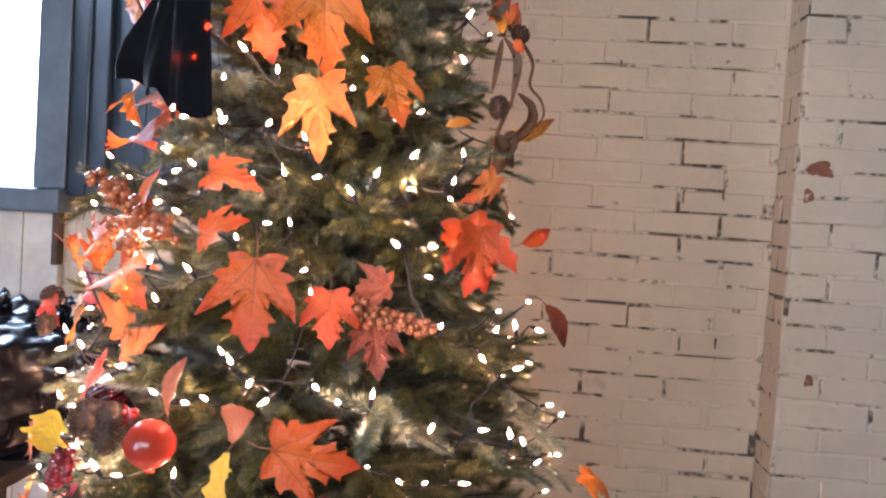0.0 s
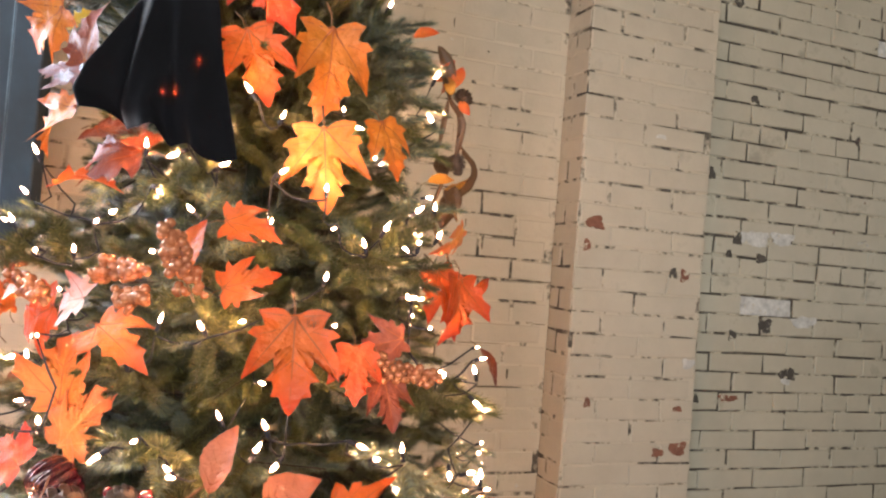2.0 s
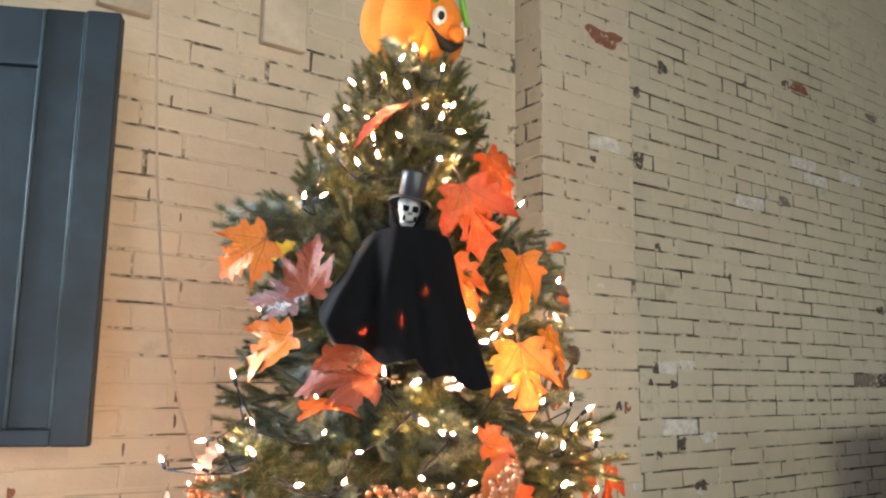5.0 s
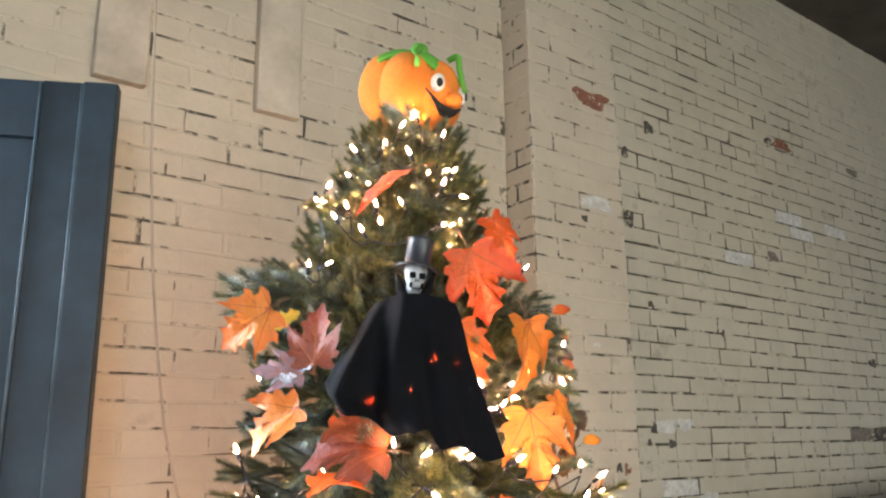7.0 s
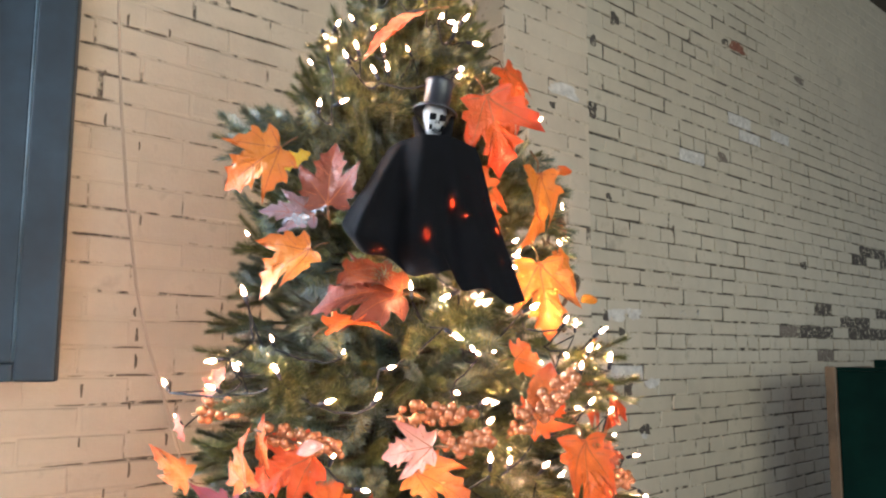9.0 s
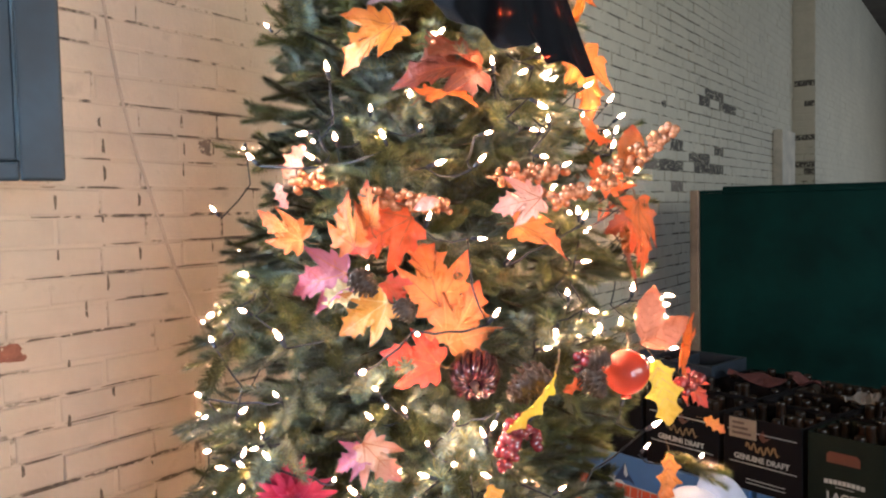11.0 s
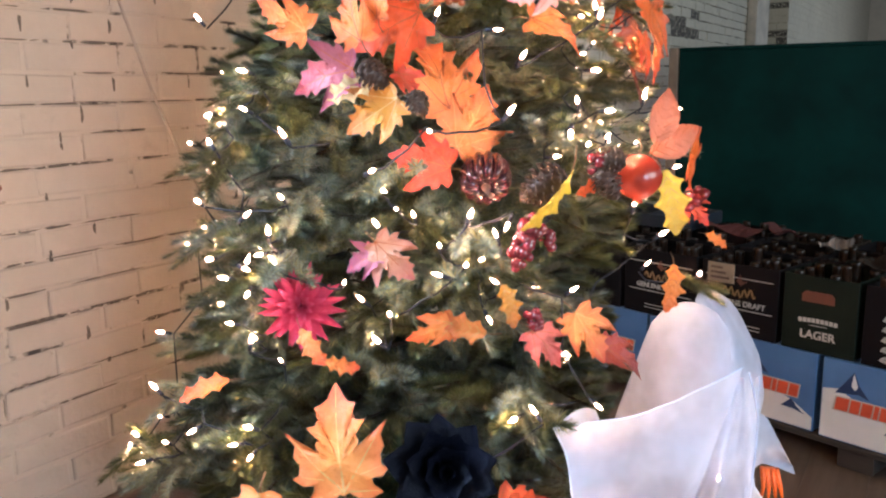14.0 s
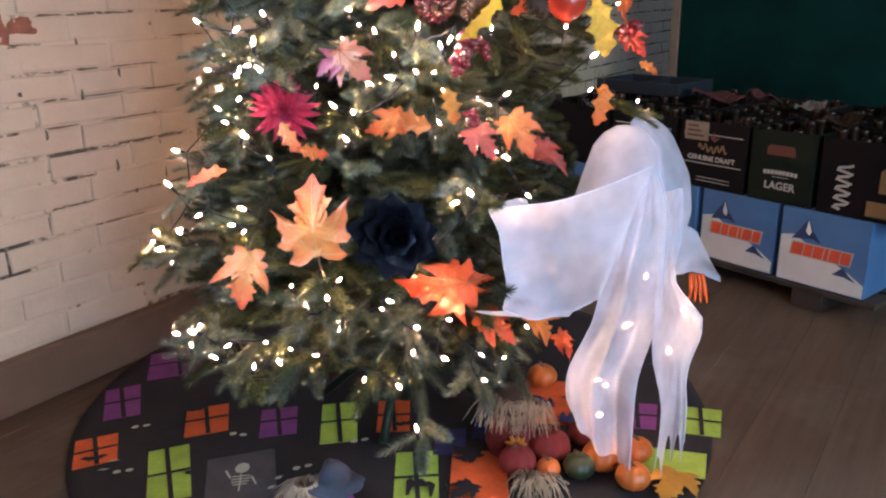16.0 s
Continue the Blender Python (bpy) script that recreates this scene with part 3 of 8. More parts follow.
crate = thing("bottle_tray", "blue-grey plastic bottle tray lying on the cartons", "tray", at=BASE @ pose(-0.885, 0.485, 0.478, 0, 0, 4))
tray_mat = plain("blue_grey_plastic", (0.010, 0.017, 0.028), 0.6, grain=40)
for lo, hi in (((-0.2, -0.13, 0), (0.2, -0.115, 0.05)), ((-0.2, 0.115, 0), (0.2, 0.13, 0.05)), ((-0.2, -0.1145, 0), (-0.185, 0.1145, 0.05)), ((0.185, -0.1145, 0), (0.2, 0.1145, 0.05)), ((-0.006, -0.1145, 0.002), (0.006, 0.1145, 0.045))):
    part("rail", boxed(lo, hi, 0.003), tray_mat, crate)

red_card = plain("torn_red_card", (0.07, 0.014, 0.011), 0.8, grain=60)
pale_card = plain("pale_card", (0.16, 0.145, 0.13), 0.8, grain=60)
for x, y, z, rx, ry, rz, w, d, card, label in ((-0.55, 0.46, 0.4875, 8, 6, 25, 0.20, 0.08, red_card, "torn red cardboard flap on the bottles"), (-0.40, 0.53, 0.4875, -10, 8, -20, 0.10, 0.09, red_card, "torn red cardboard flap on the bottles"),
                                               (-0.16, 0.42, 0.4875, 12, -8, 40, 0.11, 0.06, pale_card, "crumpled pale card on the bottles"), (0.06, 0.24, 0.4875, 14, -10, 10, 0.12, 0.08, card_brown, "loose brown card on the bottles")):
    bm = bmesh.new()
    rows_ = [[bm.verts.new((w * (i / 8 - 0.5), d * (j / 4 - 0.5) + 0.008 * math.sin(i * 1.7), 0.012 * math.sin(i * 0.9 + j) + 0.05 * (i / 8 - 0.5) ** 2)) for i in range(9)] for j in range(5)]
    for a_, c_ in zip(rows_, rows_[1:]):
        for i in range(8):
            bm.faces.new((a_[i], a_[i + 1], c_[i + 1], c_[i]))
    ob = new("card_flap", mesh_of("card_flap", bm, card))
    ob.modifiers.new("thick", "SOLIDIFY").thickness = 0.002
    ob.matrix_basis = BASE @ pose(x, y, z, rx, ry, rz)
    tagged(ob, label, "card flap")

# ---- black bags under the window ----
def rubbish_bag(at, sx, sy, sz, seed):
    bm = bmesh.new()
    bmesh.ops.create_icosphere(bm, subdivisions=5, radius=1.0)
    for v in bm.verts:
        d = v.co.normalized()
        q = d * 2.3 + Vector((seed, 0, 0))
        k = 1 + 0.24 * noise.noise(q) + 0.14 * abs(noise.noise(q * 1.9)) - 0.16 * abs(noise.noise(q * 2.6 + Vector((7, 0, 0)))) + 0.015 * noise.noise(q * 7)
        v.co = Vector((d.x * sx, d.y * sy, d.z * sz)) * k
        v.co.z = max(v.co.z, -sz * 0.72)
    bm.verts.ensure_lookup_table()
    ob = thing("rubbish_bag", "full black plastic rubbish bag with shiny creases", "bag", "rubbish bags", at=at @ pose(0, 0, sz * 0.72))
    part("bag", bm, bag_mat, ob, smooth=True)
    knot = bmesh.new()
    for k in range(9):
        a = 2 * math.pi * k / 9
        tube(knot, [(0, 0, sz * 0.92), (0.02 * math.cos(a), 0.02 * math.sin(a), sz * 1.02), (0.06 * math.cos(a), 0.06 * math.sin(a), sz * (1.10 + 0.05 * math.sin(3 * a)))], [0.016, 0.009, 0.016], 5)
    part("tied_neck", knot, bag_mat, ob, smooth=True)


table = thing("trestle_table", "low dark wooden table under the rubbish bags", "table", at=pose(-1.78, 2.16, 0))
part("tabletop", boxed((-0.83, -0.23, 0.56), (0.83, 0.23, 0.595), 0.005), wood_dark, table)
for sx in (-0.78, 0.78):
    for sy in (-0.18, 0.18):
        part("leg", boxed((sx - 0.03, sy - 0.03, 0), (sx + 0.03, sy + 0.03, 0.5595), 0.004), wood_dark, table)
rubbish_bag(pose(-1.13, 2.12, 0.5955, 0, 0, 20), 0.31, 0.21, 0.225, 1.0)
rubbish_bag(pose(-0.90, 2.19, 0.5955, 0, 0, 70), 0.13, 0.13, 0.225, 5.0)
rubbish_bag(pose(-1.85, 2.13, 0.5955, 0, 0, 120), 0.28, 0.21, 0.19, 9.0)

# ---- the tree ----
AXIS = Vector((-0.115, 1.63, 0))
PROFILE = [(0.0, 0.55), (0.25, 0.56), (0.47, 0.56), (0.77, 0.49), (0.97, 0.445), (1.13, 0.415), (1.37, 0.355), (1.52, 0.305), (1.67, 0.295), (1.77, 0.235), (1.90, 0.172), (2.00, 0.130), (2.08, 0.095), (2.14, 0.06)]


def reach(z):
    return float(np.interp(z, [a for a, _ in PROFILE], [r for _, r in PROFILE]))


def lean(z):
    """The top of the tree bends a little towards the room."""
    k = min(1.0, max(0.0, (z - 1.66) / 0.34))
    return Vector((0.038 * k, -0.016 * k, 0))


def needle_mat(name, dark, light):
    m, n, l, b = material(name)
    info, isle = n.new("ShaderNodeObjectInfo"), n.new("ShaderNodeNewGeometry")
    c = ramp(n, l, isle.outputs["Random Per Island"], [(0.0, dark), (0.8, light), (1.0, [min(1, v * 1.4) for v in light])])
    c = mixed(n, l, 0.8, c, ramp(n, l, info.outputs["Random"], [(0, 0.30), (1, 1.0)]), "MULTIPLY")
    l.new(c, b.inputs["Base Color"])
    b.inputs["Roughness"].default_value = 0.36
    b.inputs["Specular IOR Level"].default_value = 0.5
    return m


needle_green = needle_mat("fir_needles", (0.034, 0.044, 0.013), (0.118, 0.124, 0.040))
needle_blue = needle_mat("blue_fir_needles", (0.038, 0.066, 0.048), (0.190, 0.230, 0.180))
# these three tones paint the lit outer twigs and the shaded inside
needle_lit = needle_mat("lit_silver_needles", (0.065, 0.098, 0.076), (0.290, 0.335, 0.270))
needle_shaded = needle_mat("shaded_green_needles", (0.014, 0.026, 0.012), (0.052, 0.070, 0.036))
needle_pale = needle_mat("pale_lit_needles", (0.090, 0.092, 0.034), (0.290, 0.275, 0.115))
twig_mat = plain("brown_wire_twig", (0.055, 0.04, 0.022), 0.7)
trunk_mat = plain("green_metal_pole", (0.02, 0.035, 0.02), 0.5, 0.4)


def shoot(vs, fs, a, d, length, n_needles, rg, size, broad=0.00095, droop=0.0):
    """Needles thick round a short, slightly bent twig from a along d, closing to a round tip."""
    d = d.normalized()
    u = d.cross(Vector((0, 0, 1)) if abs(d.z) < 0.9 else Vector((1, 0, 0))).normalized()
    v = d.cross(u)
    bend = rg.uniform(-0.12, 0.12)
    for k in range(n_needles):
        s = (k + rg.random()) / n_needles
        p = a + d * (length * s) + u * (bend * length * s * s) - Vector((0, 0, droop * length * s * s))
        ang = k * 2.39996 + rg.uniform(-0.3, 0.3)
        out = u * math.cos(ang) + v * math.sin(ang)
        lean = 0.40 + 0.45 * rg.random() + 1.9 * max(0.0, s - 0.80) / 0.20
        ln = size * rg.uniform(0.8, 1.1)
        w = (d * lean + out).normalized()
        side = w.cross(d).normalized() * broad
        i = len(vs)
        vs.extend([p - side, p + side, p + w * ln])
        fs.append((i, i + 1, i + 2))


def shoot_tone(fs, marks, tone, rg):
    """Gives the needles of the newest shoot one tone, with a few paler ones."""
    while len(marks) < len(fs):
        marks.append(2 if rg.random() < 0.12 else tone)


def branch_mesh(seed):
    """One bushy branch along +x, a metre's third long, of stubby side shoots."""
    rg = random.Random(seed)
    vs, fs, marks = [], [], []
    main = [Vector((0, 0, 0)), Vector((0.12, 0, 0.018)), Vector((0.22, 0.0, 0.020)), Vector((0.285, 0, 0.014)), Vector((0.335, 0, 0.008))]
    bm = bmesh.new()
    tube(bm, main, [0.004, 0.0035, 0.003, 0.0025, 0.0015], 5)
    for i in range(1, 4):
        shoot(vs, fs, main[i], main[i + 1] - main[i], (main[i + 1] - main[i]).length * (1.15 if i == 3 else 1.0), (190, 300, 480)[i - 1], rg, 0.022)
    shoot_tone(fs, marks, 0, rg)
    for i, (k, s) in enumerate([(0.11, 1), (0.14, -1), (0.20, 1), (0.23, -1), (0.28, rg.choice((1, -1))), (0.16, 0.2), (0.29, 0.4)]):
        p = Vector((k, 0, 0.018))
        d = Vector((rg.uniform(0.55, 1.0), s * rg.uniform(0.55, 0.95), rg.uniform(-0.25, 0.35) if abs(s) == 1 else rg.uniform(0.4, 0.8)))
        ln = (0.15, 0.145, 0.12, 0.11, 0.075, 0.11, 0.06)[i] * rg.uniform(0.85, 1.12)
        shoot(vs, fs, p, d, ln, int(6000 * ln), rg, rg.uniform(0.0195, 0.023))
        shoot_tone(fs, marks, rg.choice((0, 0, 3, 3, 3, 4)), rg)
        tube(bm, [p, p + d.normalized() * ln * 0.9], [0.0022, 0.0012], 4)
    me = bpy.data.meshes.new("branch")
    tv = [v.co.copy() for v in bm.verts]
    bm.verts.index_update()
    tf = [[v.index for v in f.verts] for f in bm.faces]
    bm.free()
    n0 = len(vs)
    me.from_pydata([tuple(v) for v in vs] + [tuple(v) for v in tv], [], fs + [[i + n0 for i in f] for f in tf])
    for mt in (needle_blue if seed % 3 == 0 else needle_green, twig_mat, needle_pale, needle_shaded, needle_green if seed % 3 == 0 else needle_blue):
        me.materials.append(mt)
    me.polygons.foreach_set("material_index", marks + [1] * len(tf))
    return me


tree = thing("christmas_tree", "tall bushy artificial fir tree decorated for autumn with warm lights", "christmas tree", at=Matrix.Translation(AXIS))
bm = bmesh.new()
tube(bm, [(0, 0, 0.02), (0, 0, 1.2), (0, 0, 2.10)], [0.018, 0.016, 0.006], 12)
part("trunk", bm, trunk_mat, tree, "green metal pole")
for k in range(4):
    a = math.pi / 2 * k + 0.4
    bm = bmesh.new()
    tube(bm, [(0.02 * math.cos(a), 0.02 * math.sin(a), 0.14), (0.12 * math.cos(a), 0.12 * math.sin(a), 0.10), (0.21 * math.cos(a), 0.21 * math.sin(a), 0.018)], 0.011, 8)
    part("stand_leg", bm, trunk_mat, tree)
branches = [branch_mesh(s) for s in range(9)]


def spray_mesh(seed):
    """A short spray of three or four stubby fingers along +x, its tip at the origin, coloured pale as if lit."""
    rg = random.Random(50 + seed)
    vs, fs, marks = [], [], []
    shoot(vs, fs, Vector((-0.13, 0, 0)), Vector((1, 0, 0.02)), 0.13, 390, rg, 0.022, 0.0011, 0.10)
    for k in range(len(fs)):
        marks.append(1 if rg.random() < 0.30 else 0)
    for k, s in ((-0.105, 1), (-0.09, -1), (-0.06, 0.3)):
        n0 = len(fs)
        shoot(vs, fs, Vector((k, 0, 0)), Vector((rg.uniform(0.6, 1.0), s * rg.uniform(0.7, 1.0), rg.uniform(-0.3, 0.4))), rg.uniform(0.065, 0.09), 230, rg, 0.0205, 0.0011, 0.15)
        for _ in range(n0, len(fs)):
            marks.append(1 if rg.random() < 0.30 else 0)
    me = bpy.data.meshes.new("spray")
    me.from_pydata([tuple(v) for v in vs], [], fs)
    me.materials.append((needle_green, needle_lit, needle_blue)[seed % 3])
    me.materials.append(needle_pale)
    me.polygons.foreach_set("material_index", marks)
    return me


sprays = [spray_mesh(s) for s in range(6)]
rg = random.Random(21)
z, ring = 0.30, 0
while z < 1.86:
    R = reach(z)
    n_b = max(6, int(round(4 + 20 * R)))
    for k in range(n_b):
        a = 2 * math.pi * (k + 0.5 * (ring % 2) + rg.uniform(-0.22, 0.22)) / n_b
        outer = R * rg.uniform(0.82, 0.98) * (1.0 if z < 1.55 else 0.90)
        if 0.28 < z < 0.80 and abs((a - radians(287) + math.pi) % (2 * math.pi) - math.pi) < 0.42:
            outer *= 0.78
        s = min(1.25, max(0.5, outer / 0.40)) * rg.uniform(0.92, 1.06)
        r0 = max(0.0, outer - 0.375 * s)
        droop = rg.uniform(-4, 6) if z < 0.45 else rg.uniform(0, 14) if z < 1.7 else rg.uniform(-38, -10) * (z - 1.6) / 0.5
        # mainly olive branches higher up: the bulbs' golden light put into the colour
        ob = new("branch", branches[rg.randrange(9) if z < 1.1 else rg.choice((1, 2, 4, 5, 7, 8))])
        ob.parent = tree
        ob.matrix_basis = Matrix.Translation(lean(z)) @ pose(r0 * math.cos(a), r0 * math.sin(a), z + rg.uniform(-0.03, 0.03), 0, 0, math.degrees(a)) @ pose(0, 0, 0, rg.uniform(-32, 32), droop, 0) @ Matrix.Diagonal((s, s, s, 1))
    z += 0.094 - 0.034 * (z / 2.1)
    ring += 1
rg = random.Random(17)
for k in range(330):
    # the crown closes in a thick cone of short sprays
    z = 1.58 + 0.47 * (k + 0.5) / 330
    a = k * 2.39996
    r = reach(z) * rg.uniform(0.50, 0.96)
    s = rg.uniform(0.75, 1.0)
    # mostly olive sprays, coloured for the golden glow on the crown
    ob = new("spray", sprays[(0, 3, 0, 3, 2)[k % 5]])
    ob.parent = tree
    ob.matrix_basis = Matrix.Translation(lean(z)) @ pose(r * math.cos(a), r * math.sin(a), z, 0, 0, math.degrees(a)) @ pose(0, 0, 0, rg.uniform(-180, 180), rg.uniform(-60, -15) - 25 * max(0.0, z - 1.9) / 0.15, 0) @ Matrix.Diagonal((s, s, s, 1))
for k in range(110):
    # short twigs close round the pole
    z = 0.5 + 1.2 * (k + 0.5) / 110
    a = k * 2.39996 + 0.7
    r = reach(z) * rg.uniform(0.42, 0.66)
    ob = new("spray", sprays[(k + 2) % 5])
    ob.parent = tree
    ob.matrix_basis = pose(r * math.cos(a), r * math.sin(a), z, 0, 0, math.degrees(a)) @ pose(0, 0, 0, rg.uniform(-180, 180), rg.uniform(-30, 20), 0) @ Matrix.Diagonal((1.35, 1.35, 1.35, 1))

# ---- things on the tree ----
def silk(name, heart, rim, rough=0.42, through=0.06, glitter=0.0):
    """Dyed silk: colour runs from the heart of the leaf to its rim, blotched, and some light comes through."""
    m, n, l, b = material(name)
    tc, dist, half = n.new("ShaderNodeTexCoord"), n.new("ShaderNodeVectorMath"), n.new("ShaderNodeVectorMath")
    dist.operation, half.operation = "DISTANCE", "MULTIPLY"
    half.inputs[1].default_value = (1, 1, 0)
    l.new(tc.outputs["Object"], half.inputs[0])
    l.new(half.outputs[0], dist.inputs[0])
    dist.inputs[1].default_value = (0, 0.28, 0)
    blot, fine = tex_noise(n, l, 2.6, 2), tex_noise(n, l, 55, 3)
    add = n.new("ShaderNodeMath")
    add.operation = "MULTIPLY_ADD"
    l.new(blot.outputs[0], add.inputs[0])
    add.inputs[1].default_value = 0.35
    l.new(dist.outputs["Value"], add.inputs[2])
    c = ramp(n, l, add.outputs[0], [(0.35, heart), (0.60, [(p + q) / 2 for p, q in zip(heart, rim)]), (0.80, rim)])
    pale = ramp(n, l, tex_noise(n, l, 2.3, 3).outputs[0], [(0.50, 0.0), (0.75, 0.25)])
    c = mixed(n, l, pale, c, [min(0.9, 0.10 * max(heart) + v * 1.15) for v in heart])
    c = mixed(n, l, 0.1, c, ramp(n, l, fine.outputs[0], [(0.3, 0.75), (0.7, 1.0)]), "MULTIPLY")
    info = n.new("ShaderNodeObjectInfo")
    c = mixed(n, l, 0.3, c, ramp(n, l, info.outputs["Random"], [(0, 0.65), (1, 1.0)]), "MULTIPLY")
    l.new(c, b.inputs["Base Color"])
    b.inputs["Roughness"].default_value = rough
    b.inputs["Metallic"].default_value = glitter
    bumped(n, l, b, mixed(n, l, 0.4, tex_noise(n, l, 5, 2).outputs[0], tex_noise(n, l, 16, 4).outputs[0]), 0.3, 0.05)
    tr, mx = n.new("ShaderNodeBsdfTranslucent"), n.new("ShaderNodeMixShader")
    l.new(c, tr.inputs[0])
    mx.inputs[0].default_value = through
    l.new(b.outputs[0], mx.inputs[1])
    l.new(tr.outputs[0], mx.inputs[2])
    l.new(mx.outputs[0], n["Material Output"].inputs["Surface"])
    return m


SILK = {
    "amber": silk("amber_silk", (0.72, 0.215, 0.022), (0.64, 0.125, 0.014)),
    "orange": silk("orange_silk", (0.74, 0.145, 0.018), (0.60, 0.058, 0.010)),
    "orange_red": silk("orange_red_silk", (0.70, 0.105, 0.016), (0.55, 0.036, 0.010)),
    "red": silk("red_silk", (0.60, 0.06, 0.018), (0.50, 0.03, 0.014)),
    "rust": silk("rust_silk", (0.27, 0.058, 0.024), (0.19, 0.030, 0.016)),
    "burgundy": silk("burgundy_silk", (0.36, 0.06, 0.045), (0.20, 0.018, 0.02)),
    "mauve": silk("mauve_silk", (0.36, 0.22, 0.24), (0.26, 0.17, 0.21)),
    "mauve_pink": silk("mauve_pink_silk", (0.42, 0.11, 0.14), (0.30, 0.05, 0.10)),
    "pink": silk("pink_silk", (0.74, 0.30, 0.20), (0.66, 0.18, 0.13)),
    "pink_red": silk("pink_red_silk", (0.70, 0.16, 0.12), (0.60, 0.07, 0.06)),
    "peach": silk("peach_silk", (0.76, 0.25, 0.060), (0.64, 0.09, 0.030)),
    "peach_orange": silk("peach_orange_silk", (0.76, 0.22, 0.04), (0.64, 0.085, 0.02)),
    "sunset": silk("sunset_silk", (0.78, 0.27, 0.060), (0.66, 0.085, 0.028)),
    "salmon": silk("salmon_silk", (0.62, 0.20, 0.10), (0.52, 0.12, 0.045)),
    "mustard": silk("mustard_silk", (0.58, 0.24, 0.022), (0.44, 0.13, 0.016)),
    "yellow": silk("yellow_silk", (0.74, 0.50, 0.035), (0.60, 0.34, 0.022)),
    "dusky": silk("dusky_silk", (0.60, 0.26, 0.14), (0.40, 0.12, 0.10)),
    "dull_green": silk("dull_green_silk", (0.10, 0.13, 0.06), (0.07, 0.10, 0.05)),
    "dried": silk("dried_brown_leaf", (0.20, 0.105, 0.040), (0.13, 0.060, 0.024), 0.5, 0.12),
    "silver": silk("silver_glitter", (0.62, 0.60, 0.66), (0.46, 0.44, 0.52), 0.25, 0.05, 0.75),
    "glitter": silk("gold_glitter", (0.70, 0.52, 0.26), (0.55, 0.36, 0.16), 0.3, 0.1, 0.5),
}
LABELS = {"amber": "large golden orange", "orange": "bright orange", "orange_red": "orange-red", "red": "deep red", "rust": "rust brown", "burgundy": "burgundy", "mauve": "dusty mauve",
          "mauve_pink": "mauve pink", "pink": "pale pink", "pink_red": "coral red", "peach": "peach and cream", "peach_orange": "peach orange", "sunset": "yellow and orange", "salmon": "salmon",
          "mustard": "mustard yellow", "yellow": "bright yellow", "dusky": "dusky orange", "dull_green": "dull green", "glitter": "gold glittered", "silver": "silver glittered", "dried": "dry brown"}
stem_mat = plain("brown_paper_stem", (0.16, 0.08, 0.035), 0.7)
MAPLE = [(0.06, 0.0), (0.16, -0.05), (0.30, -0.07), (0.46, -0.03), (0.40, 0.05), (0.38, 0.11), (0.50, 0.13), (0.57, 0.20), (0.49, 0.24), (0.53, 0.32), (0.60, 0.40), (0.59, 0.50), (0.64, 0.64), (0.53, 0.57), (0.47, 0.53), (0.36, 0.44), (0.24, 0.38),
         (0.265, 0.47), (0.25, 0.55), (0.36, 0.66), (0.25, 0.67), (0.22, 0.73), (0.26, 0.81), (0.16, 0.82), (0.11, 0.88), (0.05, 0.96)]


def outline(kind, rg):
    if kind == "maple":
        half = [(0.76 * x * rg.uniform(0.94, 1.06), y + rg.uniform(-0.012, 0.012)) for x, y in MAPLE]
    elif kind == "oak":
        half = [(0.03 + 0.30 * math.sin(math.pi * (0.04 + 0.92 * s) ** 0.9) ** 0.8 * (0.74 + 0.26 * math.cos(s * 20 + 2.4)), s - 0.03 * math.sin(s * 20 + 2.4)) for s in np.linspace(0.03, 0.97, 36)]
    else:
        half = [(0.27 * math.sin(math.pi * s ** 0.9) ** 0.9 + 0.004, s) for s in np.linspace(0.02, 0.985, 20)]
    return [(0.0, 0.0)] + half + [(0.0, 1.0)] + [(-x * rg.uniform(0.94, 1.05), y + rg.uniform(-0.01, 0.01)) for x, y in reversed(half)]


leaf_cache = {}
LOBES = [0.0, 0.83, -0.83, 1.55, -1.55]


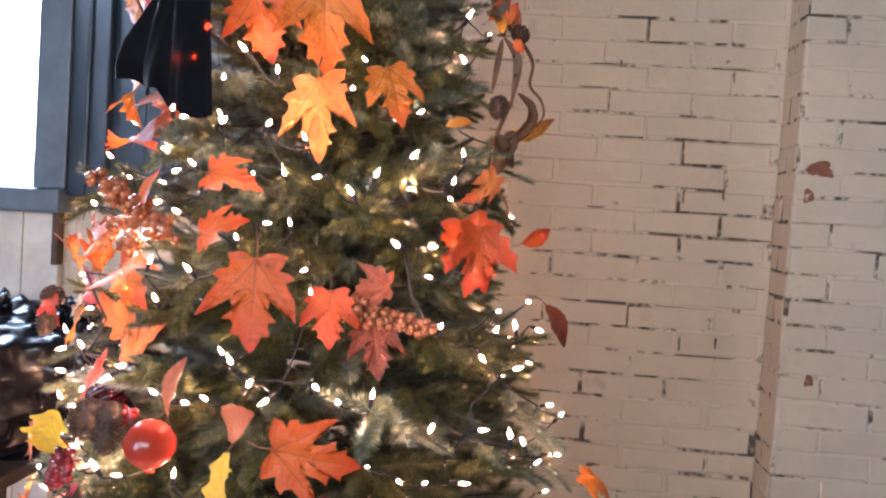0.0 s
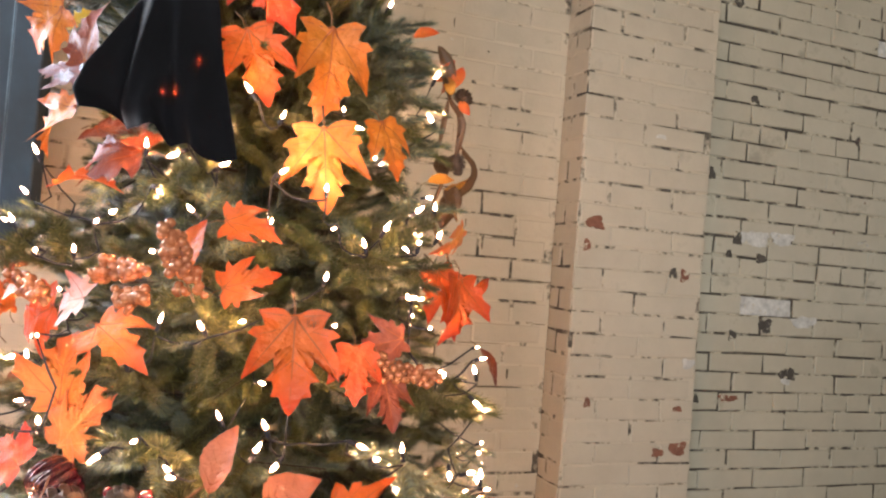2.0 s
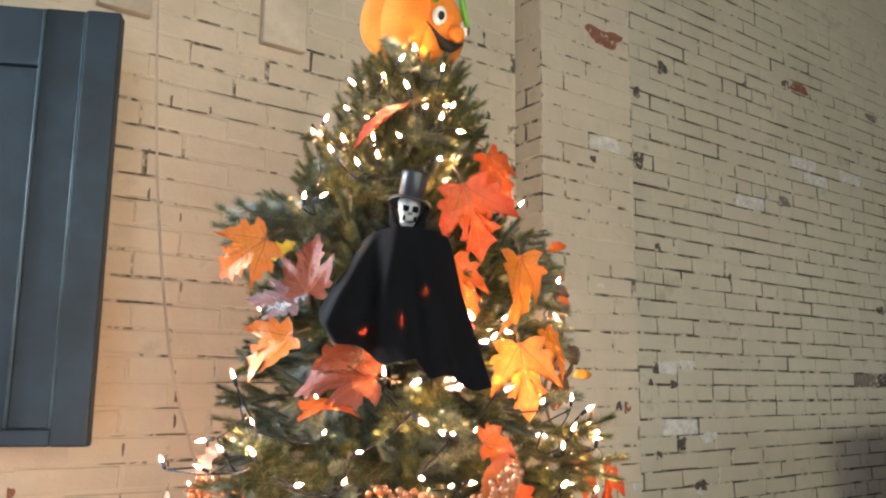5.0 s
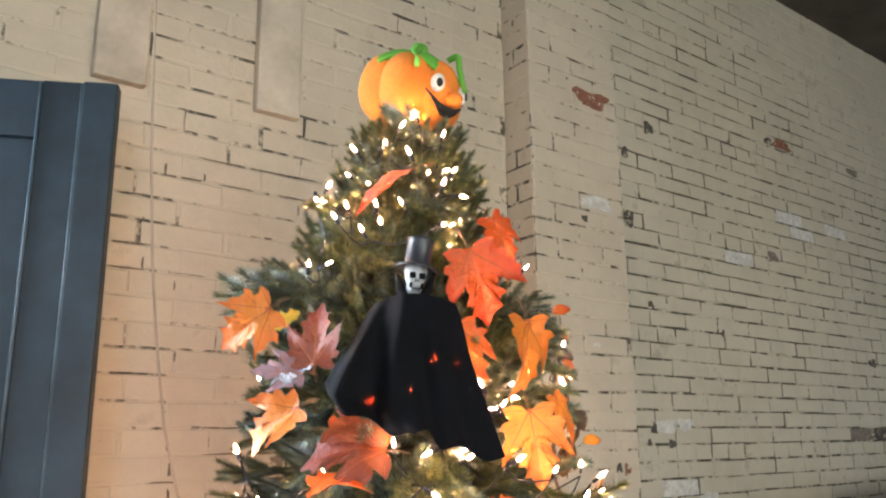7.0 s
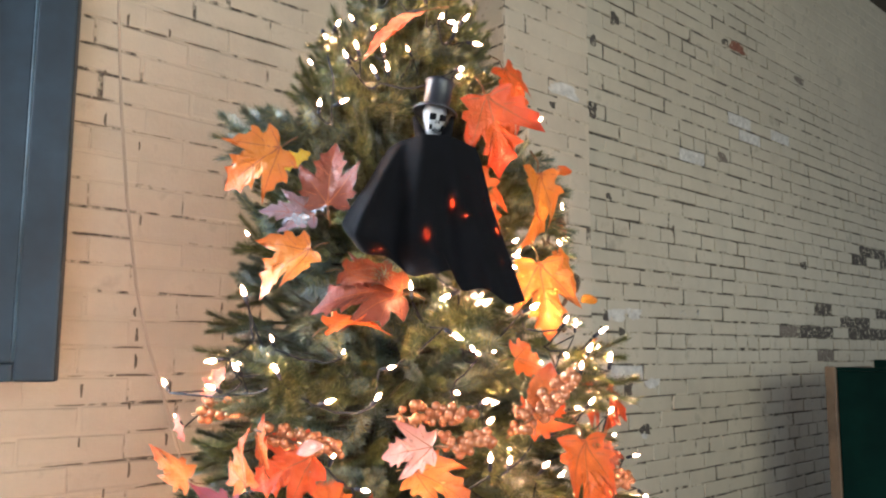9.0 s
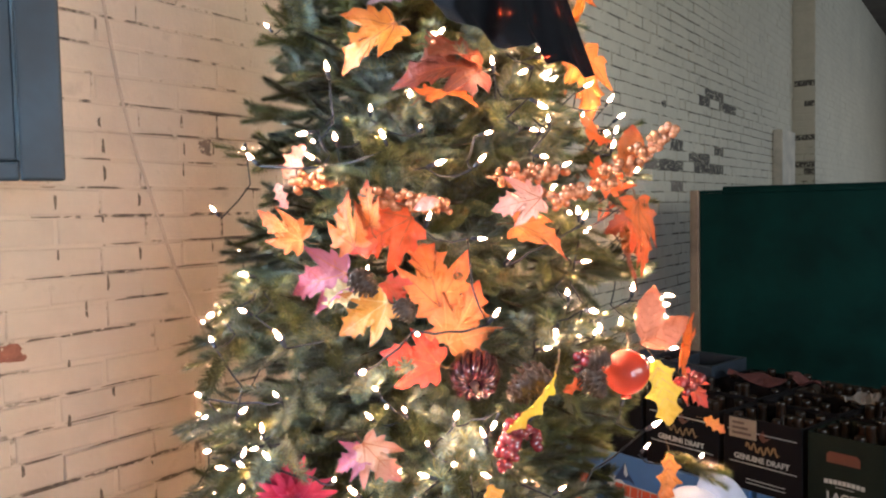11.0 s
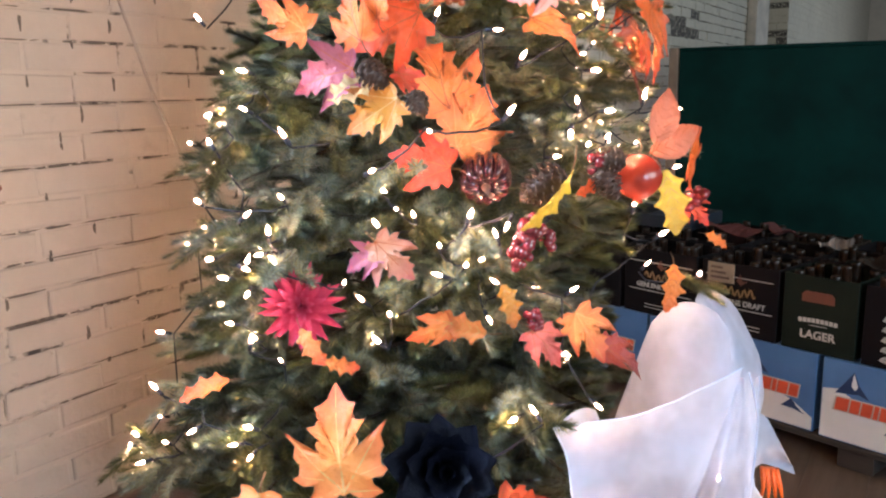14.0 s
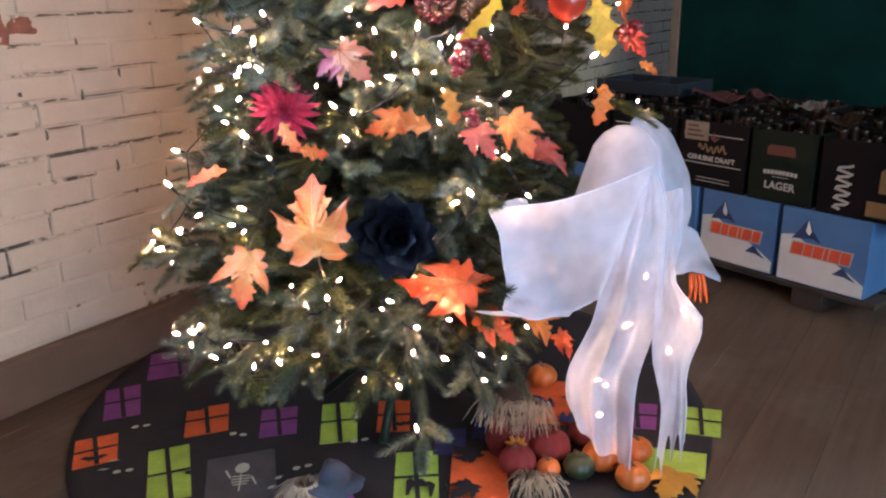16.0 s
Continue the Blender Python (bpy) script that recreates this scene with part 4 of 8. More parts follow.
def leaf_meshes(kind, colour, var, curl):
    """Blade, veins and stem of a leaf one long, its base at the origin and its tip along +y."""
    key = (kind, colour, var)
    if key in leaf_cache:
        return leaf_cache[key]
    rg = random.Random(100 * var + len(kind))
    ring = outline(kind, rg)
    bend, cup, tw = 0.06 + 0.40 * curl, rg.uniform(-0.4, 0.5), rg.uniform(-0.28, 0.28)
    curls = [rg.uniform(-0.34, 0.36) for _ in LOBES]

    def lift(x, y):
        r, a = math.hypot(x, y - 0.1), math.atan2(x, y - 0.02)
        z_ = -bend * (y - 0.35) ** 2 * 1.2 + cup * x * x * 0.8 + tw * x * (y - 0.3) + 0.035 * noise.noise(Vector((x * 5, y * 5, var)))
        if kind == "maple":
            for q, c in zip(LOBES, curls):
                w = math.exp(-((a - q) / 0.42) ** 2)
                z_ += w * c * r * r * 1.4
            z_ += 0.42 * min(abs(a - q) for q in LOBES) * r * (0.5 + 0.5 * math.cos(3 * r))
        else:
            z_ += 0.22 * abs(x) - 0.012 * math.cos(y * 44 - abs(x) * 30) * min(1, abs(x) * 8)
        return z_

    bm = bmesh.new()
    cx, cy = 0.0, 0.30 if kind == "maple" else 0.5
    rows = []
    for f in (0.22, 0.45, 0.65, 0.84, 1.0):
        rows.append([])
        for x, y in ring:
            ccy = y * 0.9 + 0.05 if kind != "maple" else cy
            px, py = cx + (x - cx) * f, ccy + (y - ccy) * f
            rows[-1].append(bm.verts.new((px, py, lift(px, py))))
    mid = bm.verts.new((cx, cy, lift(cx, cy)))
    n_r = len(ring)
    for k in range(n_r):
        j = (k + 1) % n_r
        if kind == "maple":
            bm.faces.new((mid, rows[0][k], rows[0][j]))
        for a, c in zip(rows, rows[1:]):
            bm.faces.new((a[k], a[j], c[j], c[k]))
    if kind != "maple":
        for k in range(n_r // 2):
            q = [rows[0][k], rows[0][k + 1], rows[0][(n_r - k - 1) % n_r], rows[0][(n_r - k) % n_r]]
            q = list(dict.fromkeys(q))
            if len(q) > 2:
                bm.faces.new(q)
        bm.verts.remove(mid)
    for f in bm.faces:
        f.smooth = True
    vein = bmesh.new()
    ends = [(0, 0.95), (0.45, 0.58), (-0.45, 0.58), (0.32, -0.01), (-0.32, -0.01), (0.23, 0.63), (-0.23, 0.63), (0.39, 0.22), (-0.39, 0.22)] if kind == "maple" else [(0, 0.95)] + [(s * 0.18, y) for y in (0.3, 0.45, 0.6, 0.75) for s in (-1, 1)]
    for i, (x, y) in enumerate(ends):
        a = Vector((0, 0.02)) if (i == 0 or (kind == "maple" and i < 5)) else Vector((0, y - 0.18)) if i < 7 or kind != "maple" else Vector((x * 0.45, 0.16))
        e = Vector((x, y))
        side = Vector((-(e - a).y, (e - a).x)).normalized() * (0.010 if i < 5 else 0.005)
        prev = None
        for k in range(8):
            s = k / 7
            p = a.lerp(e, s)
            w = side * (1 - 0.8 * s)
            pair = [vein.verts.new((*(p + w), lift(*p) + 0.005)), vein.verts.new((*(p - w), lift(*p) + 0.005))]
            if prev:
                vein.faces.new((prev[0], prev[1], pair[1], pair[0]))
            prev = pair
    stem = tube(bmesh.new(), [(0, 0.03, lift(0, 0.03) - 0.004), (0.01, -0.12, lift(0, 0) - 0.05), (0.03, -0.26, lift(0, 0) - 0.14)], [0.010, 0.010, 0.012], 5)
    tone = VEIN[colour in ("yellow", "mustard", "glitter", "peach", "sunset")]
    leaf_cache[key] = (mesh_of("blade", bm, SILK[colour]), mesh_of("vein", vein, tone), mesh_of("stem", stem, stem_mat))
    return leaf_cache[key]


VEIN = [plain("dark_leaf_vein", (0.45, 0.11, 0.03), 0.6), plain("pale_leaf_vein", (0.68, 0.38, 0.12), 0.6)]
leaf_count = 0
leaf_places = []


def autumn_leaf(p, n, t, size, kind, colour, curl):
    global leaf_count
    leaf_count += 1
    leaf_places.append(Vector(p))
    shape = {"maple": "maple", "oak": "oak", "oval": "magnolia"}[kind]
    ob = thing(shape + "_leaf", "%s silk %s leaf tucked into the fir tree" % (LABELS[colour], shape), "leaf", "autumn leaves",
               at=facing(p, n, t) @ Matrix.Diagonal((size, size, size, 1)) @ Matrix.Translation((0, -0.42, 0)))
    for name, me in zip(("blade", "vein", "stem"), leaf_meshes(kind, colour, leaf_count % 6, curl)):
        piece = new(name, me)
        piece.parent = ob


BERRY = {"copper": plain("copper_pearl", (0.52, 0.20, 0.09), 0.25, 0.4, bump=0.05, coat=0.4), "wine": plain("wine_red_berry", (0.20, 0.02, 0.025), 0.2, 0.0, bump=0.05, coat=0.6)}
bm = bmesh.new()
bmesh.ops.create_icosphere(bm, subdivisions=2, radius=1.0)
ball_meshes = {c: mesh_of("berry", bm.copy(), m_, True) for c, m_ in BERRY.items()}
bm.free()


def berry_spray(a, c, count, colour, width, size):
    rg = random.Random(int(1000 * (a[0] + c[2] + 9)))
    ob = thing("berry_spray", "spray of glossy %s berries on a brown stem" % ("copper pearl" if colour == "copper" else "dark wine-red"), "berries", "berry sprays", at=Matrix.Translation(a))
    d = Vector(c) - Vector(a)
    bm = bmesh.new()
    tube(bm, [-d * 0.25, d * 0.5 + Vector((0, 0, -0.006)), d], [0.002, 0.0016, 0.001], 5)
    part("stem", bm, stem_mat, ob)
    for k in range(count):
        s = (k + 0.5) / count
        off = Vector((rg.gauss(0, 1), rg.gauss(0, 1), rg.gauss(0, 1))).normalized() * width * (1.05 - 0.55 * s) * rg.uniform(0.6, 1.0)
        b_ = new("berry", ball_meshes[colour])
        b_.parent = ob
        r = size * rg.uniform(0.8, 1.15)
        b_.matrix_basis = Matrix.Translation(d * s + off) @ Matrix.Diagonal((r, r, r, 1))


cone_mat = plain("pine_cone_scale", (0.085, 0.045, 0.025), 0.6, grain=60, vary=0.5)
bm = bmesh.new()
lathe(bm, [(0, 0), (0.22, 0.06), (0.3, 0.3), (0.22, 0.7), (0, 1.0)], 10)
for k in range(60):
    s = (k + 0.5) / 60
    a = k * 2.39996
    r = 0.40 * math.sin(math.pi * (0.12 + 0.84 * s) ** 0.8) ** 0.8
    o = Vector((math.cos(a), math.sin(a), 0))
    u = Vector((-math.sin(a), math.cos(a), 0))
    z_ = 0.02 + 0.9 * s
    q = [o * r * 0.4 + Vector((0, 0, z_)), o * r + u * 0.10 + Vector((0, 0, z_ + 0.05)), o * (r + 0.05) + Vector((0, 0, z_ + 0.09)), o * r - u * 0.10 + Vector((0, 0, z_ + 0.05))]
    top = [bm.verts.new(p) for p in q]
    low = [bm.verts.new(p - Vector((0, 0, 0.035))) for p in q]
    bm.faces.new(top)
    for i in range(4):
        bm.faces.new((top[i], low[i], low[(i + 1) % 4], top[(i + 1) % 4]))
CONE = mesh_of("pine_cone", bm, cone_mat)


def pine_cone(p, t, size):
    ob = tagged(new("pine_cone", CONE), "small dark brown pine cone wired to the fir tree", "pine cone", "pine cones")
    ob.matrix_basis = facing(p, Vector(t), (0.1, 0.2, 1)) @ Matrix.Diagonal((size, size, size, 1)) @ Matrix.Translation((0, 0, -0.5))


fruit_mat = plain("waxy_red_fruit", (0.50, 0.045, 0.02), 0.25, grain=12, vary=0.35, bump=0.08, coat=0.4)


def pomegranate(p, n, r):
    ob = thing("pomegranate", "glossy artificial red pomegranate among the leaves", "fruit", "artificial fruit", at=facing(p, n, (0, 0, 1)))
    bm = bmesh.new()
    prof = [(0, -1.0)] + [(math.cos(a) * (1 + 0.03 * math.cos(3 * a)), math.sin(a)) for a in np.linspace(-1.45, 1.4, 16)] + [(0.2, 0.98), (0.24, 1.12), (0.16, 1.1), (0, 1.0)]
    lathe(bm, [(x * r, z_ * r) for x, z_ in prof], 28, at=pose(0, 0, 0, 100, 0, 0))
    part("fruit", bm, fruit_mat, ob, smooth=True)
    bm = bmesh.new()
    tube(bm, [(0, r * 0.95, 0.0), (0.004, r * 1.3, -0.01), (0.0, r * 1.7, -0.03)], 0.002, 6)
    part("stem", bm, stem_mat, ob)


m, n, l, b = material("ruby_glass")
b.inputs["Base Color"].default_value, b.inputs["Roughness"].default_value = (0.032, 0.004, 0.008, 1), 0.16
b.inputs["Coat Weight"].default_value = 0.4
ruby = m


def glass_pumpkin(p, n, r):
    ob = thing("pumpkin_ornament", "ribbed dark ruby glass pumpkin ornament", "ornament", at=facing(p, n, (0, 0, 1)) @ pose(0, 0, 0, 38, 0, 0))
    for k in range(13):
        a = 2 * math.pi * k / 13
        bm = bmesh.new()
        lathe(bm, [(0.27 * r * math.cos(q) ** 0.7, 0.74 * r * math.sin(q)) for q in np.linspace(-1.57, 1.57, 13)], 12, at=pose(0, 0, 0, 0, 0, math.degrees(a)) @ pose(0.56 * r, 0, 0) @ Matrix.Diagonal((1.7, 0.95, 1, 1)))
        part("rib", bm, ruby, ob, smooth=True)
    part("core", lathe(bmesh.new(), [(0.62 * r * math.cos(q), 0.62 * r * math.sin(q)) for q in np.linspace(-1.57, 1.57, 11)], 20), ruby, ob, smooth=True)
    bm = bmesh.new()
    tube(bm, [(0, 0, 0.55 * r), (0.002, 0, 0.85 * r), (0.008, -0.003, 1.05 * r)], [0.007, 0.004, 0.005], 8)
    part("stem", bm, cone_mat, ob)


magenta = silk("magenta_silk", (0.40, 0.014, 0.060), (0.56, 0.05, 0.13), 0.5, 0.2)
ink_silk = silk("blue_black_silk", (0.0025, 0.0030, 0.006), (0.004, 0.005, 0.012), 0.38, 0.01)
ink_silk.node_tree.nodes["Principled BSDF"].inputs["Specular IOR Level"].default_value = 0.15


def petals(ob, rows, mat, r, width):
    bm = bmesh.new()
    prev = []
    for s in np.linspace(0, 1, 6):
        w = width * math.sin(math.pi * (0.12 + 0.86 * s) ** 0.8)
        prev.append([bm.verts.new((-w, s, 0.12 * s * s + 0.10 * w)), bm.verts.new((0, s, 0.12 * s * s - 0.02)), bm.verts.new((w, s, 0.12 * s * s + 0.10 * w))])
    for a, c in zip(prev, prev[1:]):
        for k in range(2):
            bm.faces.new((a[k], a[k + 1], c[k + 1], c[k])).smooth = True
    me = mesh_of("petal", bm, mat)
    rg = random.Random(8)
    for i, (count, tilt, ln) in enumerate(rows):
        for k in range(count):
            o = new("petal", me)
            o.parent = ob
            q = r * ln * rg.uniform(0.9, 1.08)
            o.matrix_basis = pose(0, 0, 0.003 * i, 0, 0, 360 * (k + 0.5 * (i % 2)) / count + rg.uniform(-5, 5)) @ pose(0, 0, 0, tilt + rg.uniform(-6, 6), 0, 0) @ Matrix.Diagonal((q, q, q, 1))


def dahlia(p, n, r):
    ob = thing("dahlia", "spiky magenta silk dahlia on the fir tree", "flower", at=facing(p, n, (0, 0, 1)))
    petals(ob, [(18, 2, 1.0), (16, 18, 0.95), (14, 36, 0.82), (10, 55, 0.62), (6, 74, 0.42)], magenta, r * 1.15, 0.13)


def black_flower(p, n, r):
    ob = thing("black_flower", "large blue-black silk flower on the fir tree", "flower", at=facing(p, n, (0, 0, 1)))
    petals(ob, [(9, 4, 1.0), (8, 24, 0.86), (7, 44, 0.66), (5, 64, 0.42)], ink_silk, r, 0.46)


def curly_vine(points):
    """A thin dry vine through a few places, curling at its end."""
    bm = bmesh.new()
    pts = [Vector(p) for p in points]
    fine = []
    for i in range(len(pts) - 1):
        a, b_, c, d = pts[max(0, i - 1)], pts[i], pts[i + 1], pts[min(len(pts) - 1, i + 2)]
        for k in range(6):
            s = k / 6
            fine.append(0.5 * (2 * b_ + (c - a) * s + (2 * a - 5 * b_ + 4 * c - d) * s * s + (3 * b_ - a - 3 * c + d) * s ** 3))
    tube(bm, fine + [pts[-1]], [0.0042 - 0.0022 * i / len(fine) for i in range(len(fine) + 1)], 6)
    ob = new("vine", mesh_of("vine", bm, stem_mat))
    tagged(ob, "thin brown curly vine at the side of the tree", "vine")


def dried_leaf(points, width, twist):
    """A long dry leaf that curls through a few places, gutter-shaped and pointed at both ends."""
    bm = bmesh.new()
    pts = [Vector(p) for p in points]
    rows = []
    for i in range(len(pts) - 1):
        a, b_, c, d = pts[max(0, i - 1)], pts[i], pts[i + 1], pts[min(len(pts) - 1, i + 2)]
        for k in range(7):
            s = k / 6
            p = 0.5 * (2 * b_ + (c - a) * s + (2 * a - 5 * b_ + 4 * c - d) * s * s + (3 * b_ - a - 3 * c + d) * s ** 3)
            q = (i + s) / (len(pts) - 1)
            along = (c - b_).normalized()
            side = (Matrix.Rotation(twist * q, 3, along) @ along.cross(Vector((0.3, -1, 0.2)))).normalized()
            w = width * (0.12 + math.sin(math.pi * q) ** 0.8)
            back_ = side.cross(along) * w * 0.5
            rows.append([bm.verts.new(p - side * w + back_), bm.verts.new(p - side * w * 0.5 + back_ * 0.3), bm.verts.new(p), bm.verts.new(p + side * w * 0.5 + back_ * 0.3), bm.verts.new(p + side * w + back_)])
    for a, c in zip(rows, rows[1:]):
        for k in range(4):
            bm.faces.new((a[k], a[k + 1], c[k + 1], c[k])).smooth = True
    ob = new("dried_leaf", mesh_of("dried_leaf", bm, SILK["dried"]))
    ob.modifiers.new("thick", "SOLIDIFY").thickness = 0.0007
    tagged(ob, "long curled dry brown leaf hanging at the tree's side", "leaf")


def fir_spray(x, y, z):
    a = math.atan2(y - AXIS.y, x - AXIS.x)
    ob = new("spray", sprays[leaf_count % 5])
    ob.parent = tree
    ob.matrix_basis = pose(x - AXIS.x, y - AXIS.y, z, 0, 0, math.degrees(a)) @ pose(0, 0, 0, 40 * math.sin(90 * z), -10, 0)


# ---- string of lights ----
m, n, l, b = material("glowing_filament")
b.inputs["Base Color"].default_value = (0.9, 0.7, 0.4, 1)
b.inputs["Emission Color"].default_value, b.inputs["Emission Strength"].default_value = (1.0, 0.55, 0.31, 1), BULB
filament_mat = m
m, n, l, b = material("lit_bulb_glass")
b.inputs["Base Color"].default_value, b.inputs["Roughness"].default_value, b.inputs["Alpha"].default_value = (0.9, 0.6, 0.35, 1), 0.25, 0.5
b.inputs["Emission Color"].default_value, b.inputs["Emission Strength"].default_value = (1.0, 0.58, 0.27, 1), 2.2
bulb_mat = m
cable_mat = plain("dark_green_cable", (0.006, 0.008, 0.016), 0.55, bump=0.05)
bm = bmesh.new()
lathe(bm, [(0.0030, 0.0), (0.0041, 0.003), (0.0044, 0.006), (0.0038, 0.0105), (0.0024, 0.0150), (0.0011, 0.019), (0.0003, 0.0212), (0, 0.0215)], 10)
BULB_MESH = mesh_of("bulb", bm, bulb_mat, True)
bm = bmesh.new()
lathe(bm, [(0, 0.002), (0.0012, 0.003), (0.0015, 0.007), (0.0011, 0.012), (0.0005, 0.016), (0, 0.0175)], 8)
FILAMENT_MESH = mesh_of("filament", bm, filament_mat, True)
bm = bmesh.new()
lathe(bm, [(0, -0.016), (0.0032, -0.016), (0.0040, -0.012), (0.0040, 0.0005), (0, 0.0005)], 8)
SOCKET_MESH = mesh_of("socket", bm, cable_mat, True)
lights = thing("string_lights", "long dark green string of small warm white lights round the tree", "string lights", at=Matrix.Translation(AXIS))
bulb_places = []
brg = random.Random(31)


def bulb(x, y, z):
    out = Vector((x - AXIS.x, y - AXIS.y, 0)).normalized()
    d = (out * brg.uniform(0.1, 0.9) + Vector((brg.uniform(-0.6, 0.6), brg.uniform(-0.6, 0.6), brg.uniform(-0.35, 1.0)))).normalized()
    ob = new("bulb", BULB_MESH)
    ob.parent = lights
    p = Vector((x, y, z)) - AXIS - out * brg.uniform(-0.002, 0.038)
    if min((p + AXIS - q).length for q in leaf_places) < 0.06:
        p -= out * 0.09      # tucked in behind a leaf
    k = brg.uniform(0.66, 0.90)
    ob.matrix_basis = facing(p, d, (0.13, 0.2, 1)) @ Matrix.Diagonal((k, k, k, 1))
    sk = new("socket", SOCKET_MESH)
    sk.parent = ob
    fl = new("filament", FILAMENT_MESH)
    fl.parent = ob
    bulb_places.append(p - d * 0.016)


autumn_leaf((-0.252, 1.434, 1.850), (-0.758, -0.065, 0.649), (-0.559, 0.577, -0.595), 0.130, "oval", "red", 0.19)
autumn_leaf((-0.455, 1.513, 1.612), (-0.658, -0.753, 0.004), (-0.638, 0.555, -0.535), 0.108, "maple", "amber", 0.14)
autumn_leaf((-0.409, 1.483, 1.616), (-0.723, -0.674, 0.152), (0.633, -0.557, 0.538), 0.050, "oak", "yellow", 0.26)
autumn_leaf((-0.388, 1.420, 1.586), (-0.732, -0.677, -0.077), (-0.032, -0.079, 0.996), 0.098, "maple", "rust", 0.16)
autumn_leaf((-0.417, 1.471, 1.537), (-0.462, -0.615, 0.639), (-0.795, 0.607, 0.009), 0.080, "maple", "mauve", 0.13)
autumn_leaf((-0.447, 1.518, 1.652), (-0.534, -0.811, 0.239), (-0.788, 0.580, 0.206), 0.054, "oak", "dull_green", 0.26)
autumn_leaf((-0.427, 1.469, 1.464), (-0.724, -0.493, 0.484), (-0.690, 0.524, -0.499), 0.102, "maple", "amber", 0.47)
autumn_leaf((-0.343, 1.393, 1.426), (-0.434, -0.639, 0.636), (-0.799, 0.599, 0.057), 0.130, "maple", "rust", 0.42)
autumn_leaf((-0.337, 1.387, 1.444), (-0.157, -0.569, 0.808), (0.773, -0.580, -0.258), 0.091, "maple", "rust", 0.41)
autumn_leaf((-0.374, 1.374, 1.380), (-0.40, -0.22, 0.889), (0.782, -0.566, 0.263), 0.086, "maple", "orange", 0.19)
autumn_leaf((-0.385, 1.440, 1.549), (-0.695, -0.690, 0.205), (-0.690, 0.558, -0.462), 0.036, "oak", "silver", 0.21)
autumn_leaf((-0.416, 1.453, 1.525), (-0.648, -0.723, 0.241), (-0.760, 0.590, -0.274), 0.042, "oak", "silver", 0.17)
autumn_leaf((-0.158, 1.308, 1.679), (-0.452, -0.888, -0.085), (0.348, -0.088, -0.933), 0.129, "maple", "orange_red", 0.31)
autumn_leaf((-0.070, 1.343, 1.764), (0.053, -0.972, 0.230), (0.540, -0.166, -0.825), 0.113, "maple", "orange_red", 0.21)
autumn_leaf((-0.162, 1.332, 1.565), (0.087, -0.975, 0.205), (0.339, -0.164, -0.926), 0.117, "maple", "orange", 0.17)
autumn_leaf((-0.060, 1.306, 1.566), (0.178, -0.984, -0.024), (0.057, 0.035, -0.998), 0.140, "maple", "amber", 0.31)
autumn_leaf((-0.058, 1.302, 1.428), (-0.434, -0.900, 0.047), (0.095, -0.098, -0.991), 0.128, "maple", "amber", 0.19)
autumn_leaf((0.045, 1.333, 1.472), (0.252, -0.906, 0.339), (0.363, -0.236, -0.901), 0.096, "maple", "amber", 0.47)
autumn_leaf((-0.465, 1.600, 1.284), (-0.899, -0.434, 0.059), (0.262, -0.425, 0.866), 0.060, "oak", "pink", 0.42)
autumn_leaf((-0.532, 1.558, 1.237), (-0.976, -0.180, -0.120), (0.165, -0.256, -0.953), 0.040, "oak", "pink", 0.18)
autumn_leaf((-0.553, 1.533, 1.188), (-0.862, -0.252, -0.439), (-0.474, 0.708, 0.524), 0.078, "maple", "peach", 0.22)
autumn_leaf((-0.478, 1.483, 1.191), (-0.985, -0.107, -0.133), (-0.160, 0.304, 0.939), 0.084, "maple", "peach_orange", 0.35)
autumn_leaf((-0.459, 1.457, 1.216), (-0.989, 0.142, -0.035), (-0.024, 0.080, 0.997), 0.069, "maple", "peach_orange", 0.39)
autumn_leaf((-0.424, 1.457, 1.179), (-0.849, -0.496, 0.182), (-0.522, 0.734, -0.435), 0.113, "maple", "orange_red", 0.44)
autumn_leaf((-0.382, 1.403, 1.113), (-0.561, -0.812, 0.164), (-0.047, 0.229, 0.972), 0.119, "maple", "peach_orange", 0.45)
autumn_leaf((-0.355, 1.366, 1.047), (-0.666, -0.745, -0.040), (0.421, -0.419, 0.805), 0.111, "maple", "peach", 0.13)
autumn_leaf((-0.492, 1.437, 1.065), (-0.843, -0.393, 0.368), (-0.537, 0.666, -0.518), 0.084, "maple", "mustard", 0.34)
autumn_leaf((-0.513, 1.501, 1.116), (-0.771, -0.459, 0.442), (-0.574, 0.802, -0.168), 0.090, "maple", "mauve_pink", 0.37)
autumn_leaf((-0.503, 1.464, 1.097), (-0.806, -0.455, 0.379), (-0.569, 0.772, -0.282), 0.069, "oak", "glitter", 0.30)
autumn_leaf((-0.436, 1.398, 0.997), (-0.657, -0.563, 0.502), (-0.503, 0.823, 0.265), 0.090, "maple", "red", 0.17)
autumn_leaf((-0.500, 1.379, 1.102), (-0.361, -0.778, 0.515), (0.336, -0.624, -0.706), 0.047, "maple", "red", 0.29)
autumn_leaf((-0.448, 1.359, 1.218), (-0.810, -0.397, 0.432), (-0.540, 0.792, -0.285), 0.039, "oval", "pink", 0.14)
autumn_leaf((-0.369, 1.259, 1.218), (-0.791, -0.421, 0.444), (-0.539, 0.823, -0.180), 0.071, "maple", "pink", 0.47)
autumn_leaf((-0.319, 1.256, 1.175), (-0.469, -0.563, 0.680), (0.508, -0.802, -0.314), 0.092, "maple", "peach_orange", 0.45)
autumn_leaf((-0.243, 1.150, 1.287), (-0.70, -0.66, 0.15), (-0.10, -0.40, 0.90), 0.075, "oval", "peach_orange", 0.30)
autumn_leaf((-0.010, 1.228, 1.145), (-0.044, -0.980, 0.196), (0.040, -0.198, -0.979), 0.083, "maple", "orange_red", 0.46)
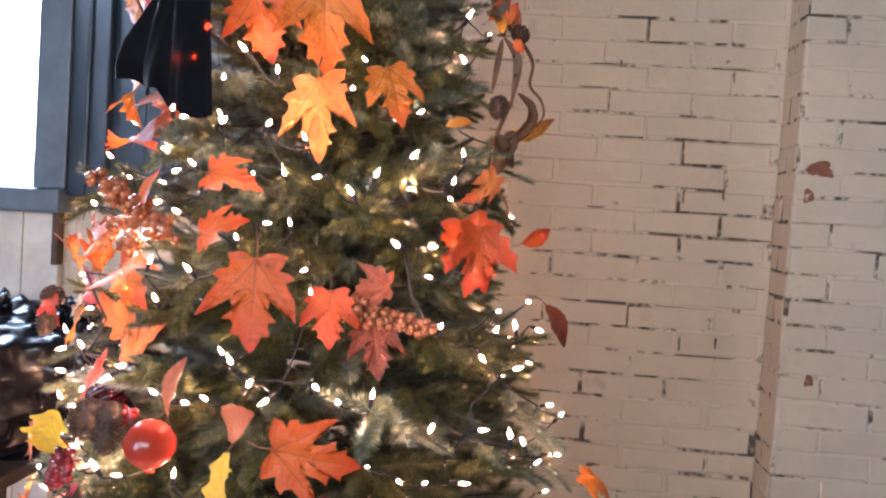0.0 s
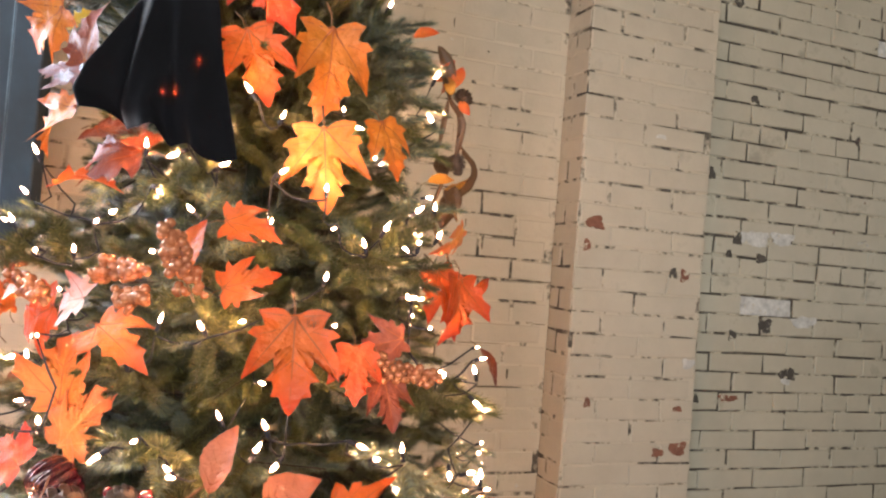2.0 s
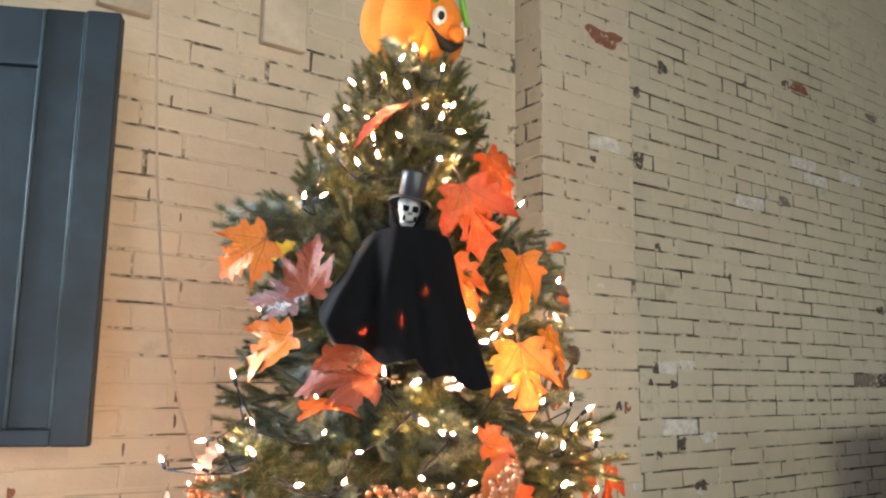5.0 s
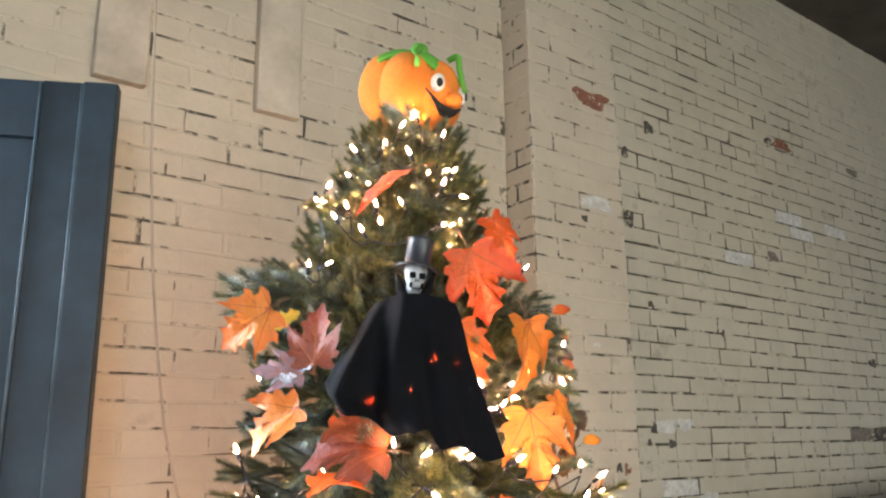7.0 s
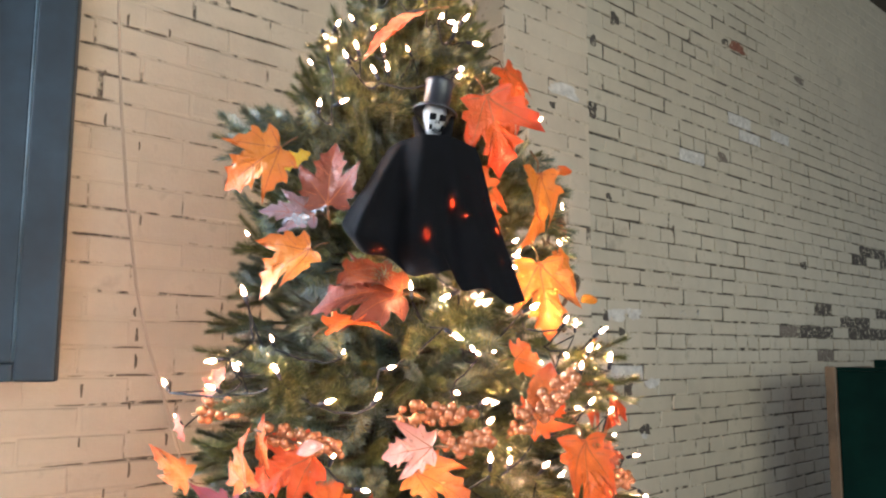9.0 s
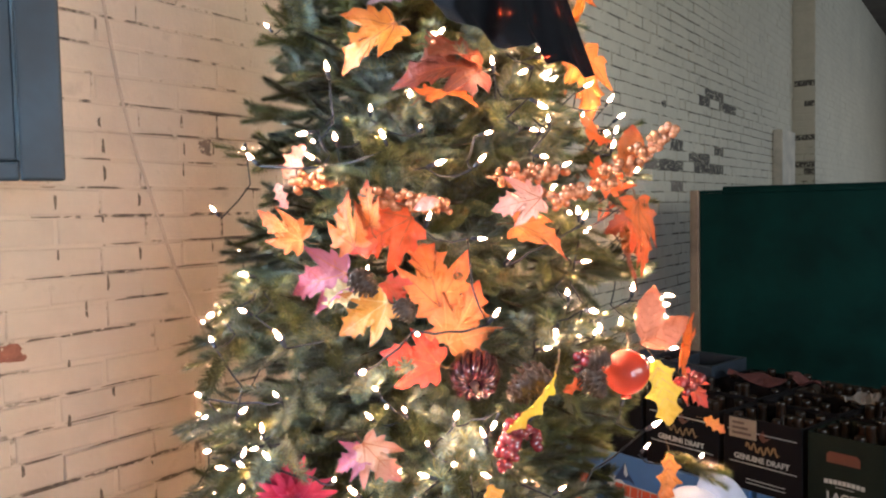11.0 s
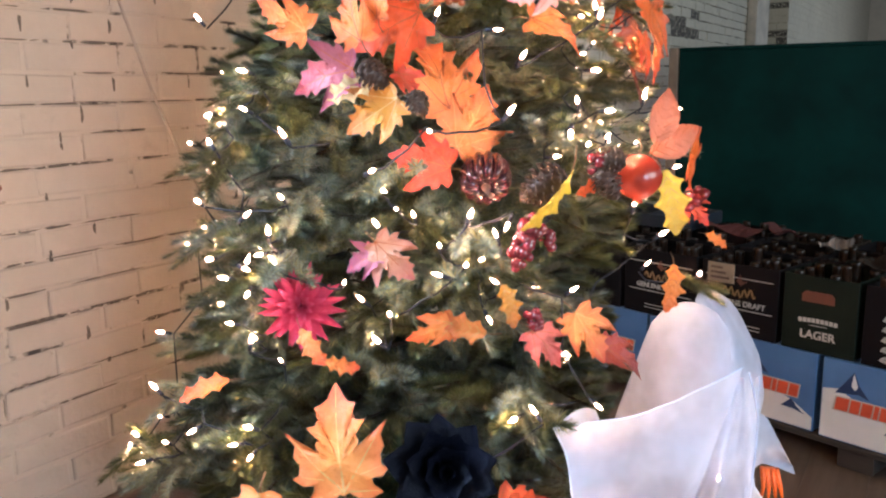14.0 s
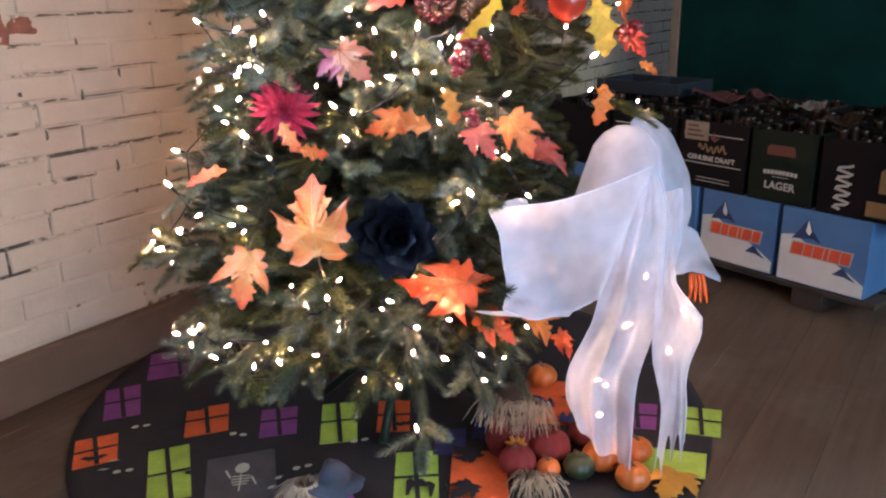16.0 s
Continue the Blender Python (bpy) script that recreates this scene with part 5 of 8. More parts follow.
autumn_leaf((-0.191, 1.143, 1.043), (-0.761, -0.639, 0.107), (0.266, -0.158, 0.951), 0.086, "oval", "salmon", 0.33)
autumn_leaf((-0.110, 1.151, 1.006), (-0.735, -0.659, -0.161), (0.553, -0.719, 0.420), 0.092, "oval", "salmon", 0.45)
autumn_leaf((-0.402, 1.219, 0.953), (0.034, -0.857, -0.514), (-0.470, 0.440, -0.765), 0.105, "oak", "yellow", 0.44)
autumn_leaf((-0.124, 1.146, 0.923), (-0.648, -0.713, 0.267), (-0.083, -0.282, -0.956), 0.105, "oak", "yellow", 0.30)
autumn_leaf((0.073, 1.160, 0.879), (-0.596, -0.687, 0.417), (0.162, -0.611, -0.775), 0.072, "maple", "red", 0.27)
autumn_leaf((0.026, 1.110, 0.834), (-0.629, -0.587, 0.509), (0.316, -0.792, -0.523), 0.043, "oak", "amber", 0.34)
autumn_leaf((-0.118, 1.140, 0.782), (-0.514, -0.834, 0.199), (-0.368, 0.005, -0.930), 0.079, "oak", "amber", 0.27)
autumn_leaf((-0.310, 1.208, 0.956), (-0.523, -0.742, -0.419), (0.550, -0.670, 0.499), 0.047, "oak", "orange_red", 0.16)
autumn_leaf((-0.530, 1.392, 0.879), (-0.945, -0.328, 0.002), (0.230, -0.666, -0.710), 0.073, "maple", "dusky", 0.22)
autumn_leaf((-0.544, 1.426, 0.877), (-0.699, -0.337, 0.631), (-0.608, 0.744, -0.276), 0.050, "maple", "mauve_pink", 0.43)
autumn_leaf((-0.482, 1.311, 0.784), (-0.902, -0.398, -0.167), (-0.432, 0.844, 0.319), 0.074, "oak", "peach", 0.12)
autumn_leaf((-0.505, 1.345, 0.780), (-0.635, -0.716, -0.290), (-0.618, 0.696, -0.364), 0.068, "maple", "peach", 0.12)
autumn_leaf((-0.427, 1.273, 0.809), (-0.466, -0.801, 0.376), (-0.103, -0.373, -0.922), 0.062, "oak", "mustard", 0.35)
autumn_leaf((-0.390, 1.234, 0.746), (-0.643, -0.602, 0.474), (0.171, -0.715, -0.678), 0.068, "maple", "pink_red", 0.21)
autumn_leaf((-0.327, 1.198, 0.750), (-0.583, -0.670, 0.459), (0.031, -0.583, -0.812), 0.085, "maple", "peach", 0.31)
autumn_leaf((-0.266, 1.167, 0.703), (-0.368, -0.527, 0.766), (0.347, -0.842, -0.413), 0.079, "maple", "burgundy", 0.29)
autumn_leaf((-0.589, 1.486, 0.763), (-0.981, -0.188, 0.037), (0.085, -0.598, -0.797), 0.060, "oak", "peach", 0.24)
autumn_leaf((-0.577, 1.448, 0.737), (-0.876, -0.477, -0.075), (0.480, -0.840, -0.253), 0.047, "oak", "peach_orange", 0.50)
autumn_leaf((-0.629, 1.647, 0.685), (-0.489, -0.088, 0.868), (-0.662, 0.685, -0.304), 0.075, "oak", "orange", 0.18)
autumn_leaf((-0.590, 1.447, 0.622), (-0.843, -0.478, 0.248), (0.135, 0.259, 0.956), 0.144, "maple", "sunset", 0.27)
autumn_leaf((-0.695, 1.503, 0.547), (-0.904, -0.207, 0.374), (-0.375, -0.037, -0.926), 0.098, "maple", "sunset", 0.18)
autumn_leaf((-0.463, 1.279, 0.496), (-0.753, -0.649, -0.107), (-0.639, 0.760, -0.119), 0.131, "maple", "orange_red", 0.35)
autumn_leaf((-0.371, 1.276, 0.452), (-0.484, -0.647, 0.589), (0.333, -0.759, -0.560), 0.120, "maple", "orange_red", 0.21)
autumn_leaf((-0.374, 1.215, 0.406), (-0.292, -0.633, 0.717), (0.293, -0.773, -0.563), 0.088, "maple", "orange_red", 0.24)
autumn_leaf((-0.302, 1.162, 0.392), (-0.269, -0.717, 0.644), (0.149, -0.691, -0.707), 0.070, "maple", "amber", 0.40)
autumn_leaf((-0.147, 1.185, 0.289), (-0.228, -0.723, 0.652), (0.139, -0.687, -0.713), 0.065, "maple", "orange_red", 0.23)
autumn_leaf((-0.105, 1.187, 1.166), (-0.044, -0.990, 0.135), (-0.003, -0.135, -0.991), 0.127, "maple", "orange", 0.32)
autumn_leaf((0.038, 1.271, 1.181), (-0.260, -0.809, 0.527), (-0.962, 0.171, -0.212), 0.073, "maple", "rust", 0.46)
autumn_leaf((0.051, 1.269, 1.101), (0.164, -0.957, 0.238), (0.181, -0.208, -0.961), 0.086, "maple", "rust", 0.14)
autumn_leaf((0.177, 1.385, 1.243), (0.313, -0.909, 0.274), (0.377, -0.146, -0.915), 0.121, "maple", "orange_red", 0.12)
autumn_leaf((0.186, 1.352, 1.234), (0.501, -0.859, 0.103), (0.032, -0.100, -0.994), 0.110, "maple", "orange_red", 0.19)
autumn_leaf((0.186, 1.398, 1.337), (0.640, -0.706, -0.302), (-0.573, -0.177, -0.800), 0.069, "maple", "peach", 0.35)
autumn_leaf((-0.165, 1.215, 1.256), (-0.346, -0.776, 0.527), (0.922, -0.178, 0.345), 0.077, "maple", "orange", 0.19)
autumn_leaf((-0.165, 1.234, 1.328), (-0.137, -0.845, 0.517), (0.972, -0.215, -0.094), 0.077, "maple", "orange", 0.23)
autumn_leaf((-0.006, 1.146, 0.972), (0.139, -0.965, -0.222), (0.969, 0.178, -0.170), 0.118, "maple", "orange", 0.28)
autumn_leaf((0.411, 1.592, 0.829), (0.452, -0.457, 0.766), (0.858, -0.012, -0.513), 0.076, "maple", "amber", 0.12)
autumn_leaf((0.315, 1.503, 1.126), (0.656, -0.630, 0.415), (0.505, -0.041, -0.862), 0.080, "oval", "rust", 0.38)
autumn_leaf((0.104, 1.390, 1.666), (-0.346, -0.791, 0.505), (0.921, -0.183, 0.344), 0.045, "oval", "orange", 0.46)
autumn_leaf((0.185, 1.504, 1.639), (0.337, -0.799, -0.498), (0.671, -0.168, 0.722), 0.054, "oval", "orange", 0.48)
autumn_leaf((0.138, 1.363, 1.432), (-0.257, -0.723, 0.642), (0.966, -0.165, 0.200), 0.044, "oval", "mustard", 0.39)
autumn_leaf((0.270, 1.474, 1.264), (0.417, -0.858, -0.301), (0.854, 0.257, 0.452), 0.056, "oval", "orange_red", 0.48)
autumn_leaf((0.211, 1.567, 1.637), (0.683, -0.705, -0.191), (0.192, -0.079, 0.978), 0.049, "oval", "salmon", 0.11)
autumn_leaf((0.251, 1.557, 1.450), (0.446, -0.505, -0.739), (0.895, 0.258, 0.364), 0.086, "oval", "mustard", 0.22)
autumn_leaf((0.207, 1.490, 1.630), (-0.5, -0.83, 0.2), (0.232, 0.000, 0.973), 0.043, "oval", "orange", 0.30)
autumn_leaf((0.193, 1.490, 1.612), (-0.5, -0.83, 0.2), (-0.261, 0.000, 0.965), 0.038, "oval", "mustard", 0.30)
autumn_leaf((0.221, 1.490, 1.581), (-0.5, -0.83, 0.2), (0.661, 0.000, -0.751), 0.033, "oval", "orange", 0.30)

berry_spray((-0.493, 1.565, 1.252), (-0.451, 1.51, 1.262), 49, "copper", 0.018, 0.0062)
berry_spray((-0.453, 1.448, 1.23), (-0.407, 1.354, 1.214), 66, "copper", 0.018, 0.0062)
berry_spray((-0.342, 1.305, 1.256), (-0.289, 1.233, 1.261), 55, "copper", 0.018, 0.0062)
berry_spray((-0.311, 1.254, 1.221), (-0.287, 1.199, 1.232), 31, "copper", 0.018, 0.0062)
berry_spray((-0.236, 1.197, 1.244), (-0.271, 1.078, 1.314), 75, "copper", 0.022, 0.0062)
berry_spray((0.002, 1.252, 1.152), (0.126, 1.279, 1.129), 87, "copper", 0.022, 0.0062)
berry_spray((-0.415, 1.266, 0.863), (-0.401, 1.256, 0.917), 37, "wine", 0.016, 0.008)
berry_spray((-0.408, 1.247, 0.789), (-0.405, 1.24, 0.776), 17, "wine", 0.012, 0.006)
berry_spray((-0.308, 1.202, 0.986), (-0.262, 1.186, 0.994), 23, "wine", 0.016, 0.008)
berry_spray((0.017, 1.159, 0.898), (0.017, 1.131, 0.915), 26, "wine", 0.016, 0.008)
berry_spray((-0.398, 1.254, 0.919), (-0.377, 1.235, 0.886), 20, "wine", 0.014, 0.007)

pine_cone((-0.522, 1.416, 1.112), (0.186, -0.773, -0.607), 0.046)
pine_cone((-0.294, 1.184, 0.992), (-0.621, 0.72, -0.31), 0.045)
pine_cone((0.198, 1.444, 1.47), (0.225, -0.193, -0.955), 0.039)
pine_cone((-0.297, 1.185, 0.96), (0.131, -0.533, -0.836), 0.051)
pine_cone((-0.5, 1.364, 1.076), (-0.025, -0.59, -0.807), 0.037)
pine_cone((-0.362, 1.254, 0.961), (-0.678, 0.589, -0.44), 0.071)
pomegranate((-0.227, 1.165, 0.964), (-0.936, -0.319, 0.149), 0.034)
glass_pumpkin((-0.373, 1.337, 0.97), (-0.861, -0.485, 0.153), 0.037)
dahlia((-0.525, 1.560, 0.789), (-0.698, -0.647, 0.306), 0.055)
black_flower((-0.525, 1.320, 0.598), (-0.753, -0.589, 0.292), 0.078)

for x, y, z in ((-0.445, 1.640, 1.692), (-0.430, 1.605, 1.698), (-0.405, 1.575, 1.695), (-0.415, 1.610, 1.672), (-0.375, 1.545, 1.700), (-0.395, 1.585, 1.715)):
    fir_spray(x, y, z)
fir_spray(0.055, 1.375, 1.653)
fir_spray(0.085, 1.396, 1.648)
fir_spray(0.117, 1.431, 1.646)
fir_spray(0.109, 1.414, 1.613)
fir_spray(0.085, 1.386, 1.585)
fir_spray(0.121, 1.419, 1.586)
fir_spray(0.068, 1.378, 1.619)
fir_spray(0.093, 1.425, 1.691)
fir_spray(0.129, 1.439, 1.63)
fir_spray(0.147, 1.439, 1.525)
fir_spray(0.128, 1.406, 1.489)
fir_spray(0.175, 1.422, 1.4)
fir_spray(0.114, 1.4, 1.534)
curly_vine(((0.17, 1.46, 1.624), (0.197, 1.514, 1.619), (0.226, 1.566, 1.601), (0.247, 1.554, 1.564), (0.245, 1.556, 1.526), (0.265, 1.551, 1.501), (0.272, 1.548, 1.475), (0.26, 1.548, 1.454)))
dried_leaf(((0.196, 1.500, 1.594), (0.219, 1.500, 1.564), (0.223, 1.500, 1.531), (0.216, 1.500, 1.481)), 0.007, 0.9)
dried_leaf(((0.194, 1.500, 1.591), (0.190, 1.500, 1.558), (0.183, 1.500, 1.501)), 0.005, 0.5)
dried_leaf(((0.226, 1.500, 1.503), (0.249, 1.500, 1.479), (0.246, 1.500, 1.452), (0.223, 1.500, 1.427), (0.192, 1.500, 1.410)), 0.010, -0.8)
dried_leaf(((0.168, 1.500, 1.683), (0.187, 1.500, 1.646), (0.196, 1.500, 1.598)), 0.013, 0.6)
dried_leaf(((0.222, 1.500, 1.440), (0.213, 1.500, 1.406), (0.201, 1.500, 1.363)), 0.017, 1.2)
dried_leaf(((0.196, 1.490, 1.430), (0.206, 1.490, 1.403), (0.224, 1.490, 1.376)), 0.016, -1.0)
curly_vine(((0.216, 1.510, 1.490), (0.194, 1.510, 1.432), (0.185, 1.510, 1.394), (0.197, 1.510, 1.347), (0.218, 1.510, 1.319), (0.227, 1.510, 1.282)))
pine_cone((0.225, 1.500, 1.599), (0.5, -0.6, -0.5), 0.036)
pine_cone((0.194, 1.500, 1.473), (-0.1, -0.6, -0.8), 0.038)
bulb(-0.175, 1.451, 2.002)
bulb(-0.206, 1.454, 1.984)
bulb(-0.141, 1.42, 1.961)
bulb(-0.245, 1.45, 1.938)
bulb(-0.294, 1.488, 1.932)
bulb(-0.217, 1.414, 1.908)
bulb(-0.13, 1.384, 1.893)
bulb(-0.196, 1.388, 1.875)
bulb(-0.155, 1.376, 1.866)
bulb(-0.227, 1.389, 1.848)
bulb(-0.339, 1.481, 1.844)
bulb(-0.141, 1.362, 1.84)
bulb(-0.354, 1.493, 1.829)
bulb(-0.331, 1.447, 1.811)
bulb(-0.095, 1.344, 1.81)
bulb(-0.295, 1.405, 1.803)
bulb(-0.346, 1.446, 1.785)
bulb(-0.202, 1.342, 1.773)
bulb(-0.126, 1.325, 1.769)
bulb(-0.322, 1.405, 1.763)
bulb(-0.052, 1.3, 1.71)
bulb(-0.404, 1.443, 1.699)
bulb(-0.38, 1.409, 1.696)
bulb(0.146, 1.419, 1.604)
bulb(-0.021, 1.306, 1.592)
bulb(-0.139, 1.289, 1.558)
bulb(-0.241, 1.311, 1.549)
bulb(0.156, 1.414, 1.533)
bulb(0.027, 1.313, 1.526)
bulb(-0.171, 1.285, 1.512)
bulb(0.075, 1.34, 1.508)
bulb(-0.284, 1.321, 1.499)
bulb(-0.348, 1.369, 1.492)
bulb(-0.068, 1.281, 1.486)
bulb(-0.125, 1.278, 1.484)
bulb(0.003, 1.296, 1.481)
bulb(0.154, 1.396, 1.462)
bulb(0.119, 1.357, 1.461)
bulb(-0.312, 1.32, 1.425)
bulb(-0.265, 1.288, 1.419)
bulb(-0.474, 1.53, 1.419)
bulb(-0.21, 1.266, 1.407)
bulb(-0.126, 1.252, 1.404)
bulb(0.174, 1.38, 1.385)
bulb(-0.425, 1.405, 1.385)
bulb(-0.063, 1.251, 1.385)
bulb(0.083, 1.297, 1.372)
bulb(-0.28, 1.275, 1.364)
bulb(-0.465, 1.449, 1.353)
bulb(-0.242, 1.256, 1.341)
bulb(0.04, 1.267, 1.34)
bulb(0.154, 1.336, 1.339)
bulb(-0.19, 1.239, 1.339)
bulb(-0.122, 1.231, 1.338)
bulb(-0.038, 1.24, 1.337)
bulb(-0.424, 1.379, 1.335)
bulb(-0.509, 1.545, 1.326)
bulb(0.084, 1.279, 1.324)
bulb(0.227, 1.414, 1.322)
bulb(-0.518, 1.589, 1.319)
bulb(-0.363, 1.311, 1.318)
bulb(0.013, 1.247, 1.313)
bulb(-0.498, 1.492, 1.313)
bulb(-0.464, 1.422, 1.311)
bulb(-0.529, 1.62, 1.289)
bulb(-0.515, 1.519, 1.287)
bulb(-0.288, 1.252, 1.286)
bulb(-0.383, 1.312, 1.277)
bulb(-0.433, 1.355, 1.274)
bulb(-0.248, 1.235, 1.272)
bulb(-0.066, 1.212, 1.265)
bulb(-0.156, 1.209, 1.263)
bulb(0.086, 1.253, 1.244)
bulb(0.164, 1.306, 1.242)
bulb(-0.194, 1.21, 1.237)
bulb(0.26, 1.423, 1.232)
bulb(-0.496, 1.431, 1.217)
bulb(-0.04, 1.201, 1.207)
bulb(0.227, 1.362, 1.207)
bulb(-0.164, 1.198, 1.201)
bulb(0.139, 1.277, 1.201)
bulb(-0.266, 1.22, 1.198)
bulb(-0.452, 1.35, 1.194)
bulb(-0.22, 1.206, 1.191)
bulb(-0.412, 1.3, 1.169)
bulb(-0.037, 1.192, 1.163)
bulb(0.293, 1.447, 1.16)
bulb(0.218, 1.331, 1.155)
bulb(-0.55, 1.514, 1.141)
bulb(-0.343, 1.243, 1.134)
bulb(0.155, 1.27, 1.129)
bulb(-0.568, 1.604, 1.121)
bulb(0.274, 1.397, 1.12)
bulb(-0.133, 1.177, 1.119)
bulb(-0.531, 1.444, 1.116)
bulb(-0.562, 1.54, 1.109)
bulb(0.307, 1.453, 1.099)
bulb(0.199, 1.297, 1.095)
bulb(-0.131, 1.169, 1.074)
bulb(-0.577, 1.595, 1.07)
bulb(-0.195, 1.176, 1.068)
bulb(0.296, 1.418, 1.065)
bulb(-0.577, 1.656, 1.065)
bulb(0.263, 1.363, 1.063)
bulb(-0.281, 1.197, 1.06)
bulb(-0.408, 1.274, 1.06)
bulb(-0.014, 1.179, 1.057)
bulb(-0.542, 1.451, 1.053)
bulb(-0.491, 1.353, 1.041)
bulb(0.063, 1.201, 1.038)
bulb(-0.328, 1.216, 1.035)
bulb(-0.571, 1.534, 1.034)
bulb(0.021, 1.181, 1.033)
bulb(-0.135, 1.162, 1.028)
bulb(-0.585, 1.652, 1.024)
bulb(-0.249, 1.179, 1.02)
bulb(-0.095, 1.161, 1.013)
bulb(-0.206, 1.167, 1.004)
bulb(0.145, 1.238, 1.003)
bulb(0.061, 1.193, 0.99)
bulb(-0.28, 1.188, 0.99)
bulb(-0.538, 1.424, 0.987)
bulb(0.34, 1.5, 0.982)
bulb(0.221, 1.298, 0.98)
bulb(0.27, 1.354, 0.958)
bulb(0.062, 1.191, 0.95)
bulb(-0.583, 1.55, 0.95)
bulb(0.357, 1.568, 0.947)
bulb(-0.585, 1.695, 0.939)
bulb(0.305, 1.408, 0.933)
bulb(-0.463, 1.309, 0.926)
bulb(-0.588, 1.605, 0.925)
bulb(0.114, 1.215, 0.919)
bulb(-0.513, 1.366, 0.917)
bulb(-0.203, 1.161, 0.916)
bulb(-0.321, 1.201, 0.916)
bulb(-0.418, 1.265, 0.915)
bulb(0.151, 1.236, 0.91)
bulb(0.2, 1.275, 0.906)
bulb(-0.585, 1.559, 0.904)
bulb(-0.547, 1.43, 0.899)
bulb(0.351, 1.518, 0.895)
bulb(0.33, 1.456, 0.891)
bulb(-0.137, 1.15, 0.863)
bulb(-0.593, 1.673, 0.86)
bulb(-0.469, 1.305, 0.858)
bulb(-0.592, 1.603, 0.855)
bulb(-0.495, 1.335, 0.851)
bulb(-0.427, 1.268, 0.848)
bulb(-0.528, 1.385, 0.836)
bulb(-0.563, 1.462, 0.834)
bulb(-0.598, 1.612, 0.816)
bulb(-0.354, 1.211, 0.815)
bulb(-0.413, 1.248, 0.812)
bulb(-0.54, 1.395, 0.793)
bulb(-0.567, 1.453, 0.79)
bulb(0.029, 1.131, 0.781)
bulb(-0.605, 1.621, 0.774)
bulb(-0.438, 1.266, 0.77)
bulb(-0.606, 1.584, 0.753)
bulb(-0.248, 1.153, 0.736)
bulb(-0.558, 1.417, 0.736)
bulb(-0.351, 1.195, 0.716)
bulb(-0.614, 1.597, 0.699)
bulb(-0.317, 1.175, 0.696)
bulb(-0.424, 1.233, 0.656)
bulb(-0.326, 1.17, 0.642)
bulb(-0.587, 1.821, 0.634)
bulb(-0.624, 1.595, 0.623)
bulb(-0.622, 1.703, 0.603)
bulb(-0.631, 1.632, 0.589)
bulb(-0.592, 1.842, 0.533)
bulb(-0.59, 1.409, 0.512)
bulb(-0.619, 1.481, 0.506)
bulb(-0.556, 1.968, 0.505)
bulb(-0.516, 1.285, 0.491)
bulb(-0.55, 1.329, 0.478)
bulb(-0.617, 1.461, 0.467)
bulb(-0.576, 1.898, 0.457)
bulb(-0.592, 1.395, 0.44)
bulb(-0.48, 1.241, 0.436)
bulb(-0.525, 1.286, 0.435)
bulb(-0.648, 1.711, 0.392)
bulb(-0.637, 1.492, 0.386)
bulb(-0.527, 1.287, 0.385)
bulb(-0.649, 1.553, 0.383)
bulb(-0.447, 1.205, 0.381)
bulb(-0.617, 1.437, 0.38)
bulb(-0.653, 1.618, 0.377)
bulb(-0.497, 1.248, 0.377)
bulb(-0.296, 1.119, 0.365)
bulb(-0.409, 1.178, 0.362)
bulb(-0.36, 1.146, 0.361)
bulb(-0.636, 1.788, 0.35)
bulb(-0.646, 1.514, 0.348)
bulb(-0.617, 1.838, 0.345)
bulb(-0.584, 1.359, 0.342)
bulb(-0.655, 1.561, 0.341)
bulb(-0.658, 1.666, 0.333)
bulb(-0.446, 1.196, 0.328)
bulb(-0.554, 1.311, 0.327)
bulb(-0.54, 1.278, 0.251)

bulb(-0.503, 1.435, 0.962)
bulb(-0.497, 1.408, 0.934)
bulb(-0.556, 1.726, 0.894)
bulb(-0.576, 1.623, 0.854)
bulb(-0.570, 1.598, 0.869)
bulb(-0.571, 1.565, 0.858)
bulb(-0.579, 1.680, 0.823)
bulb(-0.588, 1.671, 0.789)
bulb(-0.599, 1.607, 0.745)
bulb(-0.632, 1.579, 0.593)
bulb(-0.553, 1.973, 0.488)
bulb(-0.608, 1.847, 0.512)
bulb(-0.658, 1.701, 0.384)
bulb(-0.642, 1.779, 0.321)
bulb(-0.610, 1.406, 0.494)
bulb(-0.568, 1.324, 0.468)
bulb(-0.471, 1.352, 0.883)
bulb(-0.418, 1.294, 0.894)
bulb(-0.386, 1.265, 0.877)
bulb(-0.325, 1.207, 0.794)
bulb(-0.314, 1.174, 0.694)
bulb(-0.439, 1.240, 0.641)
bulb(0.087, 1.129, 0.755)
bulb(-0.207, 1.515, 1.956)
bulb(-0.047, 1.489, 1.940)
bulb(-0.268, 1.552, 1.905)
bulb(-0.252, 1.512, 1.886)
bulb(-0.249, 1.476, 1.832)
bulb(-0.129, 1.514, 2.037)
bulb(-0.157, 1.536, 2.022)
bulb(-0.338, 1.380, 1.494)
bulb(-0.250, 1.301, 1.546)
bulb(-0.277, 1.325, 1.502)
bulb(-0.214, 1.269, 1.411)

# the lights of the far side of the tree, in the same rounds
for k in range(40):
    z = 0.3 + 1.7 * (k + 0.5) / 40
    a = radians(-10) + radians(150) * ((k * 0.618) % 1.0)
    r = reach(z) * 0.98
    bulb(AXIS.x + r * math.cos(a), AXIS.y + r * math.sin(a), z)

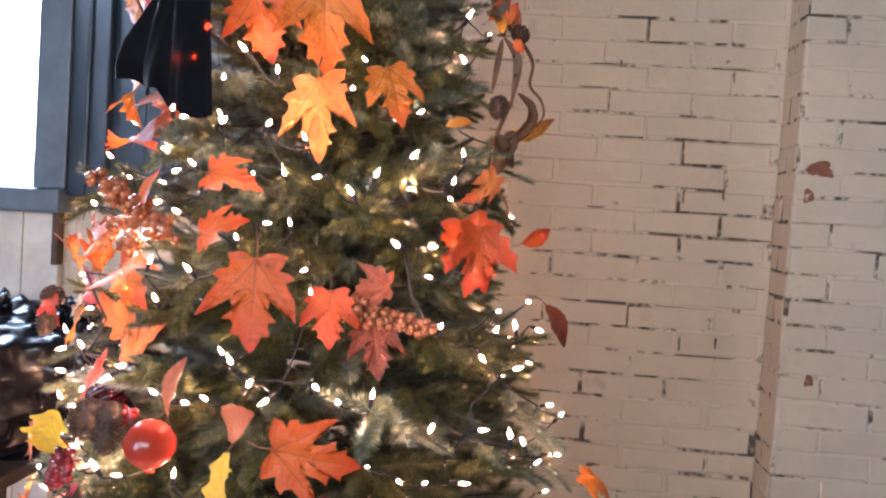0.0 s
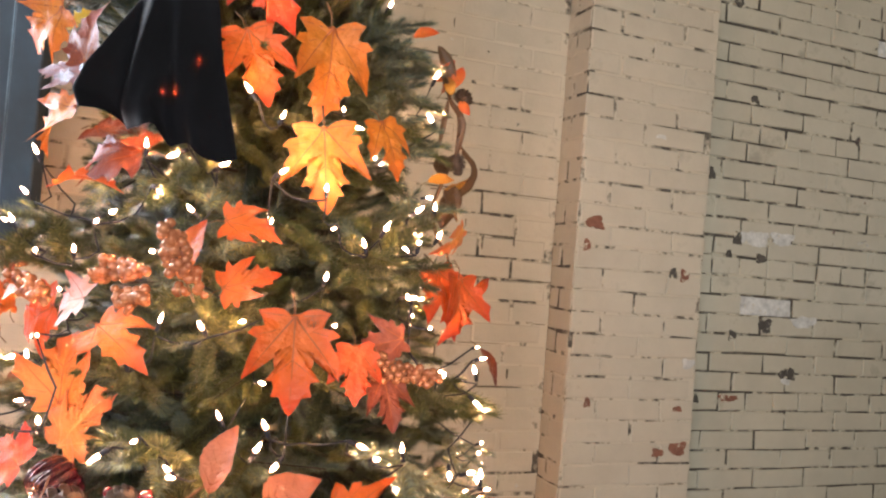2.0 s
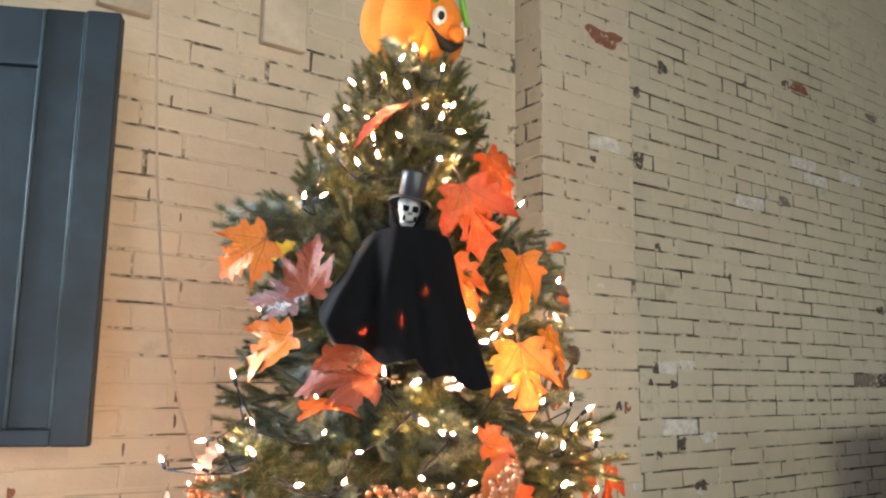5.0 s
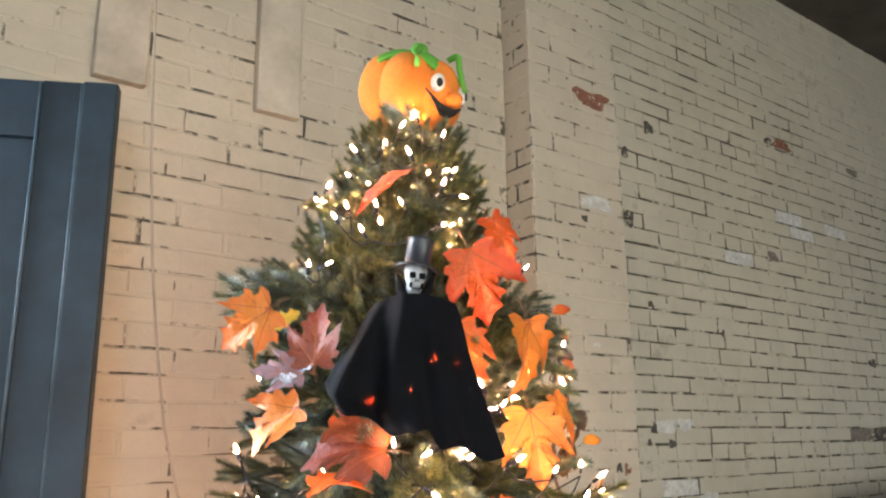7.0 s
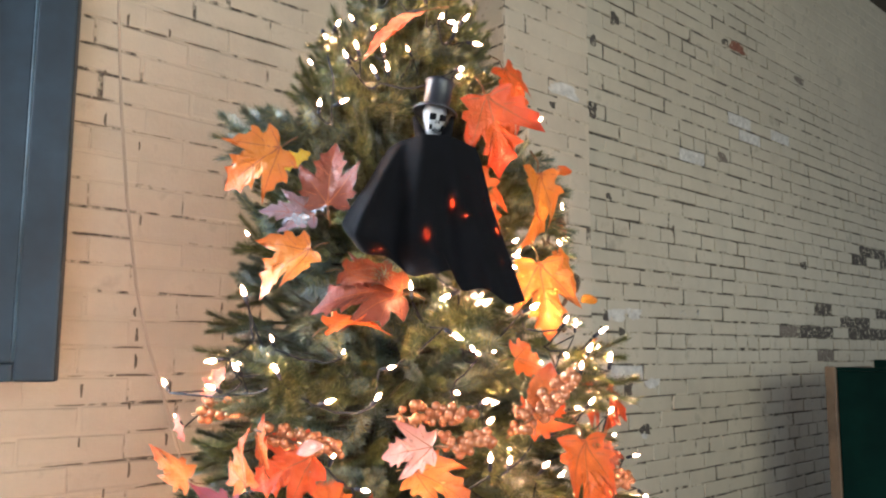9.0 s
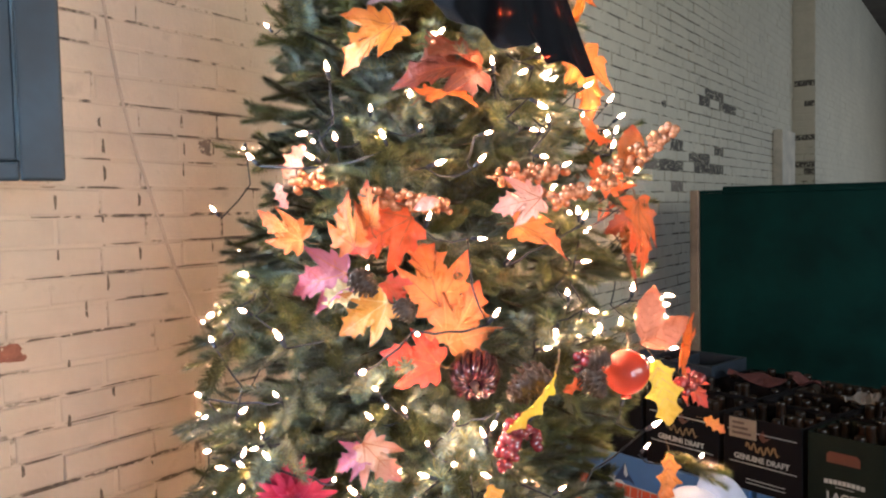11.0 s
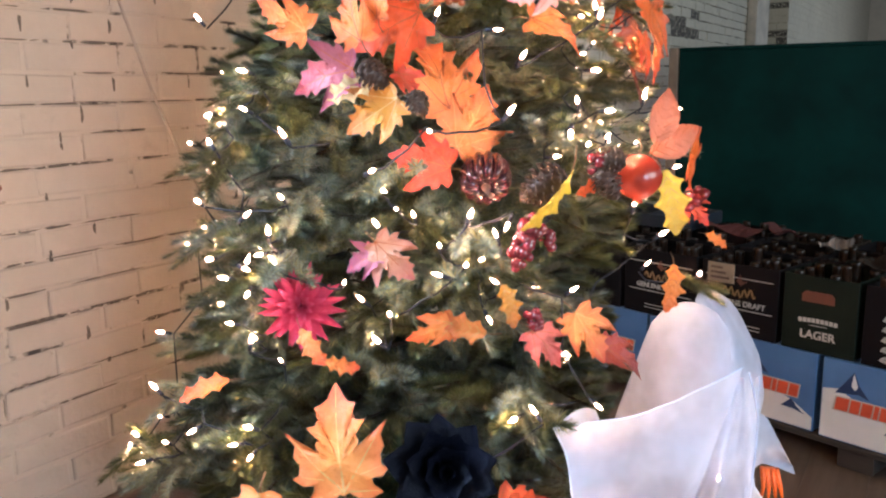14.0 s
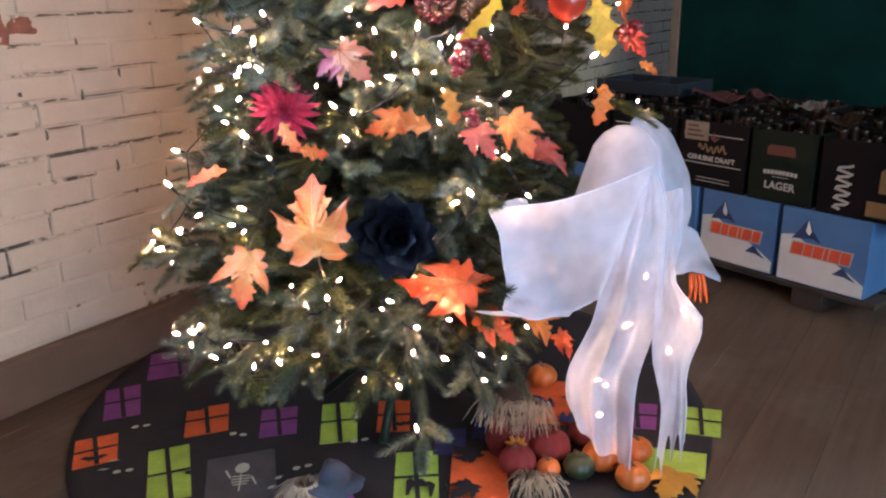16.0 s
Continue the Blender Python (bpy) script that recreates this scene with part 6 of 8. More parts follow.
# short sprays reach out under the bulbs
rg = random.Random(5)
bare_places = leaf_places + [Vector((-0.507, 1.576, 0.783)), Vector((-0.515, 1.329, 0.598)), Vector((-0.56, 1.53, 0.76))]
for p in bulb_places:
    if rg.random() < 0.80 and min((p + AXIS - q).length for q in bare_places) > 0.085:
        a = math.atan2(p.y, p.x) + rg.uniform(-0.5, 0.5)
        k, over = rg.uniform(0.8, 1.15), rg.uniform(0.005, 0.050) * (1.0 if p.z < 1.5 else 0.2)
        # above the lower rounds olive again stands in for warm bulb light
        ob = new("spray", sprays[rg.randrange(6) if p.z < 1.05 else rg.choice((0, 3, 0, 3, 2))])
        ob.parent = tree
        ob.matrix_basis = pose(p.x + over * math.cos(a), p.y + over * math.sin(a), p.z - rg.uniform(0.012, 0.040), 0, 0, math.degrees(a)) @ pose(0, 0, 0, rg.uniform(-40, 40), rg.uniform(-12, 32), 0) @ Matrix.Diagonal((k, k, k, 1))

# lights caught behind the gauze of the ghost
for x, y, z in ((0.069, 1.013, 0.323), (0.045, 1.020, 0.230), (-0.050, 1.125, 0.165), (-0.14, 1.26, 0.44), (0.02, 1.06, 0.40), (-0.145, 1.085, 0.225), (-0.10, 1.055, 0.335), (-0.115, 1.10, 0.125)):
    bulb(x, y, z)

# the lowest twigs hang over the skirt
def hanging_spray(x, y, z):
    a = math.atan2(y - AXIS.y, x - AXIS.x)
    ob = new("spray", sprays[1 if x > -0.4 else 4])
    ob.parent = tree
    ob.matrix_basis = pose(x - AXIS.x, y - AXIS.y, z, 0, 0, math.degrees(a)) @ pose(0, 0, 0, 40 * math.sin(90 * x), 42, 0) @ Matrix.Diagonal((1.15, 1.15, 1.15, 1))


hanging_spray(-0.240, 1.306, 0.170)
hanging_spray(-0.216, 1.233, 0.200)
hanging_spray(-0.223, 1.387, 0.200)
hanging_spray(-0.357, 1.404, 0.150)
hanging_spray(-0.466, 1.698, 0.160)
hanging_spray(-0.358, 1.528, 0.180)
hanging_spray(-0.508, 1.944, 0.200)

# the cable runs from bulb to bulb, sagging between the twigs
todo = sorted(bulb_places, key=lambda p: -p.z)
here = todo.pop(0)
run = [here]


def lay_cable(run):
    if len(run) > 1:
        pts = [run[0]]
        for a, c in zip(run, run[1:]):
            mid = (a + c) / 2
            mid = mid - Vector((mid.x, mid.y, 0)).normalized() * 0.03 - Vector((0, 0, 0.010))
            pts += [a.lerp(mid, 0.6) - Vector((0, 0, 0.004)), mid, mid.lerp(c, 0.4) - Vector((0, 0, 0.004)), c]
        part("cable", tube(bmesh.new(), pts, 0.0016, 5, cap=False), cable_mat, lights)


while todo:
    nxt = min(todo, key=lambda p: (p - here).length + 0.6 * max(0, here.z - p.z - 0.12))
    todo.remove(nxt)
    if (nxt - here).length < 0.22:
        run.append(nxt)
    else:
        lay_cable(run)
        run = [nxt]
    here = nxt
lay_cable(run)

# ---- plush pumpkin on the top ----
plush = plain("orange_plush", (0.78, 0.22, 0.025), 0.9, grain=120, vary=0.2, bump=0.8, dist=0.002)
green_plush = plain("green_plush", (0.14, 0.42, 0.05), 0.9, grain=120, vary=0.2, bump=0.7, dist=0.002)
pk = thing("plush_pumpkin", "smiling orange plush pumpkin with a green leaf cap on the treetop", "plush pumpkin", at=pose(-0.083, 1.623, 2.058, 14, 0, 15) @ Matrix.Diagonal((0.93, 0.93, 0.86, 1)))


def on_skin(az, z_, out=0.0):
    """A point on the pumpkin's front, az degrees from its nose; z points outwards."""
    r = 0.119 * math.sqrt(max(0.05, 1 - ((z_ - 0.078) / 0.095) ** 2)) + out
    a = radians(az)
    return facing((r * math.sin(a), -r * math.cos(a), z_), (math.sin(a), -math.cos(a), (z_ - 0.078) * 7), (0, 0, 1))


for k in range(6):
    a = radians(60 * k - 90)
    bm = bmesh.new()
    lathe(bm, [(0.058 * math.cos(q) ** 0.85, 0.080 * math.sin(q)) for q in np.linspace(-1.57, 1.57, 18)], 22, at=pose(0.060 * math.cos(a), 0.060 * math.sin(a), 0.080))
    part("segment", bm, plush, pk, smooth=True)
cap = bmesh.new()
for k in range(5):
    a = 2 * math.pi * k / 5 + 0.5
    prev = None
    for s in np.linspace(0, 1, 8):
        r, w = 0.010 + 0.098 * s, 0.040 * math.sin(math.pi * (0.25 + 0.74 * s)) * (1 + 0.15 * math.sin(s * 14))
        zc = 0.184 - 0.048 * s * s
        row = [cap.verts.new((r * math.cos(a) - q * w * math.sin(a), r * math.sin(a) + q * w * math.cos(a), zc - abs(q) * 0.012)) for q in (-1, -0.5, 0, 0.5, 1)]
        if prev:
            for i in range(4):
                cap.faces.new((prev[i], prev[i + 1], row[i + 1], row[i])).smooth = True
        prev = row
cap_ob = part("leaf_cap", cap, green_plush, pk, "green felt leaf cap")
cap_ob.modifiers.new("thick", "SOLIDIFY").thickness = 0.009
part("crown", lathe(bmesh.new(), [(0.036, 0.148), (0.034, 0.170), (0.022, 0.186), (0.016, 0.205), (0, 0.21)], 14), green_plush, pk, "stubby green stalk", True)
for az, zs in ((-48, (0.165, 0.170, 0.150, 0.128, 0.112)), (14, (0.168, 0.182, 0.178, 0.145, 0.095))):
    pts = [on_skin(az + 3 * math.sin(i * 2.2), min(z_, 0.155), o).translation + Vector((0, 0, max(0, z_ - 0.155))) for i, (z_, o) in enumerate(zip(zs, (0.004, 0.022, 0.030, 0.022, 0.010)))]
    part("tendril", tube(bmesh.new(), pts, [0.007, 0.0075, 0.007, 0.0065, 0.005], 8), green_plush, pk, smooth=True)
white_felt = plain("white_felt", (0.75, 0.72, 0.66), 0.8)
black_felt = plain("black_felt", (0.01, 0.009, 0.008), 0.7)
for az in (-21, 23):
    eye_m = on_skin(az, 0.092, 0.001)
    eye = part("eye", lathe(bmesh.new(), [(0.0165, -0.008), (0.0165, 0.002), (0.011, 0.0055), (0, 0.0065)], 18), white_felt, pk, "white felt eye", True, eye_m @ Matrix.Diagonal((0.88, 1.25, 1, 1)))
    part("pupil", lathe(bmesh.new(), [(0.0088, 0.002), (0.0084, 0.0075), (0, 0.0085)], 14), black_felt, eye, "black felt pupil", True, pose(-0.001, -0.002, 0))
part("nose", lathe(bmesh.new(), [(0.019 * math.cos(q), 0.019 * math.sin(q)) for q in np.linspace(-1.57, 1.57, 9)], 14), plush, pk, "", True, on_skin(0, 0.066, 0.006))
arc = [(-34, 0.070), (-26, 0.058), (-16, 0.046), (-6, 0.037), (5, 0.037), (15, 0.046), (24, 0.060)]
part("mouth", tube(bmesh.new(), [on_skin(q, z_, 0.001).translation for q, z_ in arc], [0.0015, 0.003, 0.006, 0.013, 0.013, 0.007, 0.002], 10), black_felt, pk, "black felt smile", True)

# ---- caped figure with a top hat: one plain shape ----
cape_mat = plain("black_crepe", (0.0042, 0.0042, 0.0058), 0.85, grain=90, vary=0.4, bump=0.3)
n, l = cape_mat.node_tree.nodes, cape_mat.node_tree.links
n["Principled BSDF"].inputs["Specular IOR Level"].default_value = 0.16
tp, mx = n.new("ShaderNodeBsdfTransparent"), n.new("ShaderNodeMixShader")
tp.inputs[0].default_value, mx.inputs[0].default_value = (0.020, 0.0022, 0.0008, 1), 0.10
l.new(n["Principled BSDF"].outputs[0], mx.inputs[1])
l.new(tp.outputs[0], mx.inputs[2])
l.new(mx.outputs[0], n["Material Output"].inputs["Surface"])
bone_mat = plain("bone_white_plastic", (0.36, 0.35, 0.34), 0.4, grain=60, vary=0.35)
hat_mat = plain("black_satin", (0.020, 0.021, 0.026), 0.38, grain=60)
bm = bmesh.new()
NU, NV = 64, 30


def edge_l(v):
    return float(np.interp(v, [0, 0.10, 0.35, 0.7, 0.85, 1.0], [-0.064, -0.072, -0.090, -0.118, -0.128, -0.110]))


def edge_r(v):
    return float(np.interp(v, [0, 0.10, 0.4, 1.0], [0.062, 0.070, 0.085, 0.130]))


def pleat(x):
    """One broad soft fold after another."""
    return 0.5 - 0.5 * math.cos(2 * math.pi * x)


grid = []
for j in range(NV + 1):
    v = j / NV
    row = []
    for i in range(NU + 1):
        u = i / NU
        x = edge_l(v) + (edge_r(v) - edge_l(v)) * u
        drop = 0.150 + 0.090 * u ** 0.6 + 0.006 * math.sin(u * 23) - 0.020 * max(0, 1 - abs(u - 0.56) * 14)
        ph = u * 5.3 + 0.35 * math.sin(2.2 * v + 3 * u)
        fold = -(0.003 + 0.014 * v) * pleat(ph * 0.62) - 0.030 * math.exp(-((u - 0.10) / 0.09) ** 2) * min(1, v * 1.6) + 0.0025 * v * math.sin(u * 41 + 2 * v)
        row.append(bm.verts.new((x, -0.022 - 0.030 * math.sin(math.pi * u) - 0.020 * v + fold, -0.026 - drop * v - 0.012 * (1 - v) * abs(2 * u - 1) ** 2)))
    grid.append(row)
for a, c in zip(grid, grid[1:]):
    for i in range(NU):
        bm.faces.new((a[i], a[i + 1], c[i + 1], c[i])).smooth = True
# shoulders, collar, skull and hat
lathe(bm, [(0.0, -0.050), (0.040, -0.044), (0.050, -0.034), (0.034, -0.027), (0.014, -0.022), (0.012, -0.012)], 20, 0, pose(-0.008, -0.02, 0) @ Matrix.Diagonal((1.0, 0.55, 1, 1)))
for sx in (-1, 1):
    tube(bm, [(sx * 0.008, -0.034, -0.036), (sx * 0.020, -0.026, -0.018), (sx * 0.028, -0.008, 0.012)], [0.006, 0.008, 0.003], 8)
head_start = len(bm.verts)
lathe(bm, [(0, -0.030), (0.008, -0.029), (0.012, -0.021), (0.0125, -0.012), (0.016, -0.002), (0.018, 0.012), (0.014, 0.026), (0, 0.03)], 20, 1, pose(0, -0.022, 0.004, -8, 0, 6))
for sx in (-1, 1):
    block(bm, (sx * 0.0072 + 0.003 - 0.0048, -0.0415, -0.0005), (sx * 0.0072 + 0.003 + 0.0048, -0.034, 0.0085), 0.002, 0)
    block(bm, (sx * 0.0085 + 0.003 - 0.0020, -0.0375, -0.0150), (sx * 0.0085 + 0.003 + 0.0020, -0.031, -0.0070), 0.001, 0)
    tube(bm, [(0.003 + sx * 0.0012, -0.0400, -0.0015), (0.003 + sx * 0.0022, -0.0405, -0.0058)], [0.0008, 0.0014], 6)
block(bm, (-0.0035, -0.0385, -0.0165), (0.0095, -0.030, -0.0155), 0.0004, 0)
for k in range(5):
    block(bm, (-0.0022 + 0.0025 * k, -0.0390, -0.0195), (-0.0016 + 0.0025 * k, -0.030, -0.0120), 0, 0)
lathe(bm, [(0.032, 0.0), (0.0335, 0.002), (0.0325, 0.004), (0.021, 0.006), (0.0195, 0.010), (0.0205, 0.046), (0.0225, 0.050), (0, 0.052)], 28, 2, pose(0, -0.020, 0.0135, -6, 3, 0))
turn = pose(0, -0.018, 0, 0, 0, 9) @ pose(0, 0, 0, 0, 7, 0) @ pose(0, 0.018, 0)
for v in list(bm.verts)[head_start:]:
    v.co = turn @ v.co
bm.normal_update()
me = bpy.data.meshes.new("caped_figure")
bm.to_mesh(me)
bm.free()
for mt in (cape_mat, bone_mat, hat_mat):
    me.materials.append(mt)
fig = new("caped_figure", me)
fig.matrix_basis = pose(-0.255, 1.346, 1.671, 0, 0, -42)
tagged(fig, "small hanging figure in a black cape and top hat", "hanging figure")

# ---- draped white ghost hanging at the side of the tree ----
m, n, l, b = material("sheer_white_gauze")
weave, slow = tex_noise(n, l, 160, 2), tex_noise(n, l, 9, 3)
b.inputs["Base Color"].default_value, b.inputs["Roughness"].default_value = (0.71, 0.78, 0.98, 1), 0.8
tr, tp, m1, m2 = n.new("ShaderNodeBsdfTranslucent"), n.new("ShaderNodeBsdfTransparent"), n.new("ShaderNodeMixShader"), n.new("ShaderNodeMixShader")
tr.inputs[0].default_value = (0.90, 0.90, 0.95, 1)
m1.inputs[0].default_value = 0.42
l.new(b.outputs[0], m1.inputs[1])
l.new(tr.outputs[0], m1.inputs[2])
thin = ramp(n, l, slow.outputs[0], [(0.35, 0.22), (0.65, 0.44)])
l.new(thin, m2.inputs[0])
l.new(m1.outputs[0], m2.inputs[1])
l.new(tp.outputs[0], m2.inputs[2])
l.new(m2.outputs[0], n["Material Output"].inputs["Surface"])
gauze = m
bumped(n, l, b, weave.outputs[0], 0.12, 0.0006)


def cloth(name, parent, nu, nv, fn):
    bm = bmesh.new()
    rows = []
    for j in range(nv + 1):
        row = []
        for i in range(nu + 1):
            p = Vector(fn(i / nu, j / nv))
            q = Vector((p.x * 1.6, 0.3, p.z))
            p.y += 0.009 * noise.noise(q * 11) + 0.004 * noise.noise(q * 27)
            row.append(bm.verts.new(p))
        rows.append(row)
    for a, c in zip(rows, rows[1:]):
        for i in range(nu):
            bm.faces.new((a[i], a[i + 1], c[i + 1], c[i])).smooth = True
    return part(name, bm, gauze, parent)


def between(v, stops):
    return float(np.interp(v, [a for a, _ in stops], [c for _, c in stops]))


# its own axes: x along the drape, -y out into the room
ghost = thing("ghost_decoration", "hanging ghost of sheer white gauze with ragged tails", "ghost decoration", at=pose(0.03, 1.148, 0, 0, 0, -72.6))


def lerp3(stops, s):
    return Vector([float(np.interp(s, [q[0] for q in stops], [q[1][i] for q in stops])) for i in range(3)])


def rounded_lerp(stops, s):
    """A smoothed run through a few control places."""
    return (lerp3(stops, max(0, s - 0.06)) + lerp3(stops, s) * 2 + lerp3(stops, min(1, s + 0.06))) / 4


bm = bmesh.new()
lathe(bm, [(0.120, -0.22), (0.105, -0.14), (0.088, -0.07), (0.078, -0.02), (0.066, 0.022), (0.046, 0.048), (0.022, 0.062), (0, 0.066)], 40)
for v in bm.verts:
    a = math.atan2(v.co.y, v.co.x)
    k = 1 + 0.05 * math.sin(5 * a + 9 * v.co.z) * min(1, (0.12 - v.co.z) * 5)
    v.co.x, v.co.y = v.co.x * k - 0.10 * max(0.0, -v.co.z) ** 1.2, v.co.y * k * 0.9
part("head", bm, gauze, ghost, smooth=True, at=pose(0.0, 0.0, 0.650, 0, 0, 0))


def hood(u, v):
    # open cloth over the back of the head, falling to the far side
    left = rounded_lerp([(0, (0.005, 0.00, 0.722)), (0.3, (0.050, -0.015, 0.672)), (1, (0.075, -0.06, 0.45))], v)
    right = rounded_lerp([(0, (0.030, 0.10, 0.728)), (0.2, (0.085, 0.11, 0.690)), (0.5, (0.132, 0.09, 0.60)), (0.8, (0.142, 0.06, 0.52)), (1, (0.125, 0.05, 0.46))], v)
    p = left.lerp(right, u)
    p.y -= 0.035 * math.sin(math.pi * u) * (0.4 + v) - 0.006 * math.sin(9 * u + 4 * v)
    p.z += 0.012 * math.sin(math.pi * u) * (1 - v)
    return p


cloth("hood", ghost, 30, 26, hood)

PEAK = Vector((0.066, -0.238, 0.684))


def sleeve(u, v):
    # from the raised arm's end (u = 0) to the peak (u = 1); v falls from the arm to the hanging edge
    top = Vector((-0.194, -0.389, 0.631)).lerp(PEAK, u) + Vector((0, -0.01, -0.016)) * math.sin(math.pi * u)
    low = rounded_lerp([(0, (-0.172, -0.392, 0.446)), (0.35, (-0.115, -0.375, 0.432)), (0.7, (-0.055, -0.325, 0.428)), (1, (-0.010, -0.275, 0.440))], u)
    p = top.lerp(low, v)
    p.y += 0.016 * math.sin(math.pi * v) * (0.4 + math.sin(4.4 * u + 1.4 * v)) + 0.007 * math.sin(9 * v + 6 * u) * v
    p.x += 0.012 * math.sin(math.pi * v) * (1 - u) ** 2
    # soft folds run out from the peak
    p.y += 0.011 * math.sin(8.5 * v + 0.8 * u + 0.5) * (1 - u) ** 0.5 * min(1, v * 4)
    return p


cloth("sleeve", ghost, 48, 36, sleeve)
hem_mat = plain("white_rolled_hem", (0.70, 0.76, 0.92), 0.8, grain=120, vary=0.15)


def hem(fn, run):
    """A thin rolled hem along an edge of the cloth."""
    pts = []
    for u, v in run:
        p = Vector(fn(u, v))
        q = Vector((p.x * 1.6, 0.3, p.z))
        pts.append(p + Vector((0, 0.009 * noise.noise(q * 11) + 0.004 * noise.noise(q * 27), 0)))
    part("hem", tube(bmesh.new(), pts, 0.0014, 6), hem_mat, ghost, "rolled white hem", True)


hem(sleeve, [(0.0, k / 24) for k in range(25)])
hem(sleeve, [(k / 30, 1.0) for k in range(28)])
hem(sleeve, [(k / 30, 0.0) for k in range(31)])


def cuff(u, v):
    # the open end of the sleeve, its far side seen through the near one
    p = sleeve(0.0, v)
    q = sleeve(0.20 + 0.10 * v, v)
    q.y += 0.045
    w = p.lerp(q, u)
    w.y += 0.035 * math.sin(math.pi * u)
    return w


cloth("cuff", ghost, 16, 24, cuff)


def tail(u, v):
    # the long corner under the cuff
    a = Vector((-0.216, -0.400, 0.446))
    c = lerp3([(0, (-0.172, -0.394, 0.468)), (1, (-0.05, -0.33, 0.436))], v)
    d = lerp3([(0, (-0.168, -0.394, 0.446)), (1, (-0.06, -0.335, 0.424))], v)
    return a.lerp(c.lerp(d, u), 0.03 + 0.97 * v) + Vector((0, -0.004, -0.006 * math.sin(math.pi * v)))


cloth("tail", ghost, 6, 20, tail)


def front(u, v):
    # the front cloth falls from the peak to a broad pointed tail
    lo = rounded_lerp([(0, (0.050, -0.240, 0.672)), (0.18, (0.024, -0.250, 0.585)), (0.38, (-0.010, -0.268, 0.470)), (0.55, (-0.025, -0.262, 0.375)), (0.70, (-0.072, -0.255, 0.275)), (0.88, (-0.074, -0.262, 0.205)), (1, (-0.052, -0.268, 0.165))], v)
    hi = rounded_lerp([(0, (0.074, -0.234, 0.680)), (0.15, (0.100, -0.205, 0.590)), (0.4, (0.098, -0.180, 0.440)), (0.6, (0.085, -0.185, 0.33)), (0.75, (0.058, -0.200, 0.245)), (1, (0.058, -0.225, 0.080))], v)
    p = lo.lerp(hi, u)
    p.z -= max(0.0, v - 0.86) / 0.14 * 0.060 * max(0.0, 1 - abs(u - 0.80) * 2.2)
    deep = 0.008 + 0.026 * v
    p.y += deep * math.sin(7.5 * u + 1.8 * v + 0.4) + 0.45 * deep * math.sin(15 * u - 3 * v)
    return p


cloth("front_drape", ghost, 60, 60, front)
hem(front, [(0.0, k / 40) for k in range(41)])
hem(front, [(1.0, k / 40) for k in range(41)])


def side(u, v):
    # the cloth at the far side, tied in at the waist, with a loop and ragged strips below
    lo = rounded_lerp([(0, (0.066, -0.215, 0.640)), (0.3, (0.085, -0.185, 0.48)), (0.60, (0.084, -0.190, 0.285)), (0.68, (0.108, -0.192, 0.235)), (0.8, (0.112, -0.195, 0.15)), (1, (0.104, -0.21, 0.005))], v)
    hi = rounded_lerp([(0, (0.118, -0.02, 0.600)), (0.2, (0.128, 0.02, 0.50)), (0.38, (0.108, -0.05, 0.395)), (0.50, (0.192, 0.015, 0.308)), (0.60, (0.172, -0.02, 0.250)), (0.66, (0.150, -0.08, 0.235)), (0.8, (0.160, -0.10, 0.15)), (1, (0.160, -0.11, 0.035))], v)
    p = lo.lerp(hi, u)
    if v > 0.7:
        p.z += (v - 0.7) / 0.3 * (0.075 * abs(math.sin(u * 9.5 + 0.6)) - 0.01)
    deep = 0.010 + 0.014 * v
    p.y += deep * math.sin(6.5 * u + 3 * v + 2.0) + 0.004 * math.sin(17 * u + 7 * v)
    return p


cloth("side_drape", ghost, 54, 56, side)
hem(side, [(1.0, k / 40) for k in range(41)])


def far_sleeve(u, v):
    top = rounded_lerp([(0, (0.118, 0.07, 0.492)), (0.5, (0.158, 0.115, 0.462)), (1, (0.214, 0.144, 0.356))], u)
    low = rounded_lerp([(0, (0.115, 0.06, 0.385)), (0.5, (0.150, 0.10, 0.374)), (1, (0.219, 0.144, 0.344))], u)
    p = top.lerp(low, v)
    p.y += 0.012 * math.sin(6 * u + 4 * v)
    return p


cloth("far_sleeve", ghost, 20, 16, far_sleeve)
bm = bmesh.new()
for k in range(4):
    tube(bm, [(0.150 + 0.008 * k, 0.09, 0.375), (0.153 + 0.010 * k, 0.088, 0.340), (0.150 + 0.013 * k, 0.085, 0.31)], [0.006, 0.005, 0.002], 6)
part("fringe", bm, SILK["orange"], ghost, "orange felt fringe")

# ---- round skirt under the tree ----
skirt_mat = plain("black_felt_cloth", (0.012, 0.010, 0.013), 0.9, grain=140, vary=0.3, bump=0.4)
PATCH = {"purple": plain("purple_felt", (0.20, 0.045, 0.22), 0.9, grain=140, bump=0.4), "orange": plain("orange_felt", (0.72, 0.12, 0.02), 0.9, grain=140, bump=0.4),
         "lime": plain("lime_felt", (0.36, 0.52, 0.06), 0.9, grain=140, bump=0.4), "grey": plain("grey_felt", (0.07, 0.065, 0.07), 0.9, grain=140, bump=0.4),
         "gold": plain("gold_felt", (0.50, 0.24, 0.02), 0.9, grain=140, bump=0.4), "navy": plain("navy_felt", (0.03, 0.03, 0.12), 0.9, grain=140, bump=0.4)}
pale_ink = plain("pale_print", (0.45, 0.46, 0.36), 0.8)
SX, SY, SR = -0.107, 1.670, 0.762
skirt = thing("tree_skirt", "round black felt tree skirt printed with coloured windows", "tree skirt", at=pose(SX, SY, 0))


def skirt_z(x, y):
    return 0.006 + 0.004 * noise.noise(Vector((x * 5, y * 5, 3))) + 0.004 * noise.noise(Vector((x * 2, y * 2, 9))) + 0.004


